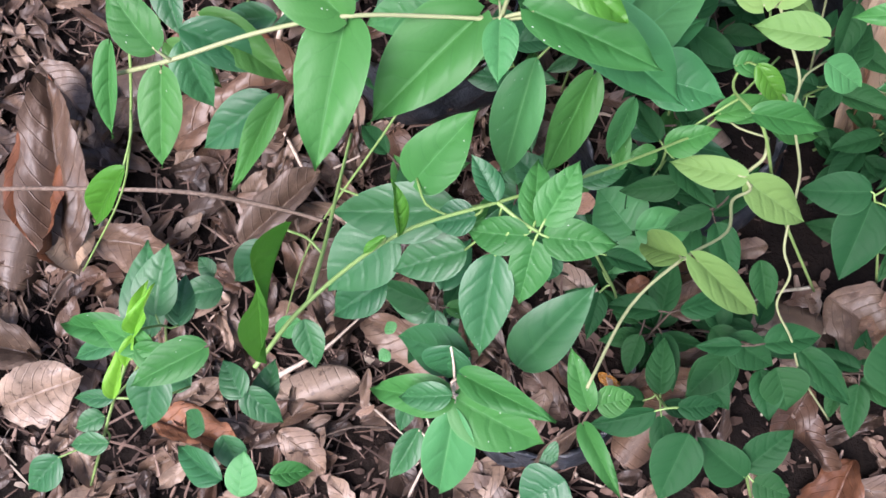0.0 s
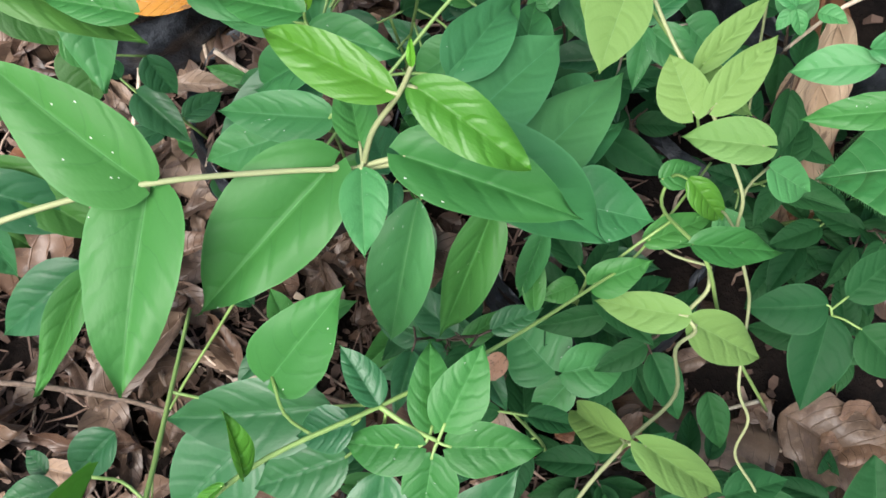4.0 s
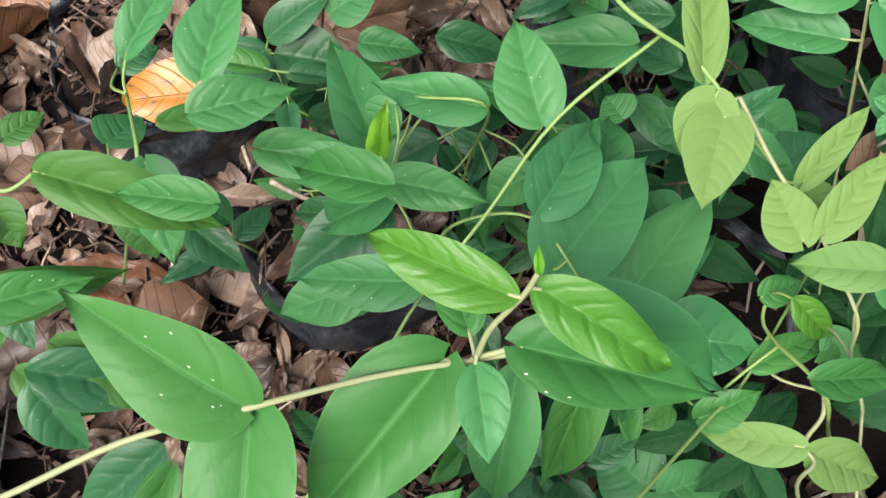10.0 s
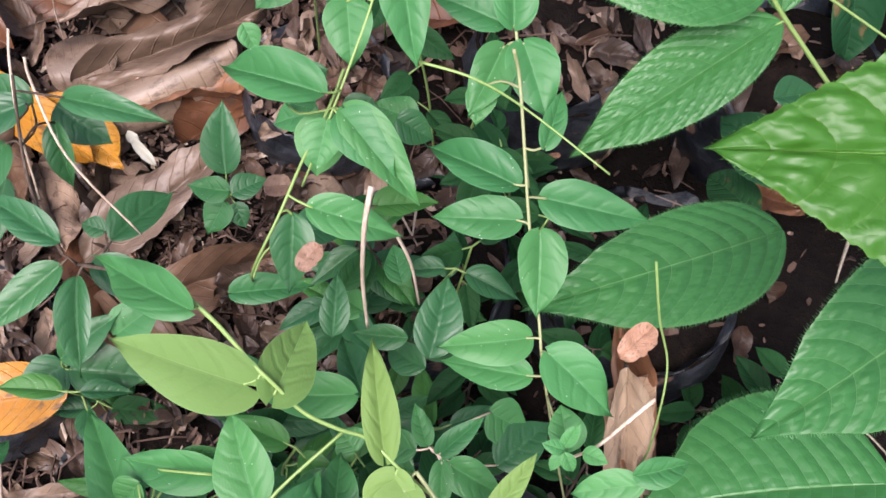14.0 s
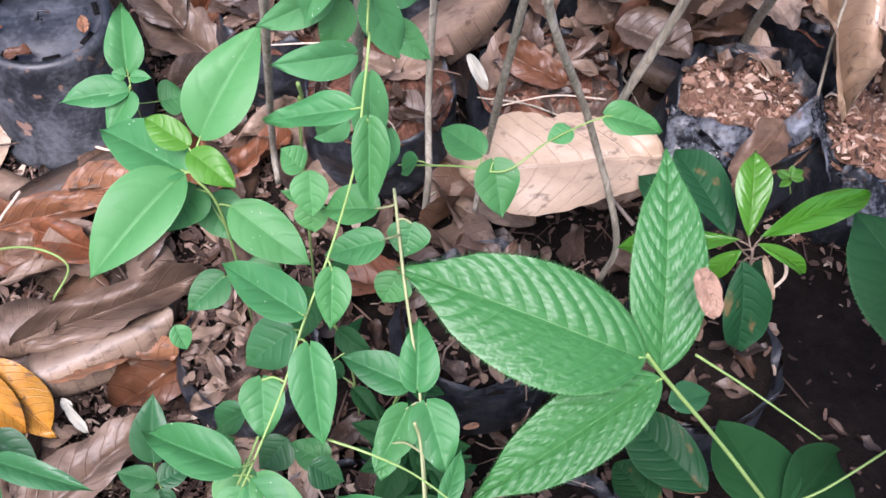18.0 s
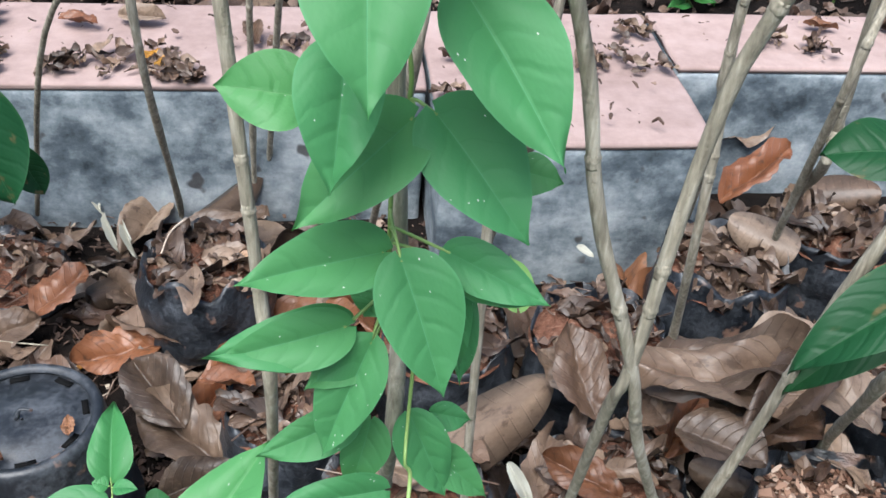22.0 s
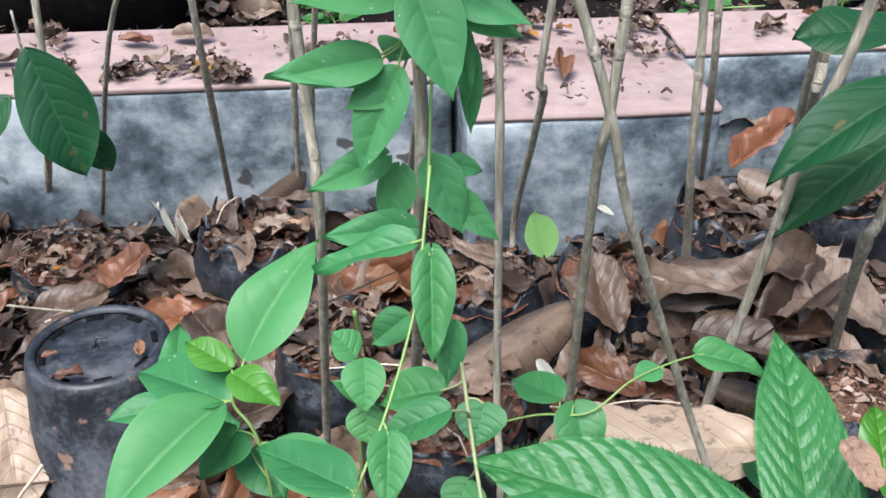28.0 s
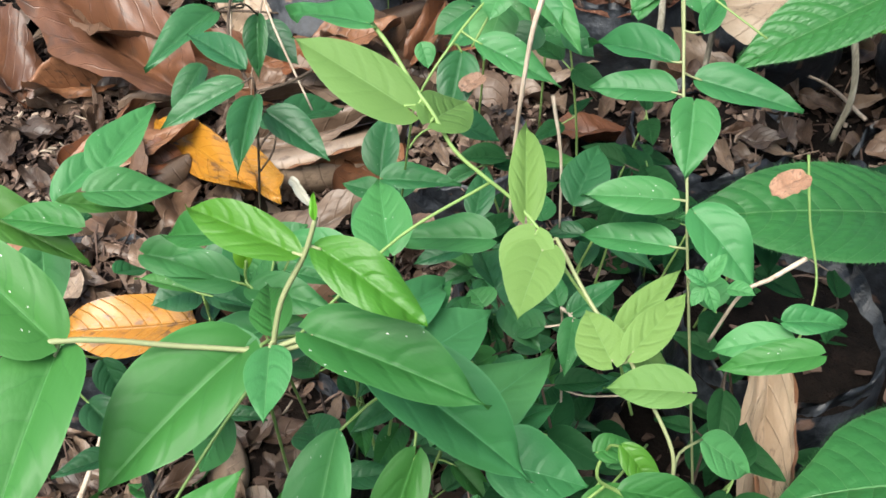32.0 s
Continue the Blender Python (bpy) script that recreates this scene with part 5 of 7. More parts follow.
v.leaf("deep", (-0.084, 0.462, 0.100), (-0.065, 0.473, 0.100), 0.016)
v.leaf("cool", (-0.090, 0.462, 0.090), (-0.100, 0.446, 0.080), 0.019)
v.leaf("deep", (-0.084, 0.462, 0.090), (-0.078, 0.450, 0.080), 0.013)
v.end()
v = Vine("shrub_sprig", "dense sprig of dark green oval leaves low over the soil", "shrub", [(-0.070, 0.311, 0.030), (-0.059, 0.297, 0.150), (-0.051, 0.278, 0.235), (-0.074, 0.280, 0.235)], 0.00072, 0.00049, GREEN_STEM, (0, -0.3, 1), "leafy sprigs")
v.leaf("cool", (-0.126, 0.256, 0.285), (-0.121, 0.290, 0.290), 0.017)
v.leaf("cool", (-0.127, 0.246, 0.285), (-0.101, 0.259, 0.280), 0.015)
v.leaf("cool", (-0.116, 0.250, 0.255), (-0.081, 0.250, 0.250), 0.015)
v.leaf("cool", (-0.083, 0.260, 0.225), (-0.107, 0.306, 0.225), 0.021)
v.leaf("cool", (-0.052, 0.278, 0.235), (-0.089, 0.284, 0.235), 0.017)
v.leaf("bud", (-0.081, 0.250, 0.255), (-0.078, 0.259, 0.270), 0.007)
v.leaf("cool", (-0.004, 0.312, 0.220), (-0.046, 0.313, 0.215), 0.019)
v.leaf("deep", (-0.009, 0.278, 0.200), (-0.030, 0.283, 0.195), 0.015)
v.leaf("cool", (-0.059, 0.363, 0.200), (-0.024, 0.367, 0.200), 0.014)
v.leaf("deep", (-0.015, 0.343, 0.200), (-0.013, 0.369, 0.210), 0.013)
v.leaf("cool", (0.014, 0.380, 0.170), (0.009, 0.400, 0.170), 0.014)
v.leaf("deep", (0.017, 0.349, 0.180), (-0.009, 0.353, 0.175), 0.012)
v.leaf("cool", (-0.034, 0.272, 0.200), (-0.052, 0.263, 0.190), 0.017)
v.leaf("deep", (-0.019, 0.251, 0.220), (-0.025, 0.269, 0.220), 0.014)
v.leaf("cool", (-0.004, 0.294, 0.200), (-0.011, 0.303, 0.200), 0.015)
v.leaf("deep", (0.015, 0.253, 0.210), (-0.001, 0.263, 0.200), 0.017)
v.leaf("cool", (-0.073, 0.280, 0.160), (-0.086, 0.297, 0.150), 0.015)
v.leaf("deep", (-0.044, 0.267, 0.180), (-0.051, 0.283, 0.170), 0.014)
v.end()
v = Vine("shrub_sprig", "small whorled sprig of green leaves", "shrub", [(0.038, 0.321, 0.030), (0.028, 0.299, 0.180), (0.026, 0.294, 0.205)], 0.00061, 0.00044, TWIG, (0, -0.3, 1), "leafy sprigs")
v.leaf("cool", (0.025, 0.295, 0.205), (0.020, 0.311, 0.210), 0.009)
v.leaf("cool", (0.030, 0.291, 0.205), (0.048, 0.304, 0.215), 0.010)
v.leaf("cool", (0.031, 0.288, 0.205), (0.030, 0.265, 0.200), 0.010)
v.leaf("cool", (0.034, 0.287, 0.205), (0.056, 0.274, 0.200), 0.016)
v.leaf("deep", (0.021, 0.296, 0.190), (0.005, 0.302, 0.180), 0.014)
v.leaf("cool", (0.054, 0.320, 0.160), (0.072, 0.313, 0.150), 0.022)
v.leaf("deep", (0.025, 0.344, 0.150), (0.005, 0.359, 0.140), 0.016)
v.leaf("cool", (-0.006, 0.380, 0.130), (-0.024, 0.397, 0.120), 0.017)
v.leaf("deep", (0.057, 0.297, 0.150), (0.083, 0.318, 0.150), 0.022)
v.end()
v = Vine("climbing_vine", "thin pale vine thread hung with pairs of smooth green leaves", "vine", [(0.039, 0.575, 0.427), (0.038, 0.570, 0.402), (0.037, 0.560, 0.379), (0.038, 0.535, 0.400), (0.036, 0.519, 0.385), (0.033, 0.502, 0.365), (0.024, 0.480, 0.340), (0.012, 0.453, 0.320), (0.004, 0.431, 0.305), (-0.012, 0.400, 0.280), (-0.023, 0.384, 0.260)], 0.00061, 0.00049, GREEN_STEM, (0, -0.3, 1), "vines")
v.leaf("cool", (0.032, 0.517, 0.380), (-0.004, 0.519, 0.370), 0.015)
v.leaf("cool", (0.038, 0.514, 0.378), (0.039, 0.489, 0.350), 0.015)
v.leaf("cool", (0.012, 0.457, 0.325), (-0.024, 0.484, 0.320), 0.020)
v.leaf("cool", (-0.013, 0.404, 0.295), (-0.055, 0.423, 0.290), 0.020)
v.leaf("cool", (0.016, 0.443, 0.325), (0.022, 0.408, 0.305), 0.019)
v.leaf("cool", (0.024, 0.472, 0.335), (0.024, 0.452, 0.320), 0.015)
v.leaf("deep", (0.008, 0.463, 0.300), (-0.015, 0.454, 0.280), 0.023)
v.leaf("cool", (-0.004, 0.438, 0.305), (-0.002, 0.415, 0.295), 0.019)
v.leaf("cool", (-0.007, 0.400, 0.285), (0.014, 0.378, 0.280), 0.020)
v.leaf("cool", (-0.012, 0.400, 0.282), (-0.016, 0.383, 0.275), 0.016)
v.leaf("deep", (-0.017, 0.451, 0.240), (-0.037, 0.448, 0.220), 0.016)
v.leaf("deep", (0.013, 0.421, 0.250), (0.029, 0.416, 0.240), 0.015)
v.leaf("deep", (0.002, 0.437, 0.240), (-0.011, 0.425, 0.230), 0.018)
v.end()
v = Vine("climbing_vine", "straight pale vine stem with pairs of pointed leaves", "vine", [(0.049, 0.515, 0.330), (0.054, 0.483, 0.305), (0.061, 0.445, 0.279), (0.063, 0.413, 0.268), (0.065, 0.384, 0.258)], 0.00077, 0.00061, PALE_STEM, (0, -0.3, 1), "vines")
v.leaf("cool", (0.060, 0.444, 0.280), (0.061, 0.472, 0.295), 0.018)
v.leaf("cool", (0.056, 0.446, 0.280), (0.026, 0.458, 0.285), 0.018)
v.leaf("cool", (0.056, 0.437, 0.277), (0.042, 0.410, 0.268), 0.018)
v.leaf("cool", (0.064, 0.439, 0.277), (0.074, 0.409, 0.268), 0.022)
v.leaf("cool", (0.044, 0.489, 0.330), (0.019, 0.487, 0.320), 0.016)
v.leaf("cool", (0.057, 0.504, 0.320), (0.054, 0.492, 0.310), 0.019)
v.leaf("light", (0.012, 0.531, 0.320), (0.013, 0.513, 0.310), 0.017)
v.leaf("light", (0.009, 0.531, 0.320), (-0.000, 0.535, 0.330), 0.014)
v.leaf("cool", (0.042, 0.511, 0.320), (0.015, 0.519, 0.310), 0.019)
v.leaf("light", (0.052, 0.497, 0.290), (0.045, 0.486, 0.280), 0.018)
v.end()
v = Vine("sapling", "young sapling with large light green leaves and a glossy shoot tip", "sapling", [(-0.046, 0.604, 0.020), (-0.036, 0.562, 0.170), (-0.039, 0.558, 0.250), (-0.049, 0.562, 0.270), (-0.048, 0.564, 0.280)], 0.00088, 0.00066, GREEN_STEM, (0, -0.3, 1), "saplings")
v.leaf("light", (-0.045, 0.574, 0.285), (-0.018, 0.609, 0.330), 0.033)
v.leaf("light", (-0.054, 0.564, 0.270), (-0.097, 0.512, 0.262), 0.035)
v.leaf("cool", (-0.054, 0.565, 0.270), (-0.103, 0.597, 0.265), 0.031)
v.leaf("light", (-0.032, 0.555, 0.255), (0.009, 0.525, 0.250), 0.027)
v.leaf("cool", (-0.051, 0.569, 0.250), (-0.065, 0.548, 0.240), 0.025)
v.leaf("fresh", (-0.050, 0.570, 0.285), (-0.072, 0.583, 0.290), 0.016)
v.leaf("fresh", (-0.048, 0.565, 0.285), (-0.026, 0.547, 0.285), 0.017)
v.leaf("cool", (-0.048, 0.576, 0.230), (-0.029, 0.556, 0.220), 0.026)
v.leaf("cool", (-0.046, 0.562, 0.170), (-0.067, 0.544, 0.160), 0.023)
v.leaf("light", (-0.073, 0.535, 0.160), (-0.066, 0.524, 0.150), 0.013)
v.leaf("cool", (-0.031, 0.564, 0.180), (-0.007, 0.551, 0.170), 0.023)
v.end()
v = Vine("seedling", "small blue-green seedling beside the black pot", "seedling", [(-0.153, 0.801, 0.000), (-0.141, 0.766, 0.090), (-0.142, 0.771, 0.105)], 0.00066, 0.00049, GREEN_STEM, (0, -0.3, 1), "seedlings")
v.leaf("cool", (-0.143, 0.773, 0.105), (-0.148, 0.814, 0.135), 0.029)
v.leaf("cool", (-0.143, 0.758, 0.100), (-0.190, 0.747, 0.100), 0.026)
v.leaf("cool", (-0.140, 0.757, 0.100), (-0.155, 0.729, 0.085), 0.024)
v.leaf("light", (-0.143, 0.768, 0.105), (-0.152, 0.767, 0.110), 0.011)
v.leaf("light", (-0.140, 0.767, 0.105), (-0.125, 0.764, 0.110), 0.011)
v.leaf("cool", (-0.127, 0.782, 0.060), (-0.107, 0.791, 0.060), 0.032)
v.end()
v = Vine("twining_vine", "twining vine with notched heart-shaped leaves over a tan fallen leaf", "vine", [(0.055, 0.622, 0.200), (0.088, 0.600, 0.230), (0.112, 0.590, 0.240), (0.134, 0.602, 0.250), (0.159, 0.617, 0.250), (0.176, 0.623, 0.250)], 0.00066, 0.00049, GREEN_STEM, (0, -0.3, 1), "vines")
v.leaf("cool", (0.100, 0.601, 0.240), (0.077, 0.625, 0.235), 0.022)
v.leaf("cool", (0.106, 0.597, 0.240), (0.113, 0.572, 0.220), 0.026)
v.leaf("cool", (0.169, 0.622, 0.250), (0.204, 0.617, 0.245), 0.021)
v.leaf("light", (0.150, 0.611, 0.250), (0.135, 0.604, 0.250), 0.013)
v.leaf("cool", (0.065, 0.611, 0.220), (0.055, 0.616, 0.200), 0.014)
v.end()
v = Vine("sapling", "young sapling with long glossy bright green leaves in a whorl", "sapling", [(0.320, 0.585, 0.020), (0.280, 0.572, 0.130), (0.269, 0.577, 0.180)], 0.00121, 0.00088, BROWN_TWIG, (0, -0.3, 1), "saplings")
v.leaf("spoon", (0.267, 0.585, 0.182), (0.270, 0.626, 0.215), 0.021)
v.leaf("spoon", (0.274, 0.585, 0.182), (0.349, 0.614, 0.200), 0.020)
v.leaf("spoon", (0.272, 0.581, 0.182), (0.313, 0.572, 0.165), 0.012)
v.leaf("spoon", (0.263, 0.585, 0.180), (0.190, 0.590, 0.165), 0.018)
v.leaf("spoon", (0.265, 0.581, 0.175), (0.245, 0.573, 0.150), 0.013)
v.leaf("deep_spoon", (0.266, 0.577, 0.170), (0.277, 0.536, 0.120), 0.035)
v.leaf("deep_spoon", (0.264, 0.596, 0.165), (0.237, 0.659, 0.180), 0.034)
v.leaf("deep_spoon", (0.255, 0.614, 0.140), (0.220, 0.660, 0.150), 0.029)
v.leaf("deep_spoon", (0.283, 0.590, 0.140), (0.302, 0.591, 0.130), 0.011)
v.leaf("tan", (0.282, 0.583, 0.165), (0.290, 0.560, 0.150), 0.006, label="dried curled leaf hanging from the whorl")
v.end()
v = Vine("hairy_sapling", "sapling with very large quilted, saw-edged hairy leaves", "sapling", [(0.328, 0.421, 0.050), (0.245, 0.416, 0.190), (0.208, 0.434, 0.235), (0.173, 0.453, 0.272), (0.162, 0.459, 0.285)], 0.0012, 0.0010, GREEN_STEM, (0, -0.3, 1), "saplings")
v.leaf("quilted", (0.161, 0.456, 0.285), (0.054, 0.481, 0.325), 0.054)
v.leaf("quilted", (0.170, 0.455, 0.275), (0.174, 0.536, 0.335), 0.036)
v.leaf("quilted", (0.171, 0.453, 0.272), (0.084, 0.403, 0.252), 0.035)
# two leaves in the darkened copy, painting the shade of this corner
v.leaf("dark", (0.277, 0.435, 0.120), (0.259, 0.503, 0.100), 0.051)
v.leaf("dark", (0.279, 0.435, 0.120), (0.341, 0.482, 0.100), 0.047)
v.side([(0.245, 0.416, 0.190), (0.270, 0.424, 0.200), (0.305, 0.442, 0.210)])
v.leaf("quilted", (0.195, 0.402, 0.178), (0.077, 0.348, 0.225), 0.052)
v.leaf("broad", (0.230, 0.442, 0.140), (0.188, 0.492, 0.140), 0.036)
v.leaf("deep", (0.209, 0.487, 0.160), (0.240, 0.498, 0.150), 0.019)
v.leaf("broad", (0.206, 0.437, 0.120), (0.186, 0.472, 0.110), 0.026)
v.leaf("saw", (0.404, 0.500, 0.150), (0.353, 0.626, 0.170), 0.072)
v.end()
v = Vine("hairy_sapling", "sapling with a broad quilted leaf held high on its stalk", "sapling", [(0.348, 0.299, 0.020), (0.288, 0.294, 0.100), (0.247, 0.290, 0.135)], 0.0012, 0.0010, GREEN_STEM, (0, -0.3, 1), "saplings")
v.leaf("quilted", (0.246, 0.290, 0.135), (0.127, 0.287, 0.130), 0.101, 33)
v.leaf("young_quilted", (0.212, 0.301, 0.425), (0.082, 0.300, 0.438), 0.073)
v.leaf("quilted", (0.211, 0.328, 0.320), (0.120, 0.269, 0.330), 0.049)
v.end()
v = Vine("sapling", "woody stem wrapped by a vine with large pale-veined green leaves", "vine", [(0.030, 0.585, 0.431), (0.030, 0.585, 0.466), (0.034, 0.580, 0.497), (0.030, 0.585, 0.520), (0.029, 0.580, 0.551), (0.038, 0.580, 0.574), (0.042, 0.575, 0.594)], 0.00072, 0.00055, GREEN_STEM, (0, -0.75, 0.65), "saplings")
# paler kind here: the light this leaf faces is put into its colour
v.leaf("light", (0.019, 0.575, 0.563), (-0.017, 0.560, 0.562), 0.024)
v.leaf("lit_vine", (0.036, 0.565, 0.583), (0.028, 0.535, 0.547), 0.027)
v.leaf("lit_vine", (0.049, 0.570, 0.580), (0.079, 0.545, 0.554), 0.024)
v.leaf("lit_vine", (0.055, 0.570, 0.602), (0.058, 0.550, 0.585), 0.015)
v.leaf("lit_vine", (0.023, 0.558, 0.552), (0.026, 0.520, 0.522), 0.030)
v.leaf("lit_vine", (0.019, 0.565, 0.514), (0.016, 0.540, 0.490), 0.021)
v.leaf("light", (0.010, 0.580, 0.491), (-0.014, 0.575, 0.497), 0.021)
v.leaf("lit_vine", (0.006, 0.585, 0.528), (-0.008, 0.580, 0.534), 0.010)
v.leaf("lit_vine", (0.045, 0.570, 0.526), (0.069, 0.540, 0.499), 0.026)
v.leaf("lit_vine", (0.040, 0.575, 0.492), (0.066, 0.555, 0.467), 0.027)
v.leaf("lit_vine", (0.035, 0.575, 0.490), (0.007, 0.550, 0.472), 0.024)
v.leaf("lit_vine", (0.065, 0.590, 0.466), (0.077, 0.585, 0.466), 0.013)
v.leaf("lit_vine", (0.029, 0.570, 0.451), (-0.008, 0.550, 0.454), 0.020)
v.leaf("lit_vine", (0.019, 0.570, 0.424), (-0.018, 0.550, 0.428), 0.018)
v.leaf("lit_vine", (0.033, 0.565, 0.453), (0.047, 0.545, 0.421), 0.024)
v.leaf("lit_vine", (0.046, 0.575, 0.448), (0.074, 0.560, 0.443), 0.015)
v.leaf("lit_vine", (0.027, 0.580, 0.429), (0.023, 0.575, 0.423), 0.015)
v.leaf("lit_vine", (0.026, 0.570, 0.416), (0.008, 0.555, 0.413), 0.015)
v.leaf("lit_vine", (0.052, 0.590, 0.424), (0.054, 0.580, 0.390), 0.010)
v.leaf("lit_vine", (0.019, 0.565, 0.428), (-0.015, 0.550, 0.427), 0.017)
v.leaf("lit_vine", (0.046, 0.575, 0.445), (0.073, 0.570, 0.434), 0.014)
v.leaf("lit_vine", (0.049, 0.580, 0.435), (0.052, 0.570, 0.407), 0.010)
v.leaf("lit_vine", (0.026, 0.565, 0.423), (0.012, 0.550, 0.389), 0.019)
v.leaf("lit_vine", (0.021, 0.570, 0.387), (-0.009, 0.560, 0.377), 0.015)
v.leaf("lit_vine", (0.026, 0.575, 0.380), (0.020, 0.565, 0.355), 0.016)
v.leaf("lit_vine", (0.038, 0.575, 0.383), (0.052, 0.565, 0.354), 0.018)
v.leaf("lit_vine", (0.045, 0.580, 0.379), (0.059, 0.580, 0.375), 0.010)
v.leaf("lit_vine", (0.038, 0.560, 0.351), (0.040, 0.540, 0.310), 0.017)
v.leaf("lit_vine", (0.031, 0.565, 0.358), (-0.004, 0.555, 0.360), 0.017)
v.leaf("lit_vine", (0.044, 0.575, 0.367), (0.066, 0.570, 0.349), 0.014)
v.leaf("lit_vine", (0.047, 0.555, 0.319), (0.044, 0.545, 0.292), 0.013)
v.leaf("light", (0.014, 0.530, 0.302), (0.003, 0.520, 0.316), 0.010)
v.leaf("light", (0.012, 0.530, 0.298), (0.013, 0.520, 0.285), 0.016)
v.leaf("lit_vine", (0.028, 0.560, 0.319), (0.011, 0.560, 0.304), 0.015)
v.end()
v = Vine("sapling", "sapling with broad dark green leaves on a woody stem", "sapling", [(0.380, 0.744, 0.080), (0.370, 0.764, 0.160), (0.359, 0.773, 0.250), (0.298, 0.691, 0.370)], 0.00132, 0.00110, BARK, (0, -0.3, 1), "saplings")
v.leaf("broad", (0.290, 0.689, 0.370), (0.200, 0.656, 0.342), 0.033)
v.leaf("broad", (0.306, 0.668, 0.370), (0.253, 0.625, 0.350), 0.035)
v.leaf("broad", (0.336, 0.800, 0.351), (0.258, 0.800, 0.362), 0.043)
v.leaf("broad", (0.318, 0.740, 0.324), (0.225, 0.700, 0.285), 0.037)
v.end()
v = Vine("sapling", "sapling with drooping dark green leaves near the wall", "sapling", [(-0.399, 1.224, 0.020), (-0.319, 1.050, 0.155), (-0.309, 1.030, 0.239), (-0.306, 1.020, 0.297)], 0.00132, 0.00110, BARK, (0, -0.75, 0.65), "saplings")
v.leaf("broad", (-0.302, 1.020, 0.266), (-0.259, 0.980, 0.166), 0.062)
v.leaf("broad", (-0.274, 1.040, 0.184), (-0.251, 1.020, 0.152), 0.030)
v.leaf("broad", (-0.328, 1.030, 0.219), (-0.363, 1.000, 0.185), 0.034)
v.end()
v = Vine("shrub_sprig", "leafy sprig with glossy quilted leaves low on the soil", "shrub", [(-0.062, 0.022, 0.020), (-0.050, 0.047, 0.100), (-0.038, 0.069, 0.200)], 0.0008, 0.0006, TWIG, (0, -0.3, 1), "leafy sprigs")
v.leaf("vine", (-0.039, 0.068, 0.200), (-0.075, 0.063, 0.190), 0.018)
v.leaf("deep", (-0.035, 0.085, 0.200), (-0.071, 0.088, 0.180), 0.021)
v.leaf("deep", (-0.038, 0.068, 0.212), (-0.060, 0.062, 0.205), 0.012)
v.leaf("vine", (-0.037, 0.068, 0.200), (0.002, 0.059, 0.190), 0.025)
v.leaf("vine", (-0.035, 0.075, 0.225), (0.002, 0.066, 0.230), 0.013)
v.leaf("light", (-0.037, 0.065, 0.200), (-0.036, 0.027, 0.170), 0.022)
v.leaf("deep", (-0.043, 0.086, 0.215), (-0.043, 0.074, 0.200), 0.020)
v.leaf("deep", (-0.058, 0.057, 0.100), (-0.067, 0.029, 0.090), 0.014)
v.leaf("deep", (-0.066, 0.074, 0.110), (-0.067, 0.052, 0.100), 0.011)
v.leaf("light", (-0.077, 0.095, 0.140), (-0.082, 0.099, 0.140), 0.007)
v.leaf("light", (-0.078, 0.087, 0.130), (-0.082, 0.082, 0.130), 0.007)
v.leaf("vine", (0.014, 0.077, 0.200), (0.002, 0.097, 0.210), 0.011)
v.leaf("vine", (0.018, 0.079, 0.200), (0.031, 0.086, 0.200), 0.013)
v.leaf("vine", (0.013, 0.068, 0.220), (0.030, 0.046, 0.230), 0.009)
v.leaf("deep", (0.014, 0.049, 0.160), (-0.002, 0.033, 0.150), 0.027)
v.leaf("deep", (0.002, 0.058, 0.160), (0.009, 0.056, 0.160), 0.015)
v.end()
v = Vine("shrub_sprig", "leafy sprig with bright young tips beside a yellowing leaf", "shrub", [(-0.230, -0.015, 0.050), (-0.180, 0.034, 0.180), (-0.163, 0.061, 0.220), (-0.159, 0.067, 0.235)], 0.0008, 0.0006, GREEN_STEM, (0, -0.3, 1), "leafy sprigs")
v.leaf("vine", (-0.166, 0.060, 0.220), (-0.199, 0.056, 0.215), 0.014)
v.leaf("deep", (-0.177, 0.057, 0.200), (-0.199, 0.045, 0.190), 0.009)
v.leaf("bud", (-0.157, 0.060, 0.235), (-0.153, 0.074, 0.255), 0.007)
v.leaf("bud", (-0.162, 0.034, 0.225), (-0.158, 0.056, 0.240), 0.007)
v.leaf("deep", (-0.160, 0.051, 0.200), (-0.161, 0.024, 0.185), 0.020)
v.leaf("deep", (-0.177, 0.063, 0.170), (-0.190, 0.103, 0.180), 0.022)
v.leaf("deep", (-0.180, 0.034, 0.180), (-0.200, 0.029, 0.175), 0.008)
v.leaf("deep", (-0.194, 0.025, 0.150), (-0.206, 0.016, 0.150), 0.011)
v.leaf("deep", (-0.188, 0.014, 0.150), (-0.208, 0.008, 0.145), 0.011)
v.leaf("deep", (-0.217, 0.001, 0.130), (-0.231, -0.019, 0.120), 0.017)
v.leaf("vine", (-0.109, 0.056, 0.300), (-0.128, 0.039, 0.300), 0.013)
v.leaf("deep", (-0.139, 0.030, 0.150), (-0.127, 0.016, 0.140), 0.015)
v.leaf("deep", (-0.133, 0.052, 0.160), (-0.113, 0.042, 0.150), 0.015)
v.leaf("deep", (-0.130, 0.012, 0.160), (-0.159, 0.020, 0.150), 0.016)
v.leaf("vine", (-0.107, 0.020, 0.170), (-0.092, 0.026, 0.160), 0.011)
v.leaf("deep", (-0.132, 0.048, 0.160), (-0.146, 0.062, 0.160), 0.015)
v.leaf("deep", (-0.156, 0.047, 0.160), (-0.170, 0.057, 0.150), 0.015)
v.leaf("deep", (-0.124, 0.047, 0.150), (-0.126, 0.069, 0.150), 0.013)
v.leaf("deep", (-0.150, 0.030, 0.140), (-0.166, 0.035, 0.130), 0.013)
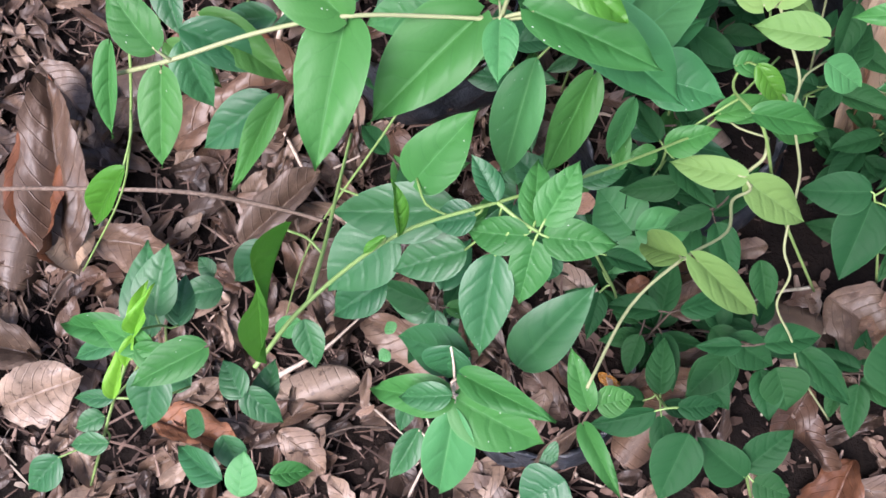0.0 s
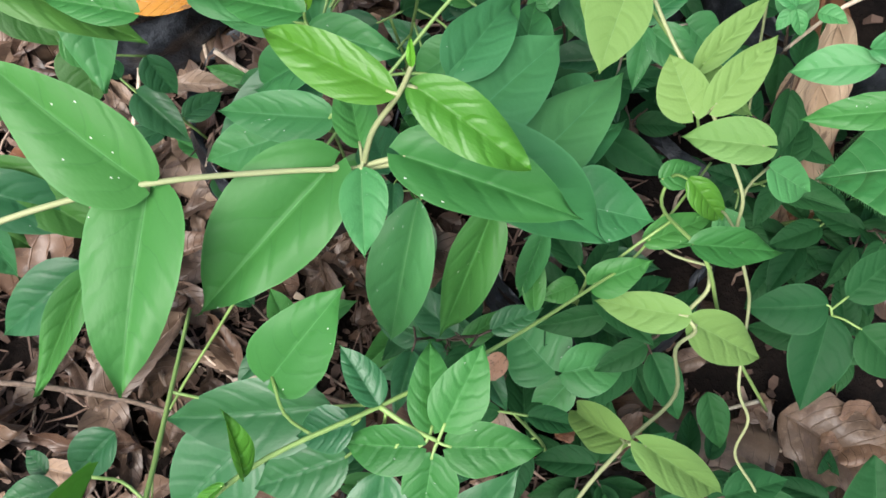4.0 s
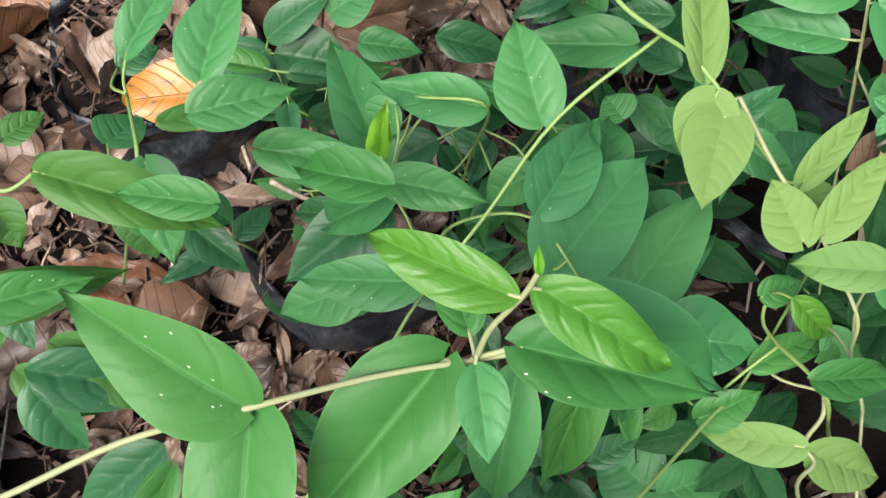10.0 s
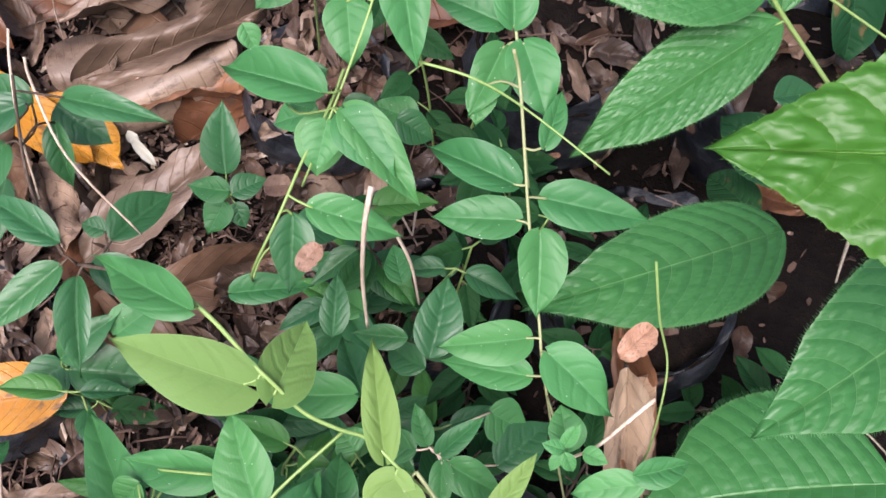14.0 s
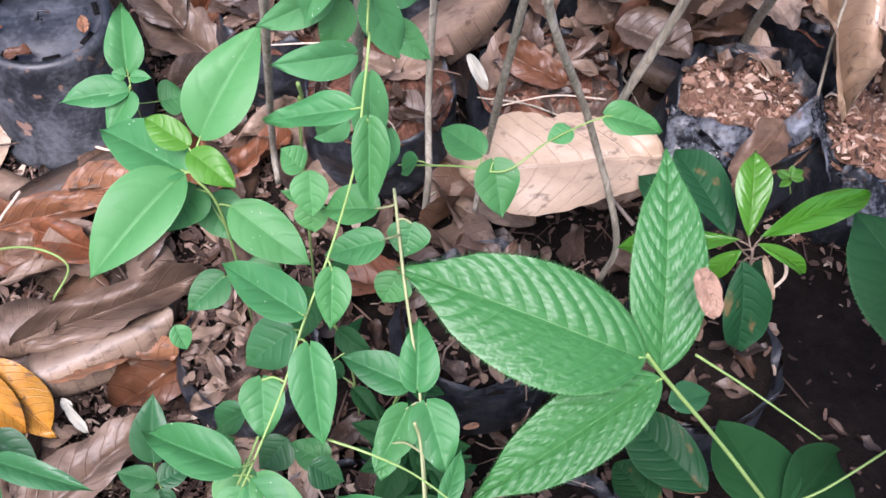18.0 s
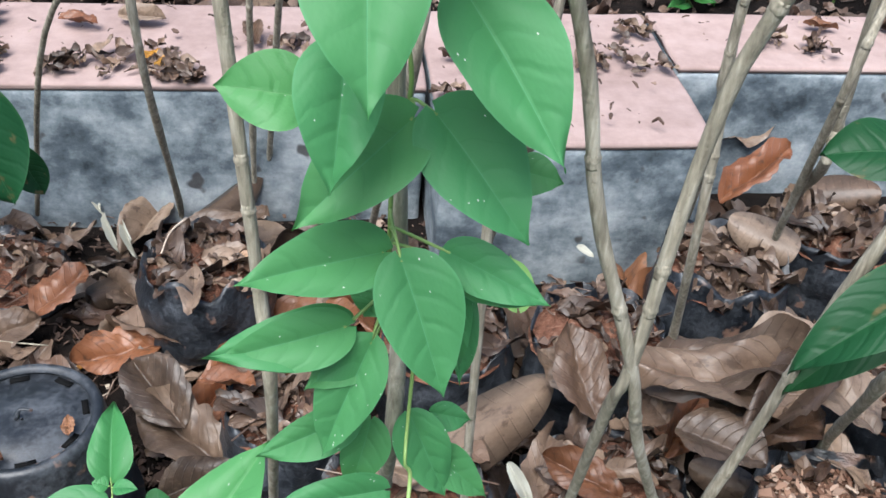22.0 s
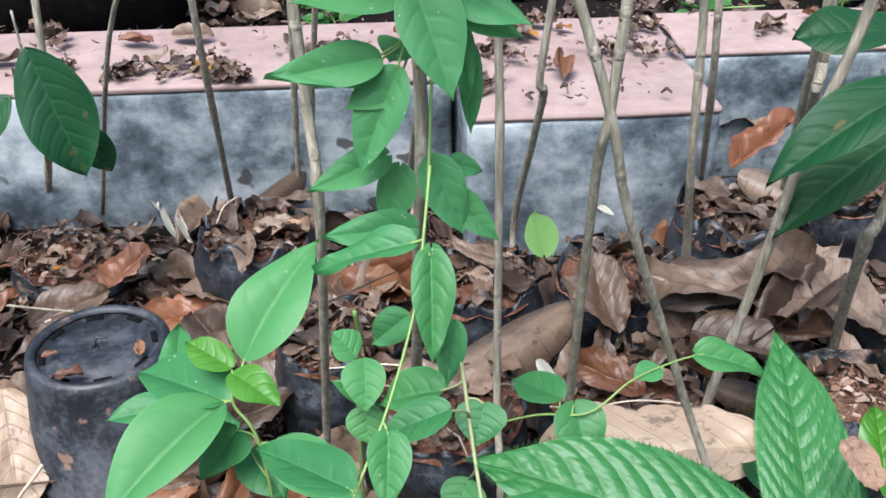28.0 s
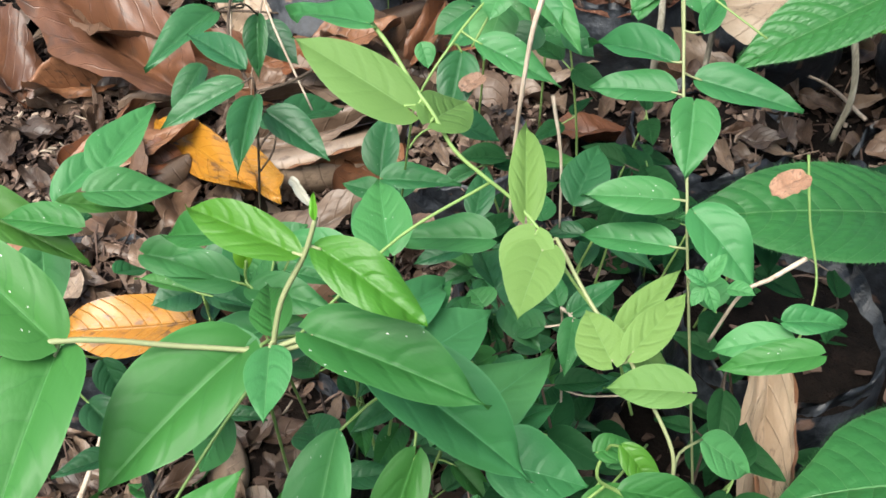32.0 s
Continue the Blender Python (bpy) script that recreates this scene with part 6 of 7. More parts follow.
v.leaf("light", (-0.121, 0.007, 0.160), (-0.122, 0.026, 0.170), 0.015)
v.end()
v = Vine("shrub_sprig", "low sprig of broad shade-darkened leaves on dry litter", "shrub", [(0.125, 0.070, 0.010), (0.105, 0.076, 0.080), (0.101, 0.080, 0.100)], 0.0009, 0.0007, GREEN_STEM, (0, -0.3, 1), "leafy sprigs")
# darkened copy again: the shade near the soil is in the colour
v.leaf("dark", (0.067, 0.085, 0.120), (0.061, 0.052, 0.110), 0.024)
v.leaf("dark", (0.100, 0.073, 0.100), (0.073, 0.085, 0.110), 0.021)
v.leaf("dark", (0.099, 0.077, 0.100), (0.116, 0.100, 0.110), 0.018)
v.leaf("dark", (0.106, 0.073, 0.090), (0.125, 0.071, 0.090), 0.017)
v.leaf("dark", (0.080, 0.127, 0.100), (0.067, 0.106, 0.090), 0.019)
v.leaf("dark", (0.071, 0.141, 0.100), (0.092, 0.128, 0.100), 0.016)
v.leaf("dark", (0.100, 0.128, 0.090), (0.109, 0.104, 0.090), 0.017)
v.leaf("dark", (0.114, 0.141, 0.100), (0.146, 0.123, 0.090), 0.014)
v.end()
v = Vine("climbing_vine", "slender green vine tip reaching over the black pot", "vine", [(-0.514, 0.728, 0.000), (-0.375, 0.591, 0.140), (-0.264, 0.473, 0.250), (-0.246, 0.482, 0.250), (-0.208, 0.515, 0.240), (-0.167, 0.538, 0.230), (-0.141, 0.550, 0.220), (-0.122, 0.545, 0.210), (-0.133, 0.535, 0.190)], 0.0008, 0.0006, GREEN_STEM, (0, -0.3, 1), "vines")
v.leaf("fresh", (-0.209, 0.517, 0.240), (-0.216, 0.537, 0.260), 0.009)
v.leaf("fresh", (-0.208, 0.514, 0.240), (-0.204, 0.491, 0.220), 0.008)
v.leaf("light", (-0.180, 0.547, 0.200), (-0.171, 0.539, 0.200), 0.006)
v.end()
v = Vine("sapling", "sapling with a half-dead leaf, its rim dried pale", "sapling", [(-0.326, 1.173, 0.020), (-0.223, 1.000, 0.284), (-0.165, 0.950, 0.379), (-0.144, 0.930, 0.409)], 0.0024, 0.002, BARK, (0, -0.75, 0.65), "saplings")
v.leaf("withered", (-0.143, 0.930, 0.409), (-0.230, 0.900, 0.427), 0.038)
v.leaf("tan", (-0.149, 0.922, 0.414), (-0.236, 0.885, 0.397), 0.015)
v.end()
v = Vine("sapling", "sapling with a bright young leaf close overhead", "sapling", [(-0.023, 0.620, 0.580), (-0.023, 0.620, 0.603), (-0.026, 0.620, 0.613), (-0.031, 0.620, 0.603)], 0.0012, 0.001, GREEN_STEM, (0, -0.75, 0.65), "saplings")
v.leaf("fresh", (-0.030, 0.620, 0.605), (-0.045, 0.620, 0.573), 0.031)
v.end()
v = Vine("shrub_sprig", "leafy sprig of blue-green leaves over a black bag", "shrub", [(-0.230, 0.259, 0.050), (-0.173, 0.250, 0.200), (-0.149, 0.242, 0.260), (-0.165, 0.272, 0.240)], 0.0008, 0.0006, GREEN_STEM, (0, -0.3, 1), "leafy sprigs")
v.leaf("cool", (-0.145, 0.240, 0.265), (-0.136, 0.214, 0.250), 0.019)
v.leaf("cool", (-0.168, 0.286, 0.240), (-0.153, 0.316, 0.250), 0.014)
v.leaf("deep", (-0.179, 0.291, 0.220), (-0.166, 0.301, 0.220), 0.012)
v.leaf("cool", (-0.186, 0.271, 0.200), (-0.179, 0.288, 0.190), 0.019)
v.leaf("deep", (-0.160, 0.267, 0.170), (-0.150, 0.260, 0.150), 0.014)
v.leaf("cool", (-0.155, 0.288, 0.200), (-0.149, 0.303, 0.190), 0.011)
v.end()
v = Vine("shrub_sprig", "sprig of dark green leaves beside a yellow leaf", "shrub", [(-0.164, 0.358, 0.020), (-0.155, 0.355, 0.090), (-0.155, 0.354, 0.120)], 0.0008, 0.0006, GREEN_STEM, (0, -0.3, 1), "leafy sprigs")
v.leaf("deep", (-0.152, 0.352, 0.125), (-0.113, 0.350, 0.120), 0.027)
v.leaf("deep", (-0.156, 0.357, 0.120), (-0.177, 0.339, 0.120), 0.024)
v.leaf("cool", (-0.109, 0.346, 0.150), (-0.083, 0.344, 0.150), 0.015)
v.leaf("deep", (-0.155, 0.356, 0.130), (-0.124, 0.373, 0.150), 0.018)
v.leaf("cool", (-0.126, 0.365, 0.140), (-0.104, 0.380, 0.150), 0.023)
v.leaf("deep", (-0.076, 0.340, 0.170), (-0.044, 0.339, 0.160), 0.017)
v.end()
v = Vine("climbing_vine", "vine shoot with dark green leaves between pale leaf pairs", "vine", [(0.129, 0.185, 0.050), (0.081, 0.195, 0.150), (0.056, 0.199, 0.220), (0.044, 0.223, 0.200), (0.049, 0.240, 0.200)], 0.0008, 0.0006, GREEN_STEM, (0, -0.3, 1), "vines")
v.leaf("vine", (0.050, 0.200, 0.230), (0.082, 0.206, 0.220), 0.013)
v.leaf("vine", (0.040, 0.209, 0.200), (0.063, 0.223, 0.200), 0.011)
v.leaf("vine", (0.043, 0.233, 0.200), (0.057, 0.240, 0.200), 0.011)
v.leaf("vine", (0.023, 0.191, 0.200), (0.041, 0.199, 0.210), 0.013)
v.leaf("vine", (0.006, 0.188, 0.170), (0.002, 0.212, 0.180), 0.009)
v.leaf("vine", (0.020, 0.199, 0.170), (0.008, 0.191, 0.170), 0.010)
v.leaf("fresh", (0.051, 0.230, 0.210), (0.066, 0.220, 0.200), 0.011)
v.end()
v = Vine("seedling", "tiny bright green seedling beside a torn black bag", "seedling", [(0.364, 0.702, 0.060), (0.358, 0.702, 0.075), (0.354, 0.701, 0.085)], 0.0006, 0.0005, GREEN_STEM, (0, -0.3, 1), "seedlings")
v.leaf("fresh", (0.353, 0.701, 0.085), (0.345, 0.706, 0.085), 0.008)
v.leaf("fresh", (0.355, 0.702, 0.085), (0.366, 0.708, 0.085), 0.008)
v.leaf("fresh", (0.355, 0.700, 0.085), (0.365, 0.699, 0.085), 0.007)
v.leaf("fresh", (0.356, 0.703, 0.080), (0.347, 0.695, 0.080), 0.007)
v.leaf("fresh", (0.355, 0.702, 0.085), (0.356, 0.708, 0.090), 0.006)
v.end()

# ---- leaf litter ----
rnd = random.Random(11)


def clear_of_bags(x, y):
    return all((x - b[0]) ** 2 + (y - b[1]) ** 2 > (b[3] * 0.9) ** 2 for b in BAGS) and (x + 0.207) ** 2 + (y - 0.825) ** 2 > 0.005


def bag_top(x, y):
    for bx, by, bz, r, high, soil in BAGS:
        if (x - bx) ** 2 + (y - by) ** 2 < (r * 0.9) ** 2:
            return bz + high * soil
    return None


def bare(x, y):
    """Corner under the hairy saplings; most litter is left out to imitate its shade."""
    return (x > 0.15 and 0.22 < y < 0.66) or (x > 0.05 and 0.20 < y < 0.45)


def scatter(count, x0, x1, y0, y1, kinds, low, high, lift=0.012):
    for _ in range(count):
        x, y = rnd.uniform(x0, x1), rnd.uniform(y0, y1)
        if bare(x, y) or (x + 0.207) ** 2 + (y - 0.825) ** 2 < 0.006:
            continue
        top = bag_top(x, y)
        size = rnd.uniform(low, high)
        if top is not None:
            size *= 0.6
        kind = rnd.choice(kinds)
        wide = size * (rnd.uniform(0.45, 0.7) if kind == "rolled" else rnd.uniform(0.38, 0.6))
        z = (top + 0.004) if top is not None else ground_height(x, y)
        head, tilt = rnd.uniform(0, 360), rnd.uniform(-14, 14)
        turn = rnd.uniform(130, 230) if kind == "rolled" else rnd.uniform(-35, 35)
        up = 0.006 + rnd.random() * lift
        if not dry(x, y):
            fallen(kind, (x, y, z), size, wide, head, tilt, turn, up)


scatter(42, -0.50, -0.04, 0.42, 0.80, ["brown", "brown", "rolled", "rust", "rolled"], 0.05, 0.12)
scatter(34, -0.50, -0.05, 0.0, 0.45, ["brown", "rolled", "brown", "rust"], 0.05, 0.10)
scatter(10, -0.05, 0.30, 0.0, 0.50, ["brown", "rolled", "rust"], 0.04, 0.08)
scatter(32, -0.50, 0.0, 0.80, 1.18, ["brown", "rolled", "brown", "rolled", "rust"], 0.05, 0.11)
scatter(36, 0.0, 0.55, 0.58, 1.10, ["brown", "brown", "rolled", "rust"], 0.05, 0.12, 0.02)
scatter(20, 0.25, 0.85, 0.95, 1.24, ["brown", "rolled", "rust", "brown"], 0.05, 0.12, 0.02)
scatter(18, -0.50, 0.05, 0.86, 1.17, ["yellow"], 0.010, 0.020, 0.02)
scatter(10, -0.9, 1.3, 1.50, 2.4, ["brown", "rolled", "tan", "rust"], 0.06, 0.12)
scatter(16, -0.45, 0.4, 0.0, 1.15, ["seed"], 0.010, 0.018, 0.03)
scatter(7, -0.45, 0.4, 0.0, 1.15, ["tan"], 0.018, 0.03, 0.03)


def litter(name, count, boxes, low, high, label, seed, material=None):
    """A carpet of broken dry leaves, far too many to tell apart."""
    r = random.Random(seed)
    verts, faces, uvs, at = [], [], [], 0
    packs = []
    for me in SHEETS["mixed"]:
        co = np.empty(len(me.vertices) * 3)
        me.vertices.foreach_get("co", co)
        fs = np.empty(len(me.polygons) * 4, dtype=int)
        me.polygons.foreach_get("vertices", fs)
        lay = np.empty(len(me.loops) * 2)
        me.uv_layers[0].data.foreach_get("uv", lay)
        packs.append((co.reshape(-1, 3), fs.reshape(-1, 4), lay.reshape(-1, 2)))
    for _ in range(count):
        x0, x1, y0, y1, *flat = boxes[r.randrange(len(boxes))]
        x, y = r.uniform(x0, x1), r.uniform(y0, y1)
        if (bare(x, y) and r.random() < 0.85) or (x + 0.207) ** 2 + (y - 0.825) ** 2 < 0.0055:
            continue
        top = bag_top(x, y)
        z = (top if top is not None else ground_height(x, y)) + r.uniform(0.001, 0.012)
        if flat:
            z = flat[0] + r.uniform(0.001, 0.009)
        size, head = r.uniform(low, high), r.uniform(0, 6.3)
        d = Vector((math.cos(head), math.sin(head), r.uniform(-0.15, 0.15))).normalized()
        c = Vector((x, y, z))
        m = np.array(leaf_pose(c - d * size / 2, c + d * size / 2, size * r.uniform(0.2, 0.6), (r.uniform(-0.25, 0.25), r.uniform(-0.25, 0.25), 1), r.uniform(-20, 20)))
        co, fs, lay = packs[r.randrange(len(packs))]
        if dry(x, y):
            continue
        verts.append(co @ m[:3, :3].T + m[:3, 3])
        faces.append(fs + at)
        uvs.append(lay)
        at += len(co)
    me = bpy.data.meshes.new(name)
    me.from_pydata(np.concatenate(verts).tolist(), [], np.concatenate(faces).tolist())
    me.uv_layers.new(name="leaf").data.foreach_set("uv", np.concatenate(uvs).ravel())
    me.polygons.foreach_set("use_smooth", [True] * len(me.polygons))
    me.materials.append(material or DEAD["mixed"])
    tagged(new(name, me), label, "leaf litter", kind="stuff")


litter("leaf_litter_near", 1900, [(-0.55, 0.40, -0.12, 0.55), (-0.55, 0.02, -0.12, 0.45)], 0.012, 0.042, "carpet of small broken brown leaves on dark soil", 3)
litter("leaf_litter_middle", 1500, [(-0.60, 0.60, 0.50, 1.18), (0.3, 0.9, 0.9, 1.25)], 0.015, 0.06, "brown broken leaf litter between the grow bags", 4)
litter("leaf_litter_far", 4200, [(-1.3, 1.9, 1.44, 3.6), (-1.3, 1.9, 1.44, 3.6), (-1.3, 1.9, 1.44, 3.6), (-3.6, 3.8, 1.44, 6.5)], 0.02, 0.075, "brown leaf litter on the soil behind the wall", 5, DEAD["faded"])

litter("bag_top_litter", 700, [(b[0] - b[3] * 0.8, b[0] + b[3] * 0.8, b[1] - b[3] * 0.8, b[1] + b[3] * 0.8) for b in BAGS if b[1] > 0.55], 0.012, 0.035, "broken brown leaves lying on the soil of the grow bags", 9)
litter("leaf_litter_around", 1500, [(-2.6, -0.5, -1.5, 1.16), (0.55, 2.8, -1.5, 1.2), (-0.6, 0.6, -1.6, -0.05)], 0.03, 0.08, "brown leaf litter on the soil round the vines", 8)


def twig(points, r0, r1, label="thin dry brown twig lying on the litter", material=None):
    bm = bmesh.new()
    tube(bm, smooth_line(points, 6), r0, r1, 6, 0.2)
    ob = part("twig", bm, material or TWIG, None)
    return tagged(ob, label, "twig", "fallen twigs")


for _ in range(46):
    x, y, a, size = rnd.uniform(-0.42, 0.3), rnd.uniform(0.0, 1.1), rnd.uniform(0, 6.3), rnd.uniform(0.03, 0.12)
    top = bag_top(x, y)
    z = (top if top is not None else ground_height(x, y)) + rnd.uniform(0.006, 0.025)
    dx, dy = math.cos(a) * size / 2, math.sin(a) * size / 2
    twig([(x - dx, y - dy, z), (x + dy * 0.12, y - dx * 0.12, z + 0.004), (x + dx, y + dy, z + rnd.uniform(-0.006, 0.006))], rnd.uniform(0.0008, 0.0022), 0.0006, material=rnd.choice([TWIG, DARK_BARK, BARK]))


# ---- undergrowth: sprigs of small leaves, many shade-darkened, that fill the ground between the vines ----
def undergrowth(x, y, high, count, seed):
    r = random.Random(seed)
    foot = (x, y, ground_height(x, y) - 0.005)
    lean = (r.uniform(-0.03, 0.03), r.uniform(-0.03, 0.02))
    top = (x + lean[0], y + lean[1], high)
    v = Vine("undergrowth_sprig", "low sprig of small green leaves, partly shade-darkened, under the vines", "shrub", [foot, (x + lean[0] * 0.3, y + lean[1] * 0.3, high * 0.5), top], 0.0009, 0.0006, r.choice([GREEN_STEM, DARK_BARK]), (0, -0.2, 1), "undergrowth")
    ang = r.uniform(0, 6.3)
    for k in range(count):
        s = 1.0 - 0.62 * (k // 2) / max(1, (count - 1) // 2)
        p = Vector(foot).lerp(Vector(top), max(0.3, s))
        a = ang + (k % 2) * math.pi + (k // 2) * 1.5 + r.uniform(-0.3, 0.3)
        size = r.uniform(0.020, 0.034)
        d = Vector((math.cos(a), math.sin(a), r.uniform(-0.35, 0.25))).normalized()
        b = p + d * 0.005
        # right of x 0.03 every leaf gets the copy with shade painted in
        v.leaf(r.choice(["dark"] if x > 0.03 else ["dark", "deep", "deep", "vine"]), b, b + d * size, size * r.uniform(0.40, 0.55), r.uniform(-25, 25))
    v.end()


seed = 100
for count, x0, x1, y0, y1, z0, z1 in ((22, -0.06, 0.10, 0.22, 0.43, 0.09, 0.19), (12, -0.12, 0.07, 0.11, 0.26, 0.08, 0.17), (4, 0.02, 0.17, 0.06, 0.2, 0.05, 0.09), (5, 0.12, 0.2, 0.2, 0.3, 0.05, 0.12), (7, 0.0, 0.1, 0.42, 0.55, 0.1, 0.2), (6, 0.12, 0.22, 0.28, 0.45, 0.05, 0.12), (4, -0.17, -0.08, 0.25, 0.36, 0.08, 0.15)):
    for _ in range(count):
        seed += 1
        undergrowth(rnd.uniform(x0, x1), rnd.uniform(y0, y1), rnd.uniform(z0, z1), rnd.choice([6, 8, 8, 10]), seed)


# fine debris: bark chips, leaf crumbs and bits of twig
def debris(name, count, boxes, label, fibre=False, material=None):
    r = random.Random(len(name) * 13)
    verts, faces = [], []
    for _ in range(count):
        x0, x1, y0, y1, z = boxes[r.randrange(len(boxes))]
        x, y = r.uniform(x0, x1), r.uniform(y0, y1)
        if bare(x, y) and r.random() < 0.8:
            continue
        top = bag_top(x, y)
        zz = (top if top is not None else ground_height(x, y)) if z is None else z
        size = r.uniform(0.002, 0.010) * (1.6 if r.random() < 0.06 else 1)
        m = Matrix.Translation((x, y, zz + r.uniform(0.001, 0.006))) @ Euler((r.uniform(-0.6, 0.6), r.uniform(-0.6, 0.6), r.uniform(0, 6.3))).to_matrix().to_4x4()
        wide, thick = size * r.uniform(0.12, 0.7), size * r.uniform(0.04, 0.16)
        if fibre:
            size *= 4.0
            wide, thick = r.uniform(0.0006, 0.0016), r.uniform(0.0005, 0.0012)
        k = len(verts)
        bow = size * r.uniform(-0.2, 0.3)
        for a, b, c in ((-1, -0.6, 0), (0, -1, bow), (1, -0.5, 0), (1, 0.6, 0), (0, 1, bow), (-1, 0.5, 0)):
            verts.append(m @ Vector((a * size / 2, b * wide / 2, c)))
            verts.append(m @ Vector((a * size / 2, b * wide / 2, c + thick)))
        for i in range(6):
            j = (i + 1) % 6
            faces.append((k + 2 * i, k + 2 * j, k + 2 * j + 1, k + 2 * i + 1))
        faces.append((k + 1, k + 3, k + 9, k + 11))
        faces.append((k + 3, k + 5, k + 7, k + 9))
    me = bpy.data.meshes.new(name)
    me.from_pydata(verts, [], faces)
    me.materials.append(material or CRUMB)
    tagged(new(name, me), label, "debris", kind="stuff")


n = Nodes("litter_crumbs")
isle = n.t.nodes.new("ShaderNodeNewGeometry").outputs["Random Per Island"]
CRUMB = n.done(n.mix(n.m("MULTIPLY", n.noise(300.0, 3.0), 0.5), n.ramp(isle, (0.0, (0.022, 0.014, 0.011)), (0.5, (0.075, 0.046, 0.034)), (0.78, (0.15, 0.095, 0.070)), (0.92, (0.28, 0.195, 0.150)), (1.0, (0.46, 0.38, 0.29))), rgb(0.05, 0.03, 0.02)), 0.8, 0.3)
n = Nodes("pale_soil_crumbs")
isle = n.t.nodes.new("ShaderNodeNewGeometry").outputs["Random Per Island"]
PALE_CRUMB = n.done(n.mix(n.m("MULTIPLY", n.noise(400.0, 3.0), 0.4), n.ramp(isle, (0.0, (0.06, 0.028, 0.018)), (0.5, (0.20, 0.105, 0.068)), (0.8, (0.38, 0.25, 0.18)), (1.0, (0.62, 0.50, 0.40))), rgb(0.20, 0.11, 0.07)), 0.85, 0.25)
debris("dry_soil_crumbs", 1500, [(0.285, 0.375, 0.720, 0.810, None), (0.390, 0.474, 0.700, 0.785, None)], "pale dry soil crumbs and chips in the torn bags", material=PALE_CRUMB)
debris("leaf_crumbs", 30000, [(-0.55, 0.45, -0.1, 0.5, None), (-0.55, 0.8, 0.45, 1.22, None), (-0.45, 0.0, 0.4, 0.9, None)], "brown leaf crumbs, bark chips and bits of twig on the soil")
debris("dry_fibres", 5200, [(-0.55, 0.05, -0.1, 0.5, None), (-0.55, 0.10, 0.0, 0.5, None), (-0.55, 0.6, 0.45, 1.20, None)], "fine dry twigs and leaf stalks strewn over the litter", True)
debris("litter_crumbs_far", 9000, [(-1.2, 1.6, 1.42, 3.2, None)], "scattered brown leaf crumbs behind the wall")
debris("coping_litter", 260, [(-0.5, 0.04, 1.24, 1.36, 0.163), (0.07, 0.30, 1.14, 1.38, 0.163), (0.3, 0.8, 1.31, 1.42, 0.163)], "curled brown leaf scraps on the pink wall top")

# heaps of curled dark scraps swept together on the wall top
heap = random.Random(21)
spots = []
for x0, x1, y0, y1, count in ((-0.48, 0.02, 1.20, 1.37, 13), (0.08, 0.29, 1.17, 1.38, 9), (0.36, 0.75, 1.33, 1.42, 7)):
    for _ in range(count):
        x, y, s = heap.uniform(x0, x1), heap.uniform(y0, y1), heap.uniform(0.008, 0.026)
        spots.append((x - s, x + s, y - s * 0.7, y + s * 0.7, 0.160))
litter("wall_top_litter", 330, spots, 0.008, 0.030, "heaps of curled dark brown leaf scraps on the pink wall top", 6)
for x, y, kind, size in ((-0.30, 1.31, "rust", 0.045), (-0.24, 1.33, "brown", 0.05), (-0.43, 1.25, "brown", 0.05), (0.01, 1.33, "rust", 0.04), (0.17, 1.22, "rust", 0.045), (0.22, 1.28, "brown", 0.04), (0.11, 1.30, "brown", 0.05), (0.50, 1.39, "rust", 0.04), (0.44, 1.37, "brown", 0.035), (-0.12, 1.30, "brown", 0.045)):
    fallen(kind, (x, y, 0.160), size, size * 0.5, heap.uniform(0, 360), 0, heap.uniform(-30, 30), 0.005, "curled dry leaf lying on the pink wall top")
for x, y in ((-0.20, 1.235), (-0.215, 1.25), (0.15, 1.34), (0.19, 1.36)):
    fallen("yellow", (x, y, 0.160), 0.022, 0.012, heap.uniform(0, 360), 0, 0, 0.003, "small yellow leaflet on the pink wall top")

# ---- larger fallen leaves that lie where they can be told apart ----

def lying(kind, base, tip, width, label=""):
    counter[kind] = counter.get(kind, -1) + 1
    ob = new("fallen_leaf", SHEETS[kind][counter[kind] % len(SHEETS[kind])])
    ob.matrix_basis = leaf_pose(base, tip, width, (0, -0.25, 1), random.Random(counter[kind]).uniform(-14, 14) + (180 if kind == "rolled" else 0))
    words = {"brown": "large dry brown leaf lying on the litter", "rust": "rust-brown dry leaf lying on the litter", "tan": "large tan dry leaf on the litter", "yellow": "yellow-orange fallen leaf with brown spots", "rolled": "long brown dry leaf rolled into a tube", "seed": "small tan scrap of dry leaf caught on a green leaf"}
    return tagged(ob, label or words[kind], "fallen leaf", "large fallen leaves")


lying("rolled", (-0.240, 0.711, 0.020), (-0.169, 0.758, 0.020), 0.042)
lying("rust", (-0.244, 0.688, 0.020), (-0.160, 0.712, 0.025), 0.030)
lying("brown", (-0.239, 0.661, 0.020), (-0.189, 0.681, 0.020), 0.030)
lying("brown", (-0.234, 0.637, 0.020), (-0.133, 0.674, 0.020), 0.038)
lying("rolled", (-0.231, 0.593, 0.030), (-0.185, 0.609, 0.030), 0.044)
lying("rolled", (-0.202, 0.560, 0.030), (-0.101, 0.606, 0.035), 0.046)
lying("brown", (-0.190, 0.454, 0.020), (-0.107, 0.527, 0.020), 0.045)
lying("yellow", (-0.233, 0.567, 0.030), (-0.168, 0.517, 0.030), 0.038)
lying("brown", (-0.427, 0.738, 0.030), (-0.296, 0.668, 0.020), 0.078)
lying("tan", (-0.292, 0.816, 0.070), (-0.265, 0.743, 0.010), 0.054)
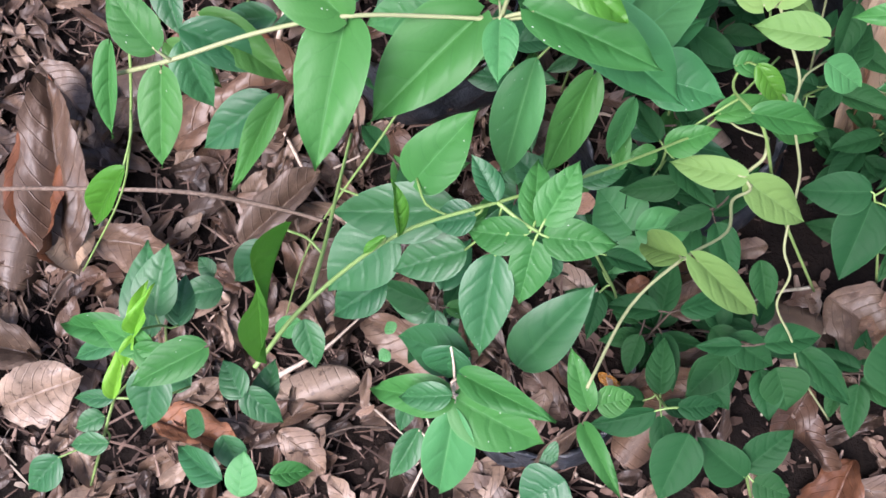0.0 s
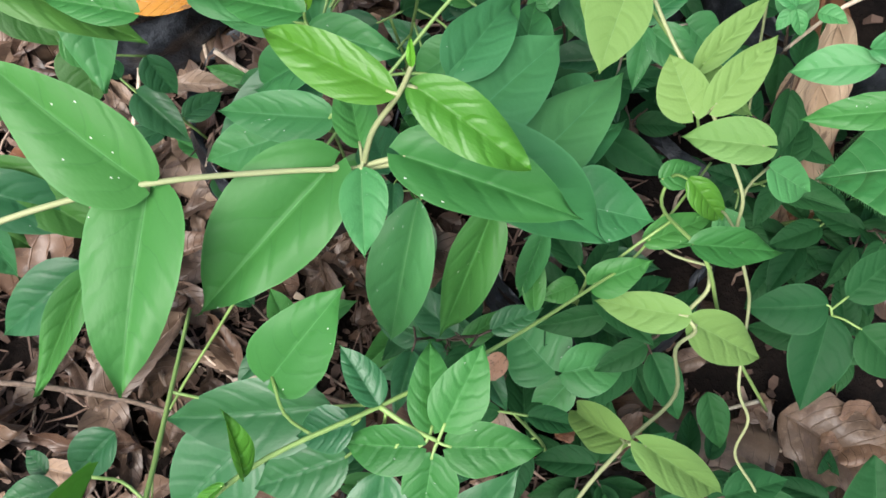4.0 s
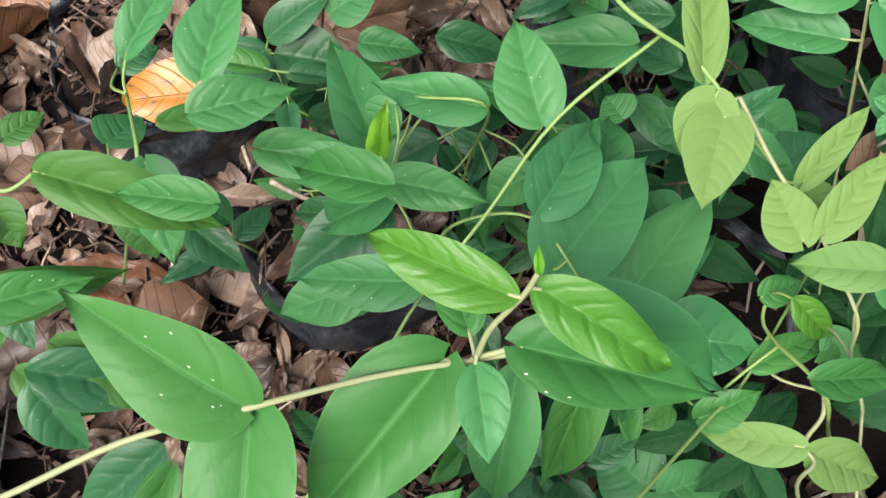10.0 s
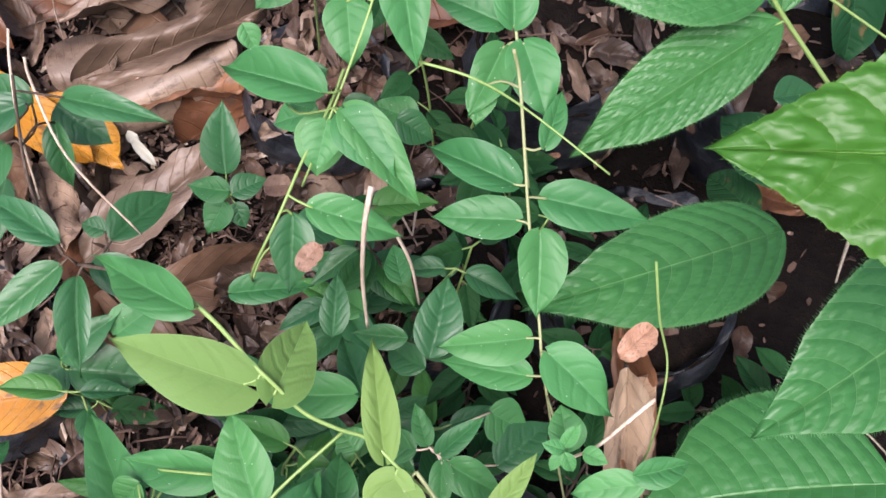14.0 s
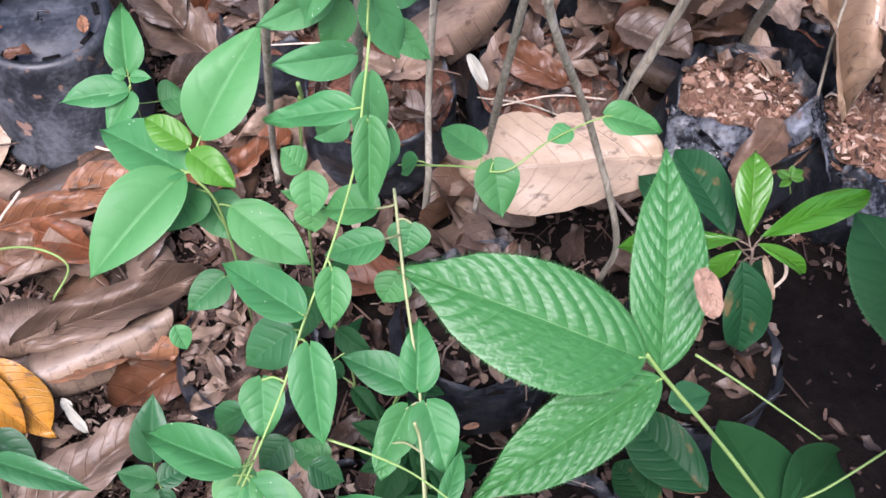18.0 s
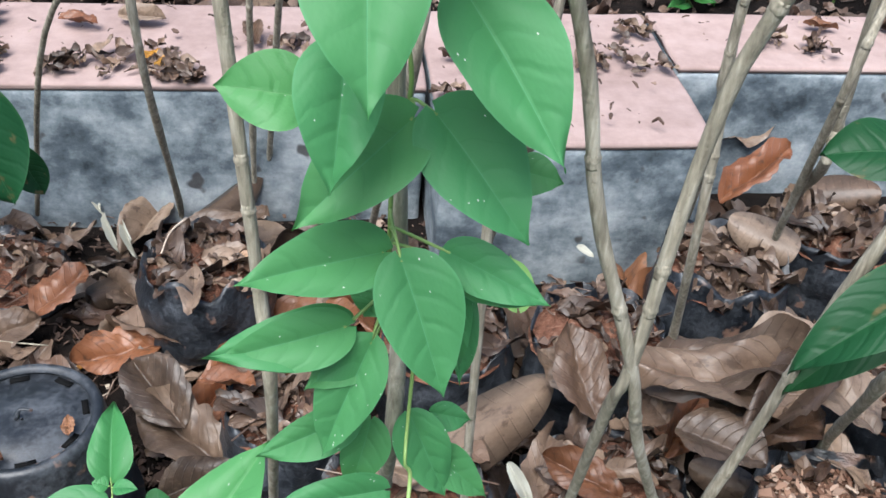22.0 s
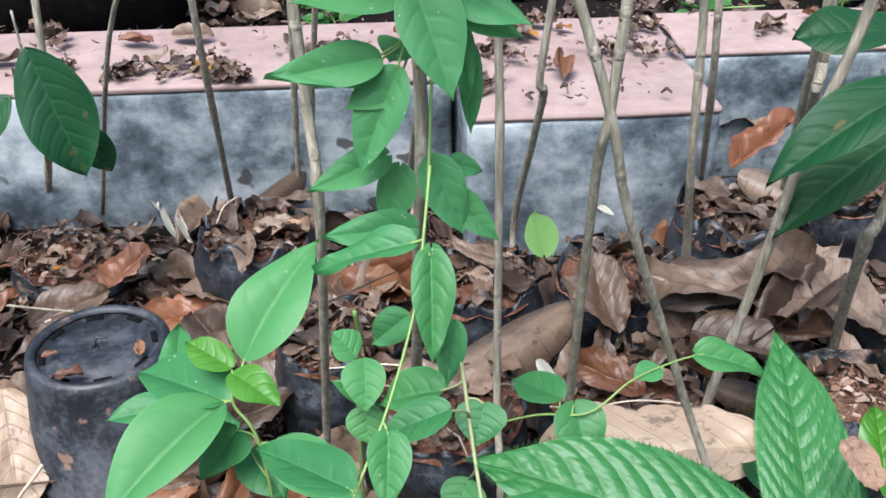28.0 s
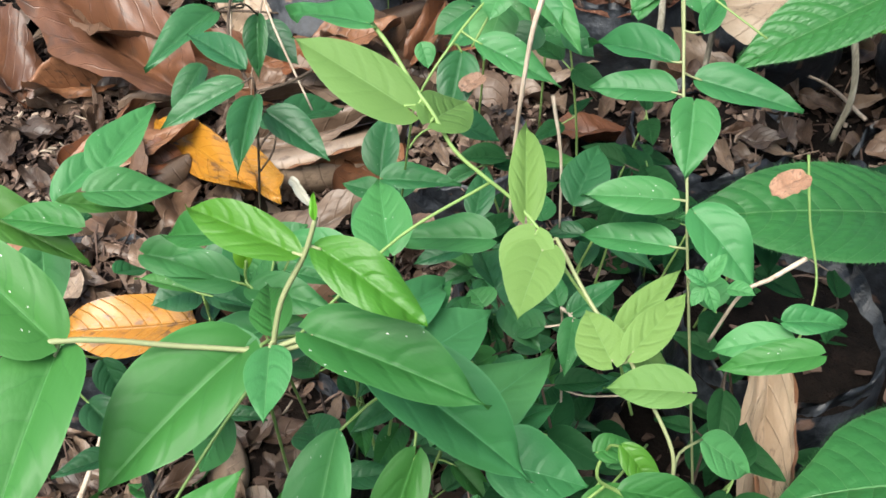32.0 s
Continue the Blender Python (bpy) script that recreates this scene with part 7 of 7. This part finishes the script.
lying("rolled", (-0.192, 0.743, 0.020), (-0.117, 0.798, 0.020), 0.034)
lying("rust", (-0.330, 0.522, 0.030), (-0.250, 0.581, 0.030), 0.032)
lying("rolled", (-0.310, 0.476, 0.030), (-0.249, 0.555, 0.030), 0.037)
lying("yellow", (-0.288, 0.594, 0.030), (-0.181, 0.520, 0.030), 0.034)
lying("brown", (-0.330, 0.613, 0.020), (-0.264, 0.627, 0.020), 0.020)
lying("brown", (-0.216, 0.588, 0.020), (-0.086, 0.649, 0.020), 0.038)
lying("rust", (-0.117, 0.708, 0.020), (-0.093, 0.759, 0.050), 0.025)
lying("tan", (0.242, 0.685, 0.130), (0.099, 0.673, 0.120), 0.077)
lying("brown", (0.328, 0.852, 0.120), (0.197, 0.863, 0.120), 0.067)
lying("brown", (0.179, 0.841, 0.100), (0.156, 0.903, 0.130), 0.043)
lying("rolled", (0.059, 0.811, 0.090), (0.150, 0.888, 0.090), 0.053)
lying("brown", (-0.089, 0.850, 0.030), (-0.161, 0.903, 0.030), 0.055)
lying("brown", (0.227, 0.818, 0.120), (0.280, 0.785, 0.120), 0.051)
lying("brown", (0.213, 0.869, 0.110), (0.334, 0.877, 0.130), 0.065)
lying("rust", (0.345, 1.150, 0.085), (0.425, 1.205, 0.110), 0.045)
lying("brown", (0.365, 1.302, 0.060), (0.448, 1.310, 0.070), 0.046)
lying("tan", (0.121, 0.344, 0.150), (0.140, 0.284, 0.010), 0.030)
lying("yellow", (0.029, 0.113, 0.050), (0.045, 0.100, 0.050), 0.009)
lying("brown", (-0.175, 1.128, 0.040), (-0.086, 1.128, 0.050), 0.035)
lying("rolled", (-0.163, 1.135, 0.050), (-0.108, 1.218, 0.050), 0.038)
lying("brown", (-0.290, 1.278, 0.020), (-0.185, 1.216, 0.030), 0.052)
lying("rust", (-0.344, 0.213, 0.030), (-0.290, 0.099, 0.040), 0.040)
lying("brown", (-0.196, 0.138, 0.030), (-0.161, 0.192, 0.030), 0.027)
lying("brown", (-0.287, 0.121, 0.030), (-0.225, 0.128, 0.030), 0.030)
lying("brown", (0.037, 0.104, 0.060), (0.083, 0.127, 0.060), 0.024)
lying("rolled", (0.047, 0.068, 0.050), (0.065, 0.111, 0.050), 0.025)
lying("brown", (-0.182, 0.287, 0.040), (-0.143, 0.298, 0.040), 0.026)
lying("tan", (0.127, 0.329, 0.060), (0.141, 0.352, 0.100), 0.028)
lying("brown", (-0.304, 0.012, 0.030), (-0.263, 0.042, 0.030), 0.039)
lying("brown", (-0.114, 0.154, 0.030), (-0.155, 0.129, 0.030), 0.033)
lying("brown", (0.142, 0.189, 0.030), (0.193, 0.167, 0.030), 0.048)
lying("seed", (-0.022, 0.347, 0.264), (-0.015, 0.357, 0.266), 0.009)
lying("seed", (-0.075, 0.492, 0.050), (-0.058, 0.493, 0.052), 0.016)
lying("seed", (0.179, 0.481, 0.322), (0.181, 0.457, 0.324), 0.011)
lying("seed", (0.096, 0.315, 0.255), (0.109, 0.327, 0.257), 0.011)
lying("seed", (-0.009, 0.154, 0.200), (-0.003, 0.162, 0.202), 0.008)

lying("brown", (0.353, 0.861, 0.090), (0.286, 0.822, 0.102), 0.037)
lying("brown", (0.380, 0.835, 0.100), (0.339, 0.911, 0.112), 0.059)
lying("brown", (0.266, 0.888, 0.100), (0.311, 0.824, 0.112), 0.048)
lying("brown", (0.370, 0.911, 0.100), (0.260, 0.796, 0.112), 0.044)
lying("brown", (0.177, 0.866, 0.100), (0.141, 0.899, 0.112), 0.033)
lying("brown", (0.280, 0.882, 0.100), (0.371, 0.923, 0.112), 0.047)
lying("brown", (0.233, 0.850, 0.090), (0.211, 0.876, 0.102), 0.052)
lying("rust", (0.189, 0.782, 0.090), (0.135, 0.805, 0.102), 0.031)
lying("brown", (-0.130, 0.818, 0.030), (-0.074, 0.840, 0.042), 0.038)
lying("rust", (0.226, 0.490, 0.050), (0.257, 0.466, 0.062), 0.026)
lying("brown", (-0.122, 0.877, 0.040), (-0.172, 0.935, 0.052), 0.048)
lying("rust", (-0.278, 1.010, 0.030), (-0.242, 1.059, 0.042), 0.045)
lying("rust", (-0.374, 0.921, 0.030), (-0.343, 0.981, 0.042), 0.032)
lying("rust", (-0.198, 0.704, 0.030), (-0.124, 0.729, 0.042), 0.038)
lying("rust", (-0.213, 0.680, 0.030), (-0.143, 0.646, 0.042), 0.032)
lying("pale", (0.134, 0.975, 0.090), (0.130, 1.024, 0.110), 0.03, "pale yellow-green fallen leaf among the bags")
lying("brown", (-0.297, 0.216, 0.020), (-0.297, 0.178, 0.030), 0.023)
lying("rust", (0.131, 0.390, 0.100), (0.144, 0.292, 0.020), 0.029)


lying("curled_tan", (0.395, 0.840, 0.128), (0.390, 0.728, 0.118), 0.050, "curled mottled brown leaf lying beside a torn bag")
lying("curled_tan", (0.446, 0.838, 0.130), (0.414, 0.734, 0.122), 0.056, "freckled tan leaf curled into a trough on the litter")
lying("brown", (0.346, 0.730, 0.112), (0.296, 0.672, 0.100), 0.034, "pinkish brown leaf leaning on a torn bag")
lying("rust", (-0.255, 0.609, 0.030), (-0.453, 0.742, 0.035), 0.089, "large crumpled rust-brown leaf with a strong midrib on the litter")
lying("rust", (-0.254, 0.555, 0.025), (-0.338, 0.532, 0.020), 0.046)
lying("brown", (-0.132, 0.756, 0.030), (-0.190, 0.707, 0.030), 0.019)
lying("brown", (0.088, 0.143, 0.045), (0.025, 0.089, 0.050), 0.032)
lying("brown", (0.053, 0.155, 0.050), (0.078, 0.173, 0.050), 0.022, "small orange-brown dry leaf on the litter")
lying("rust", (0.030, 0.156, 0.060), (0.040, 0.166, 0.060), 0.014)
lying("brown", (0.155, 0.142, 0.030), (0.119, 0.156, 0.030), 0.022)
lying("brown", (0.186, 0.200, 0.030), (0.165, 0.163, 0.030), 0.029)
lying("yellow", (0.024, 0.111, 0.060), (0.040, 0.101, 0.060), 0.008)
lying("tan", (-0.336, 0.168, 0.030), (-0.276, 0.095, 0.050), 0.032)
lying("brown", (-0.289, 0.097, 0.040), (-0.326, 0.200, 0.060), 0.044, "long tan-brown dry leaf lying under the vines")
lying("yellow", (-0.160, 0.349, 0.100), (-0.231, 0.343, 0.080), 0.038, "large yellow leaf with brown margin on a black bag")


def petal(a, b, r):
    a, b = Vector(a), Vector(b)
    b = a.lerp(b, 0.7)
    counter["petal"] = counter.get("petal", -1) + 1
    ob = new("fallen_petal", SHEETS["petal"][counter["petal"] % 3])
    ob.matrix_basis = leaf_pose(a, b, r * 3.2, (0, -0.2, 1), 20)
    tagged(ob, "white curled petal on the litter", "petal", "fallen petals")


petal((0.110, 0.784, 0.120), (0.131, 0.752, 0.100), 0.003)
petal((0.197, 1.075, 0.080), (0.214, 1.053, 0.083), 0.0022)
petal((-0.286, 1.222, 0.020), (-0.267, 1.183, 0.023), 0.0022)
petal((-0.282, 1.214, 0.020), (-0.261, 1.169, 0.023), 0.0022)
petal((-0.256, 1.165, 0.030), (-0.226, 1.089, 0.033), 0.0022)
petal((-0.240, 1.167, 0.020), (-0.212, 1.093, 0.023), 0.0022)
petal((-0.171, 0.543, 0.030), (-0.158, 0.531, 0.033), 0.0022)
petal((-0.167, 0.541, 0.030), (-0.145, 0.510, 0.033), 0.0022)
twig([(-0.350, 0.106, 0.108), (-0.295, 0.118, 0.130), (-0.240, 0.125, 0.150), (-0.181, 0.131, 0.170), (-0.136, 0.131, 0.180), (-0.112, 0.128, 0.190)], 0.0013, 0.0009, "thin brown twig lying across the vines", BROWN_TWIG)
twig([(0.006, 0.363, 0.300), (0.003, 0.354, 0.285), (0.000, 0.352, 0.240), (-0.000, 0.347, 0.200)], 0.0011, 0.0007, "dry pale stem end hanging in the leaves", TWIG)
twig([(0.013, 0.369, 0.250), (0.019, 0.367, 0.220), (0.022, 0.365, 0.180)], 0.0009, 0.0005, "dry pale stem end hanging in the leaves", TWIG)
twig([(0.112, 0.305, 0.235), (0.100, 0.296, 0.232), (0.089, 0.288, 0.230), (0.083, 0.290, 0.200)], 0.0010, 0.0006, "dry pale twig with a frayed tip", TWIG)
twig([(-0.133, 0.273, 0.170), (-0.122, 0.271, 0.160), (-0.110, 0.272, 0.150)], 0.0012, 0.0007, "dry pale twig among the leaves", TWIG)
twig([(-0.160, 0.599, 0.200), (-0.181, 0.591, 0.170), (-0.204, 0.598, 0.100), (-0.222, 0.616, 0.030)], 0.0009, 0.0005, "thin dry stem standing in the litter", TWIG)
twig([(0.117, 0.360, 0.240), (0.121, 0.343, 0.220), (0.127, 0.327, 0.200), (0.117, 0.296, 0.200), (0.108, 0.283, 0.210)], 0.0006, 0.0004, "thin green tendril hanging from a vine", GREEN_STEM)
twig([(0.023, 0.414, 0.300), (0.042, 0.407, 0.300), (0.062, 0.400, 0.290), (0.093, 0.378, 0.280)], 0.0006, 0.0004, "thin green tendril across the vines", GREEN_STEM)
twig([(0.186, 0.461, 0.280), (0.210, 0.450, 0.270), (0.245, 0.428, 0.260)], 0.0007, 0.0004, "thin green tendril across the vines", GREEN_STEM)
twig([(-0.001, 0.620, 0.020), (-0.001, 0.620, 0.240), (0.002, 0.615, 0.266), (0.001, 0.610, 0.286)], 0.0009, 0.0012, "thin green flower spike standing in the litter", GREEN_STEM)
twig([(0.294, 0.595, 0.150), (0.302, 0.588, 0.150), (0.302, 0.579, 0.145), (0.292, 0.571, 0.140), (0.284, 0.560, 0.140)], 0.0016, 0.0007, "curled dry strip of leaf hanging on a sapling", TWIG)

twig([(-0.133, 0.436, 0.290), (-0.135, 0.428, 0.280), (-0.136, 0.411, 0.260), (-0.136, 0.394, 0.230)], 0.0006, 0.0005, "thin dry vine stem hanging over the litter", TWIG)
twig([(-0.125, 0.423, 0.290), (-0.125, 0.418, 0.280), (-0.115, 0.397, 0.260), (-0.095, 0.382, 0.220)], 0.0006, 0.0005, "thin dry vine stem hanging over the litter", TWIG)

# ---- behind the wall: fallen trunk, weeds, seedlings, pipe and tile ----
def trunk():
    ob = thing("fallen_branch", "dark thick branch leaning down behind the wall", "branch", (0.84, 1.52, 0.0))
    bm = bmesh.new()
    tube(bm, smooth_line([(0.44, 2.52, 0.45), (0.534, 2.30, 0.348), (0.669, 1.95, 0.215), (0.745, 1.72, 0.150), (0.80, 1.60, 0.09), (0.84, 1.52, 0.02)], 7), 0.024, 0.027, 14, 0.35, (0.3, 0.62))
    stem = part("stem", bm, DARK_BARK, ob)
    for a, b in (((0.60, 2.12, 0.28), (0.63, 2.06, 0.33)), ((0.70, 1.86, 0.185), (0.66, 1.83, 0.21))):
        bm = bmesh.new()
        tube(bm, smooth_line([a, Vector(a).lerp(Vector(b), 0.5), b], 3), 0.009, 0.006, 8, 0.3)
        part("broken_twig", bm, DARK_BARK, ob)


trunk()


def weed(x, y, high, seed, kind="light", size=(0.03, 0.055), label="green weed with small soft leaves behind the wall"):
    r = random.Random(seed)
    v = Vine("weed", label, "weed", [(x, y, -0.01), (x + r.uniform(-0.05, 0.05), y + r.uniform(-0.05, 0.05), high * 0.6), (x + r.uniform(-0.12, 0.12), y + r.uniform(-0.1, 0.1), high)], 0.0022, 0.0014, GREEN_STEM, (0, -0.5, 1), "weeds", (), 5)
    line = v.line
    for k in range(r.randint(9, 14)):
        p = line[min(len(line) - 1, int(len(line) * (0.25 + 0.75 * k / 13)))]
        a, s = r.uniform(0, 6.3), r.uniform(*size)
        d = Vector((math.cos(a), math.sin(a), r.uniform(-0.2, 0.5))).normalized()
        b = p + d * 0.012
        v.leaf(kind if r.random() < 0.7 else "vine", b, b + d * s, s * r.uniform(0.45, 0.65), r.uniform(-30, 30))
    v.end()


wr = random.Random(77)
for k in range(30):
    weed(wr.uniform(0.72, 1.35), wr.uniform(1.75, 3.1), wr.uniform(0.10, 0.36), 300 + k)
for k in range(8):
    weed(wr.uniform(0.15, 0.75), wr.uniform(2.75, 3.6), wr.uniform(0.08, 0.2), 340 + k)
for x, y, s in ((0.452, 2.38, 0.10), (0.60, 2.30, 0.06), (0.49, 1.83, 0.05), (-0.20, 1.95, 0.05), (-0.13, 1.80, 0.05), (0.10, 2.1, 0.05)):
    weed(x, y, s, int(x * 100) + 900, "vine", (0.03, 0.06), "small green seedling on the litter")

# pale leaning stalks at the foot of the clay pot
for k, (a, b, c) in enumerate((((0.72, 1.95, 0.02), (0.80, 1.92, 0.11), (0.92, 1.88, 0.16)), ((0.74, 1.92, 0.01), (0.86, 1.90, 0.07), (0.93, 1.86, 0.17)), ((0.93, 1.86, 0.0), (0.94, 1.85, 0.10), (0.90, 1.84, 0.17)))):
    twig([a, b, c], 0.006, 0.004, "pale green broken stalk leaning among weeds", GREEN_STEM)


def pipe():
    bm = bmesh.new()
    m = look((-0.475, 1.86, 0.30), (-0.40, 2.05, 0.38))
    block(bm, -0.016, 0.016, -0.004, 0.004, -0.12, 0.12, 0.002)
    bm.transform(m)
    tagged(part("plastic_strip", bm, GREY_PIPE, None), "grey plastic strip leaning in the terracotta planter", "strip")


pipe()


def hose():
    bm = bmesh.new()
    tube(bm, smooth_line([(-1.25, 2.45, 0.0), (-1.15, 2.45, 0.25), (-1.0, 2.5, 0.40), (-0.85, 2.55, 0.41), (-0.70, 2.5, 0.43), (-0.62, 2.4, 0.46)], 6), 0.018, 0.018, 12)
    tagged(part("grey_hose", bm, GREY_PIPE, None), "grey-blue hose lying across the planters", "hose")


hose()

# unseen backdrop added behind the garden, its green darkened as shaded planting
n = Nodes("shaded_garden_backdrop")
BACKDROP_SHADE = n.done(n.ramp(n.noise(7.0, 6.0, 0.7, n.world()), (0.35, (0.008, 0.016, 0.008)), (0.55, (0.03, 0.06, 0.02)), (0.75, (0.08, 0.15, 0.04))), 0.9, 0.2)
bm = bmesh.new()
block(bm, -16, 16, 8.0, 8.4, -0.1, 2.6, 0.0)
tagged(part("backdrop", bm, BACKDROP_SHADE, None), "unseen dark green backdrop added behind the garden", "hedge", kind="structure")

# unseen extra hairy saplings, added beside the path's view to shade the corner
for k, (x, y, z, hx, hy, w) in enumerate(((0.36, 0.30, 0.36, 0.30, 0.47, 0.12), (0.40, 0.42, 0.40, 0.30, 0.36, 0.11), (0.44, 0.52, 0.38, 0.31, 0.50, 0.12), (0.46, 0.34, 0.44, 0.34, 0.26, 0.12), (0.50, 0.45, 0.33, 0.38, 0.55, 0.12), (0.34, 0.20, 0.33, 0.27, 0.33, 0.10), (0.52, 0.30, 0.30, 0.42, 0.42, 0.12))):
    v = Vine("hairy_sapling", "unseen sapling added to shade the soil beside the view", "sapling", [(0.47, 0.42, -0.01), (0.46, 0.41, z * 0.6), (x + (x - hx) * 0.1, y + (y - hy) * 0.1, z)], 0.0022, 0.0014, GREEN_STEM, (0, -0.2, 1), "saplings")
    v.leaf("quilted", (x, y, z), (hx, hy, z - 0.015), w)
    v.end()
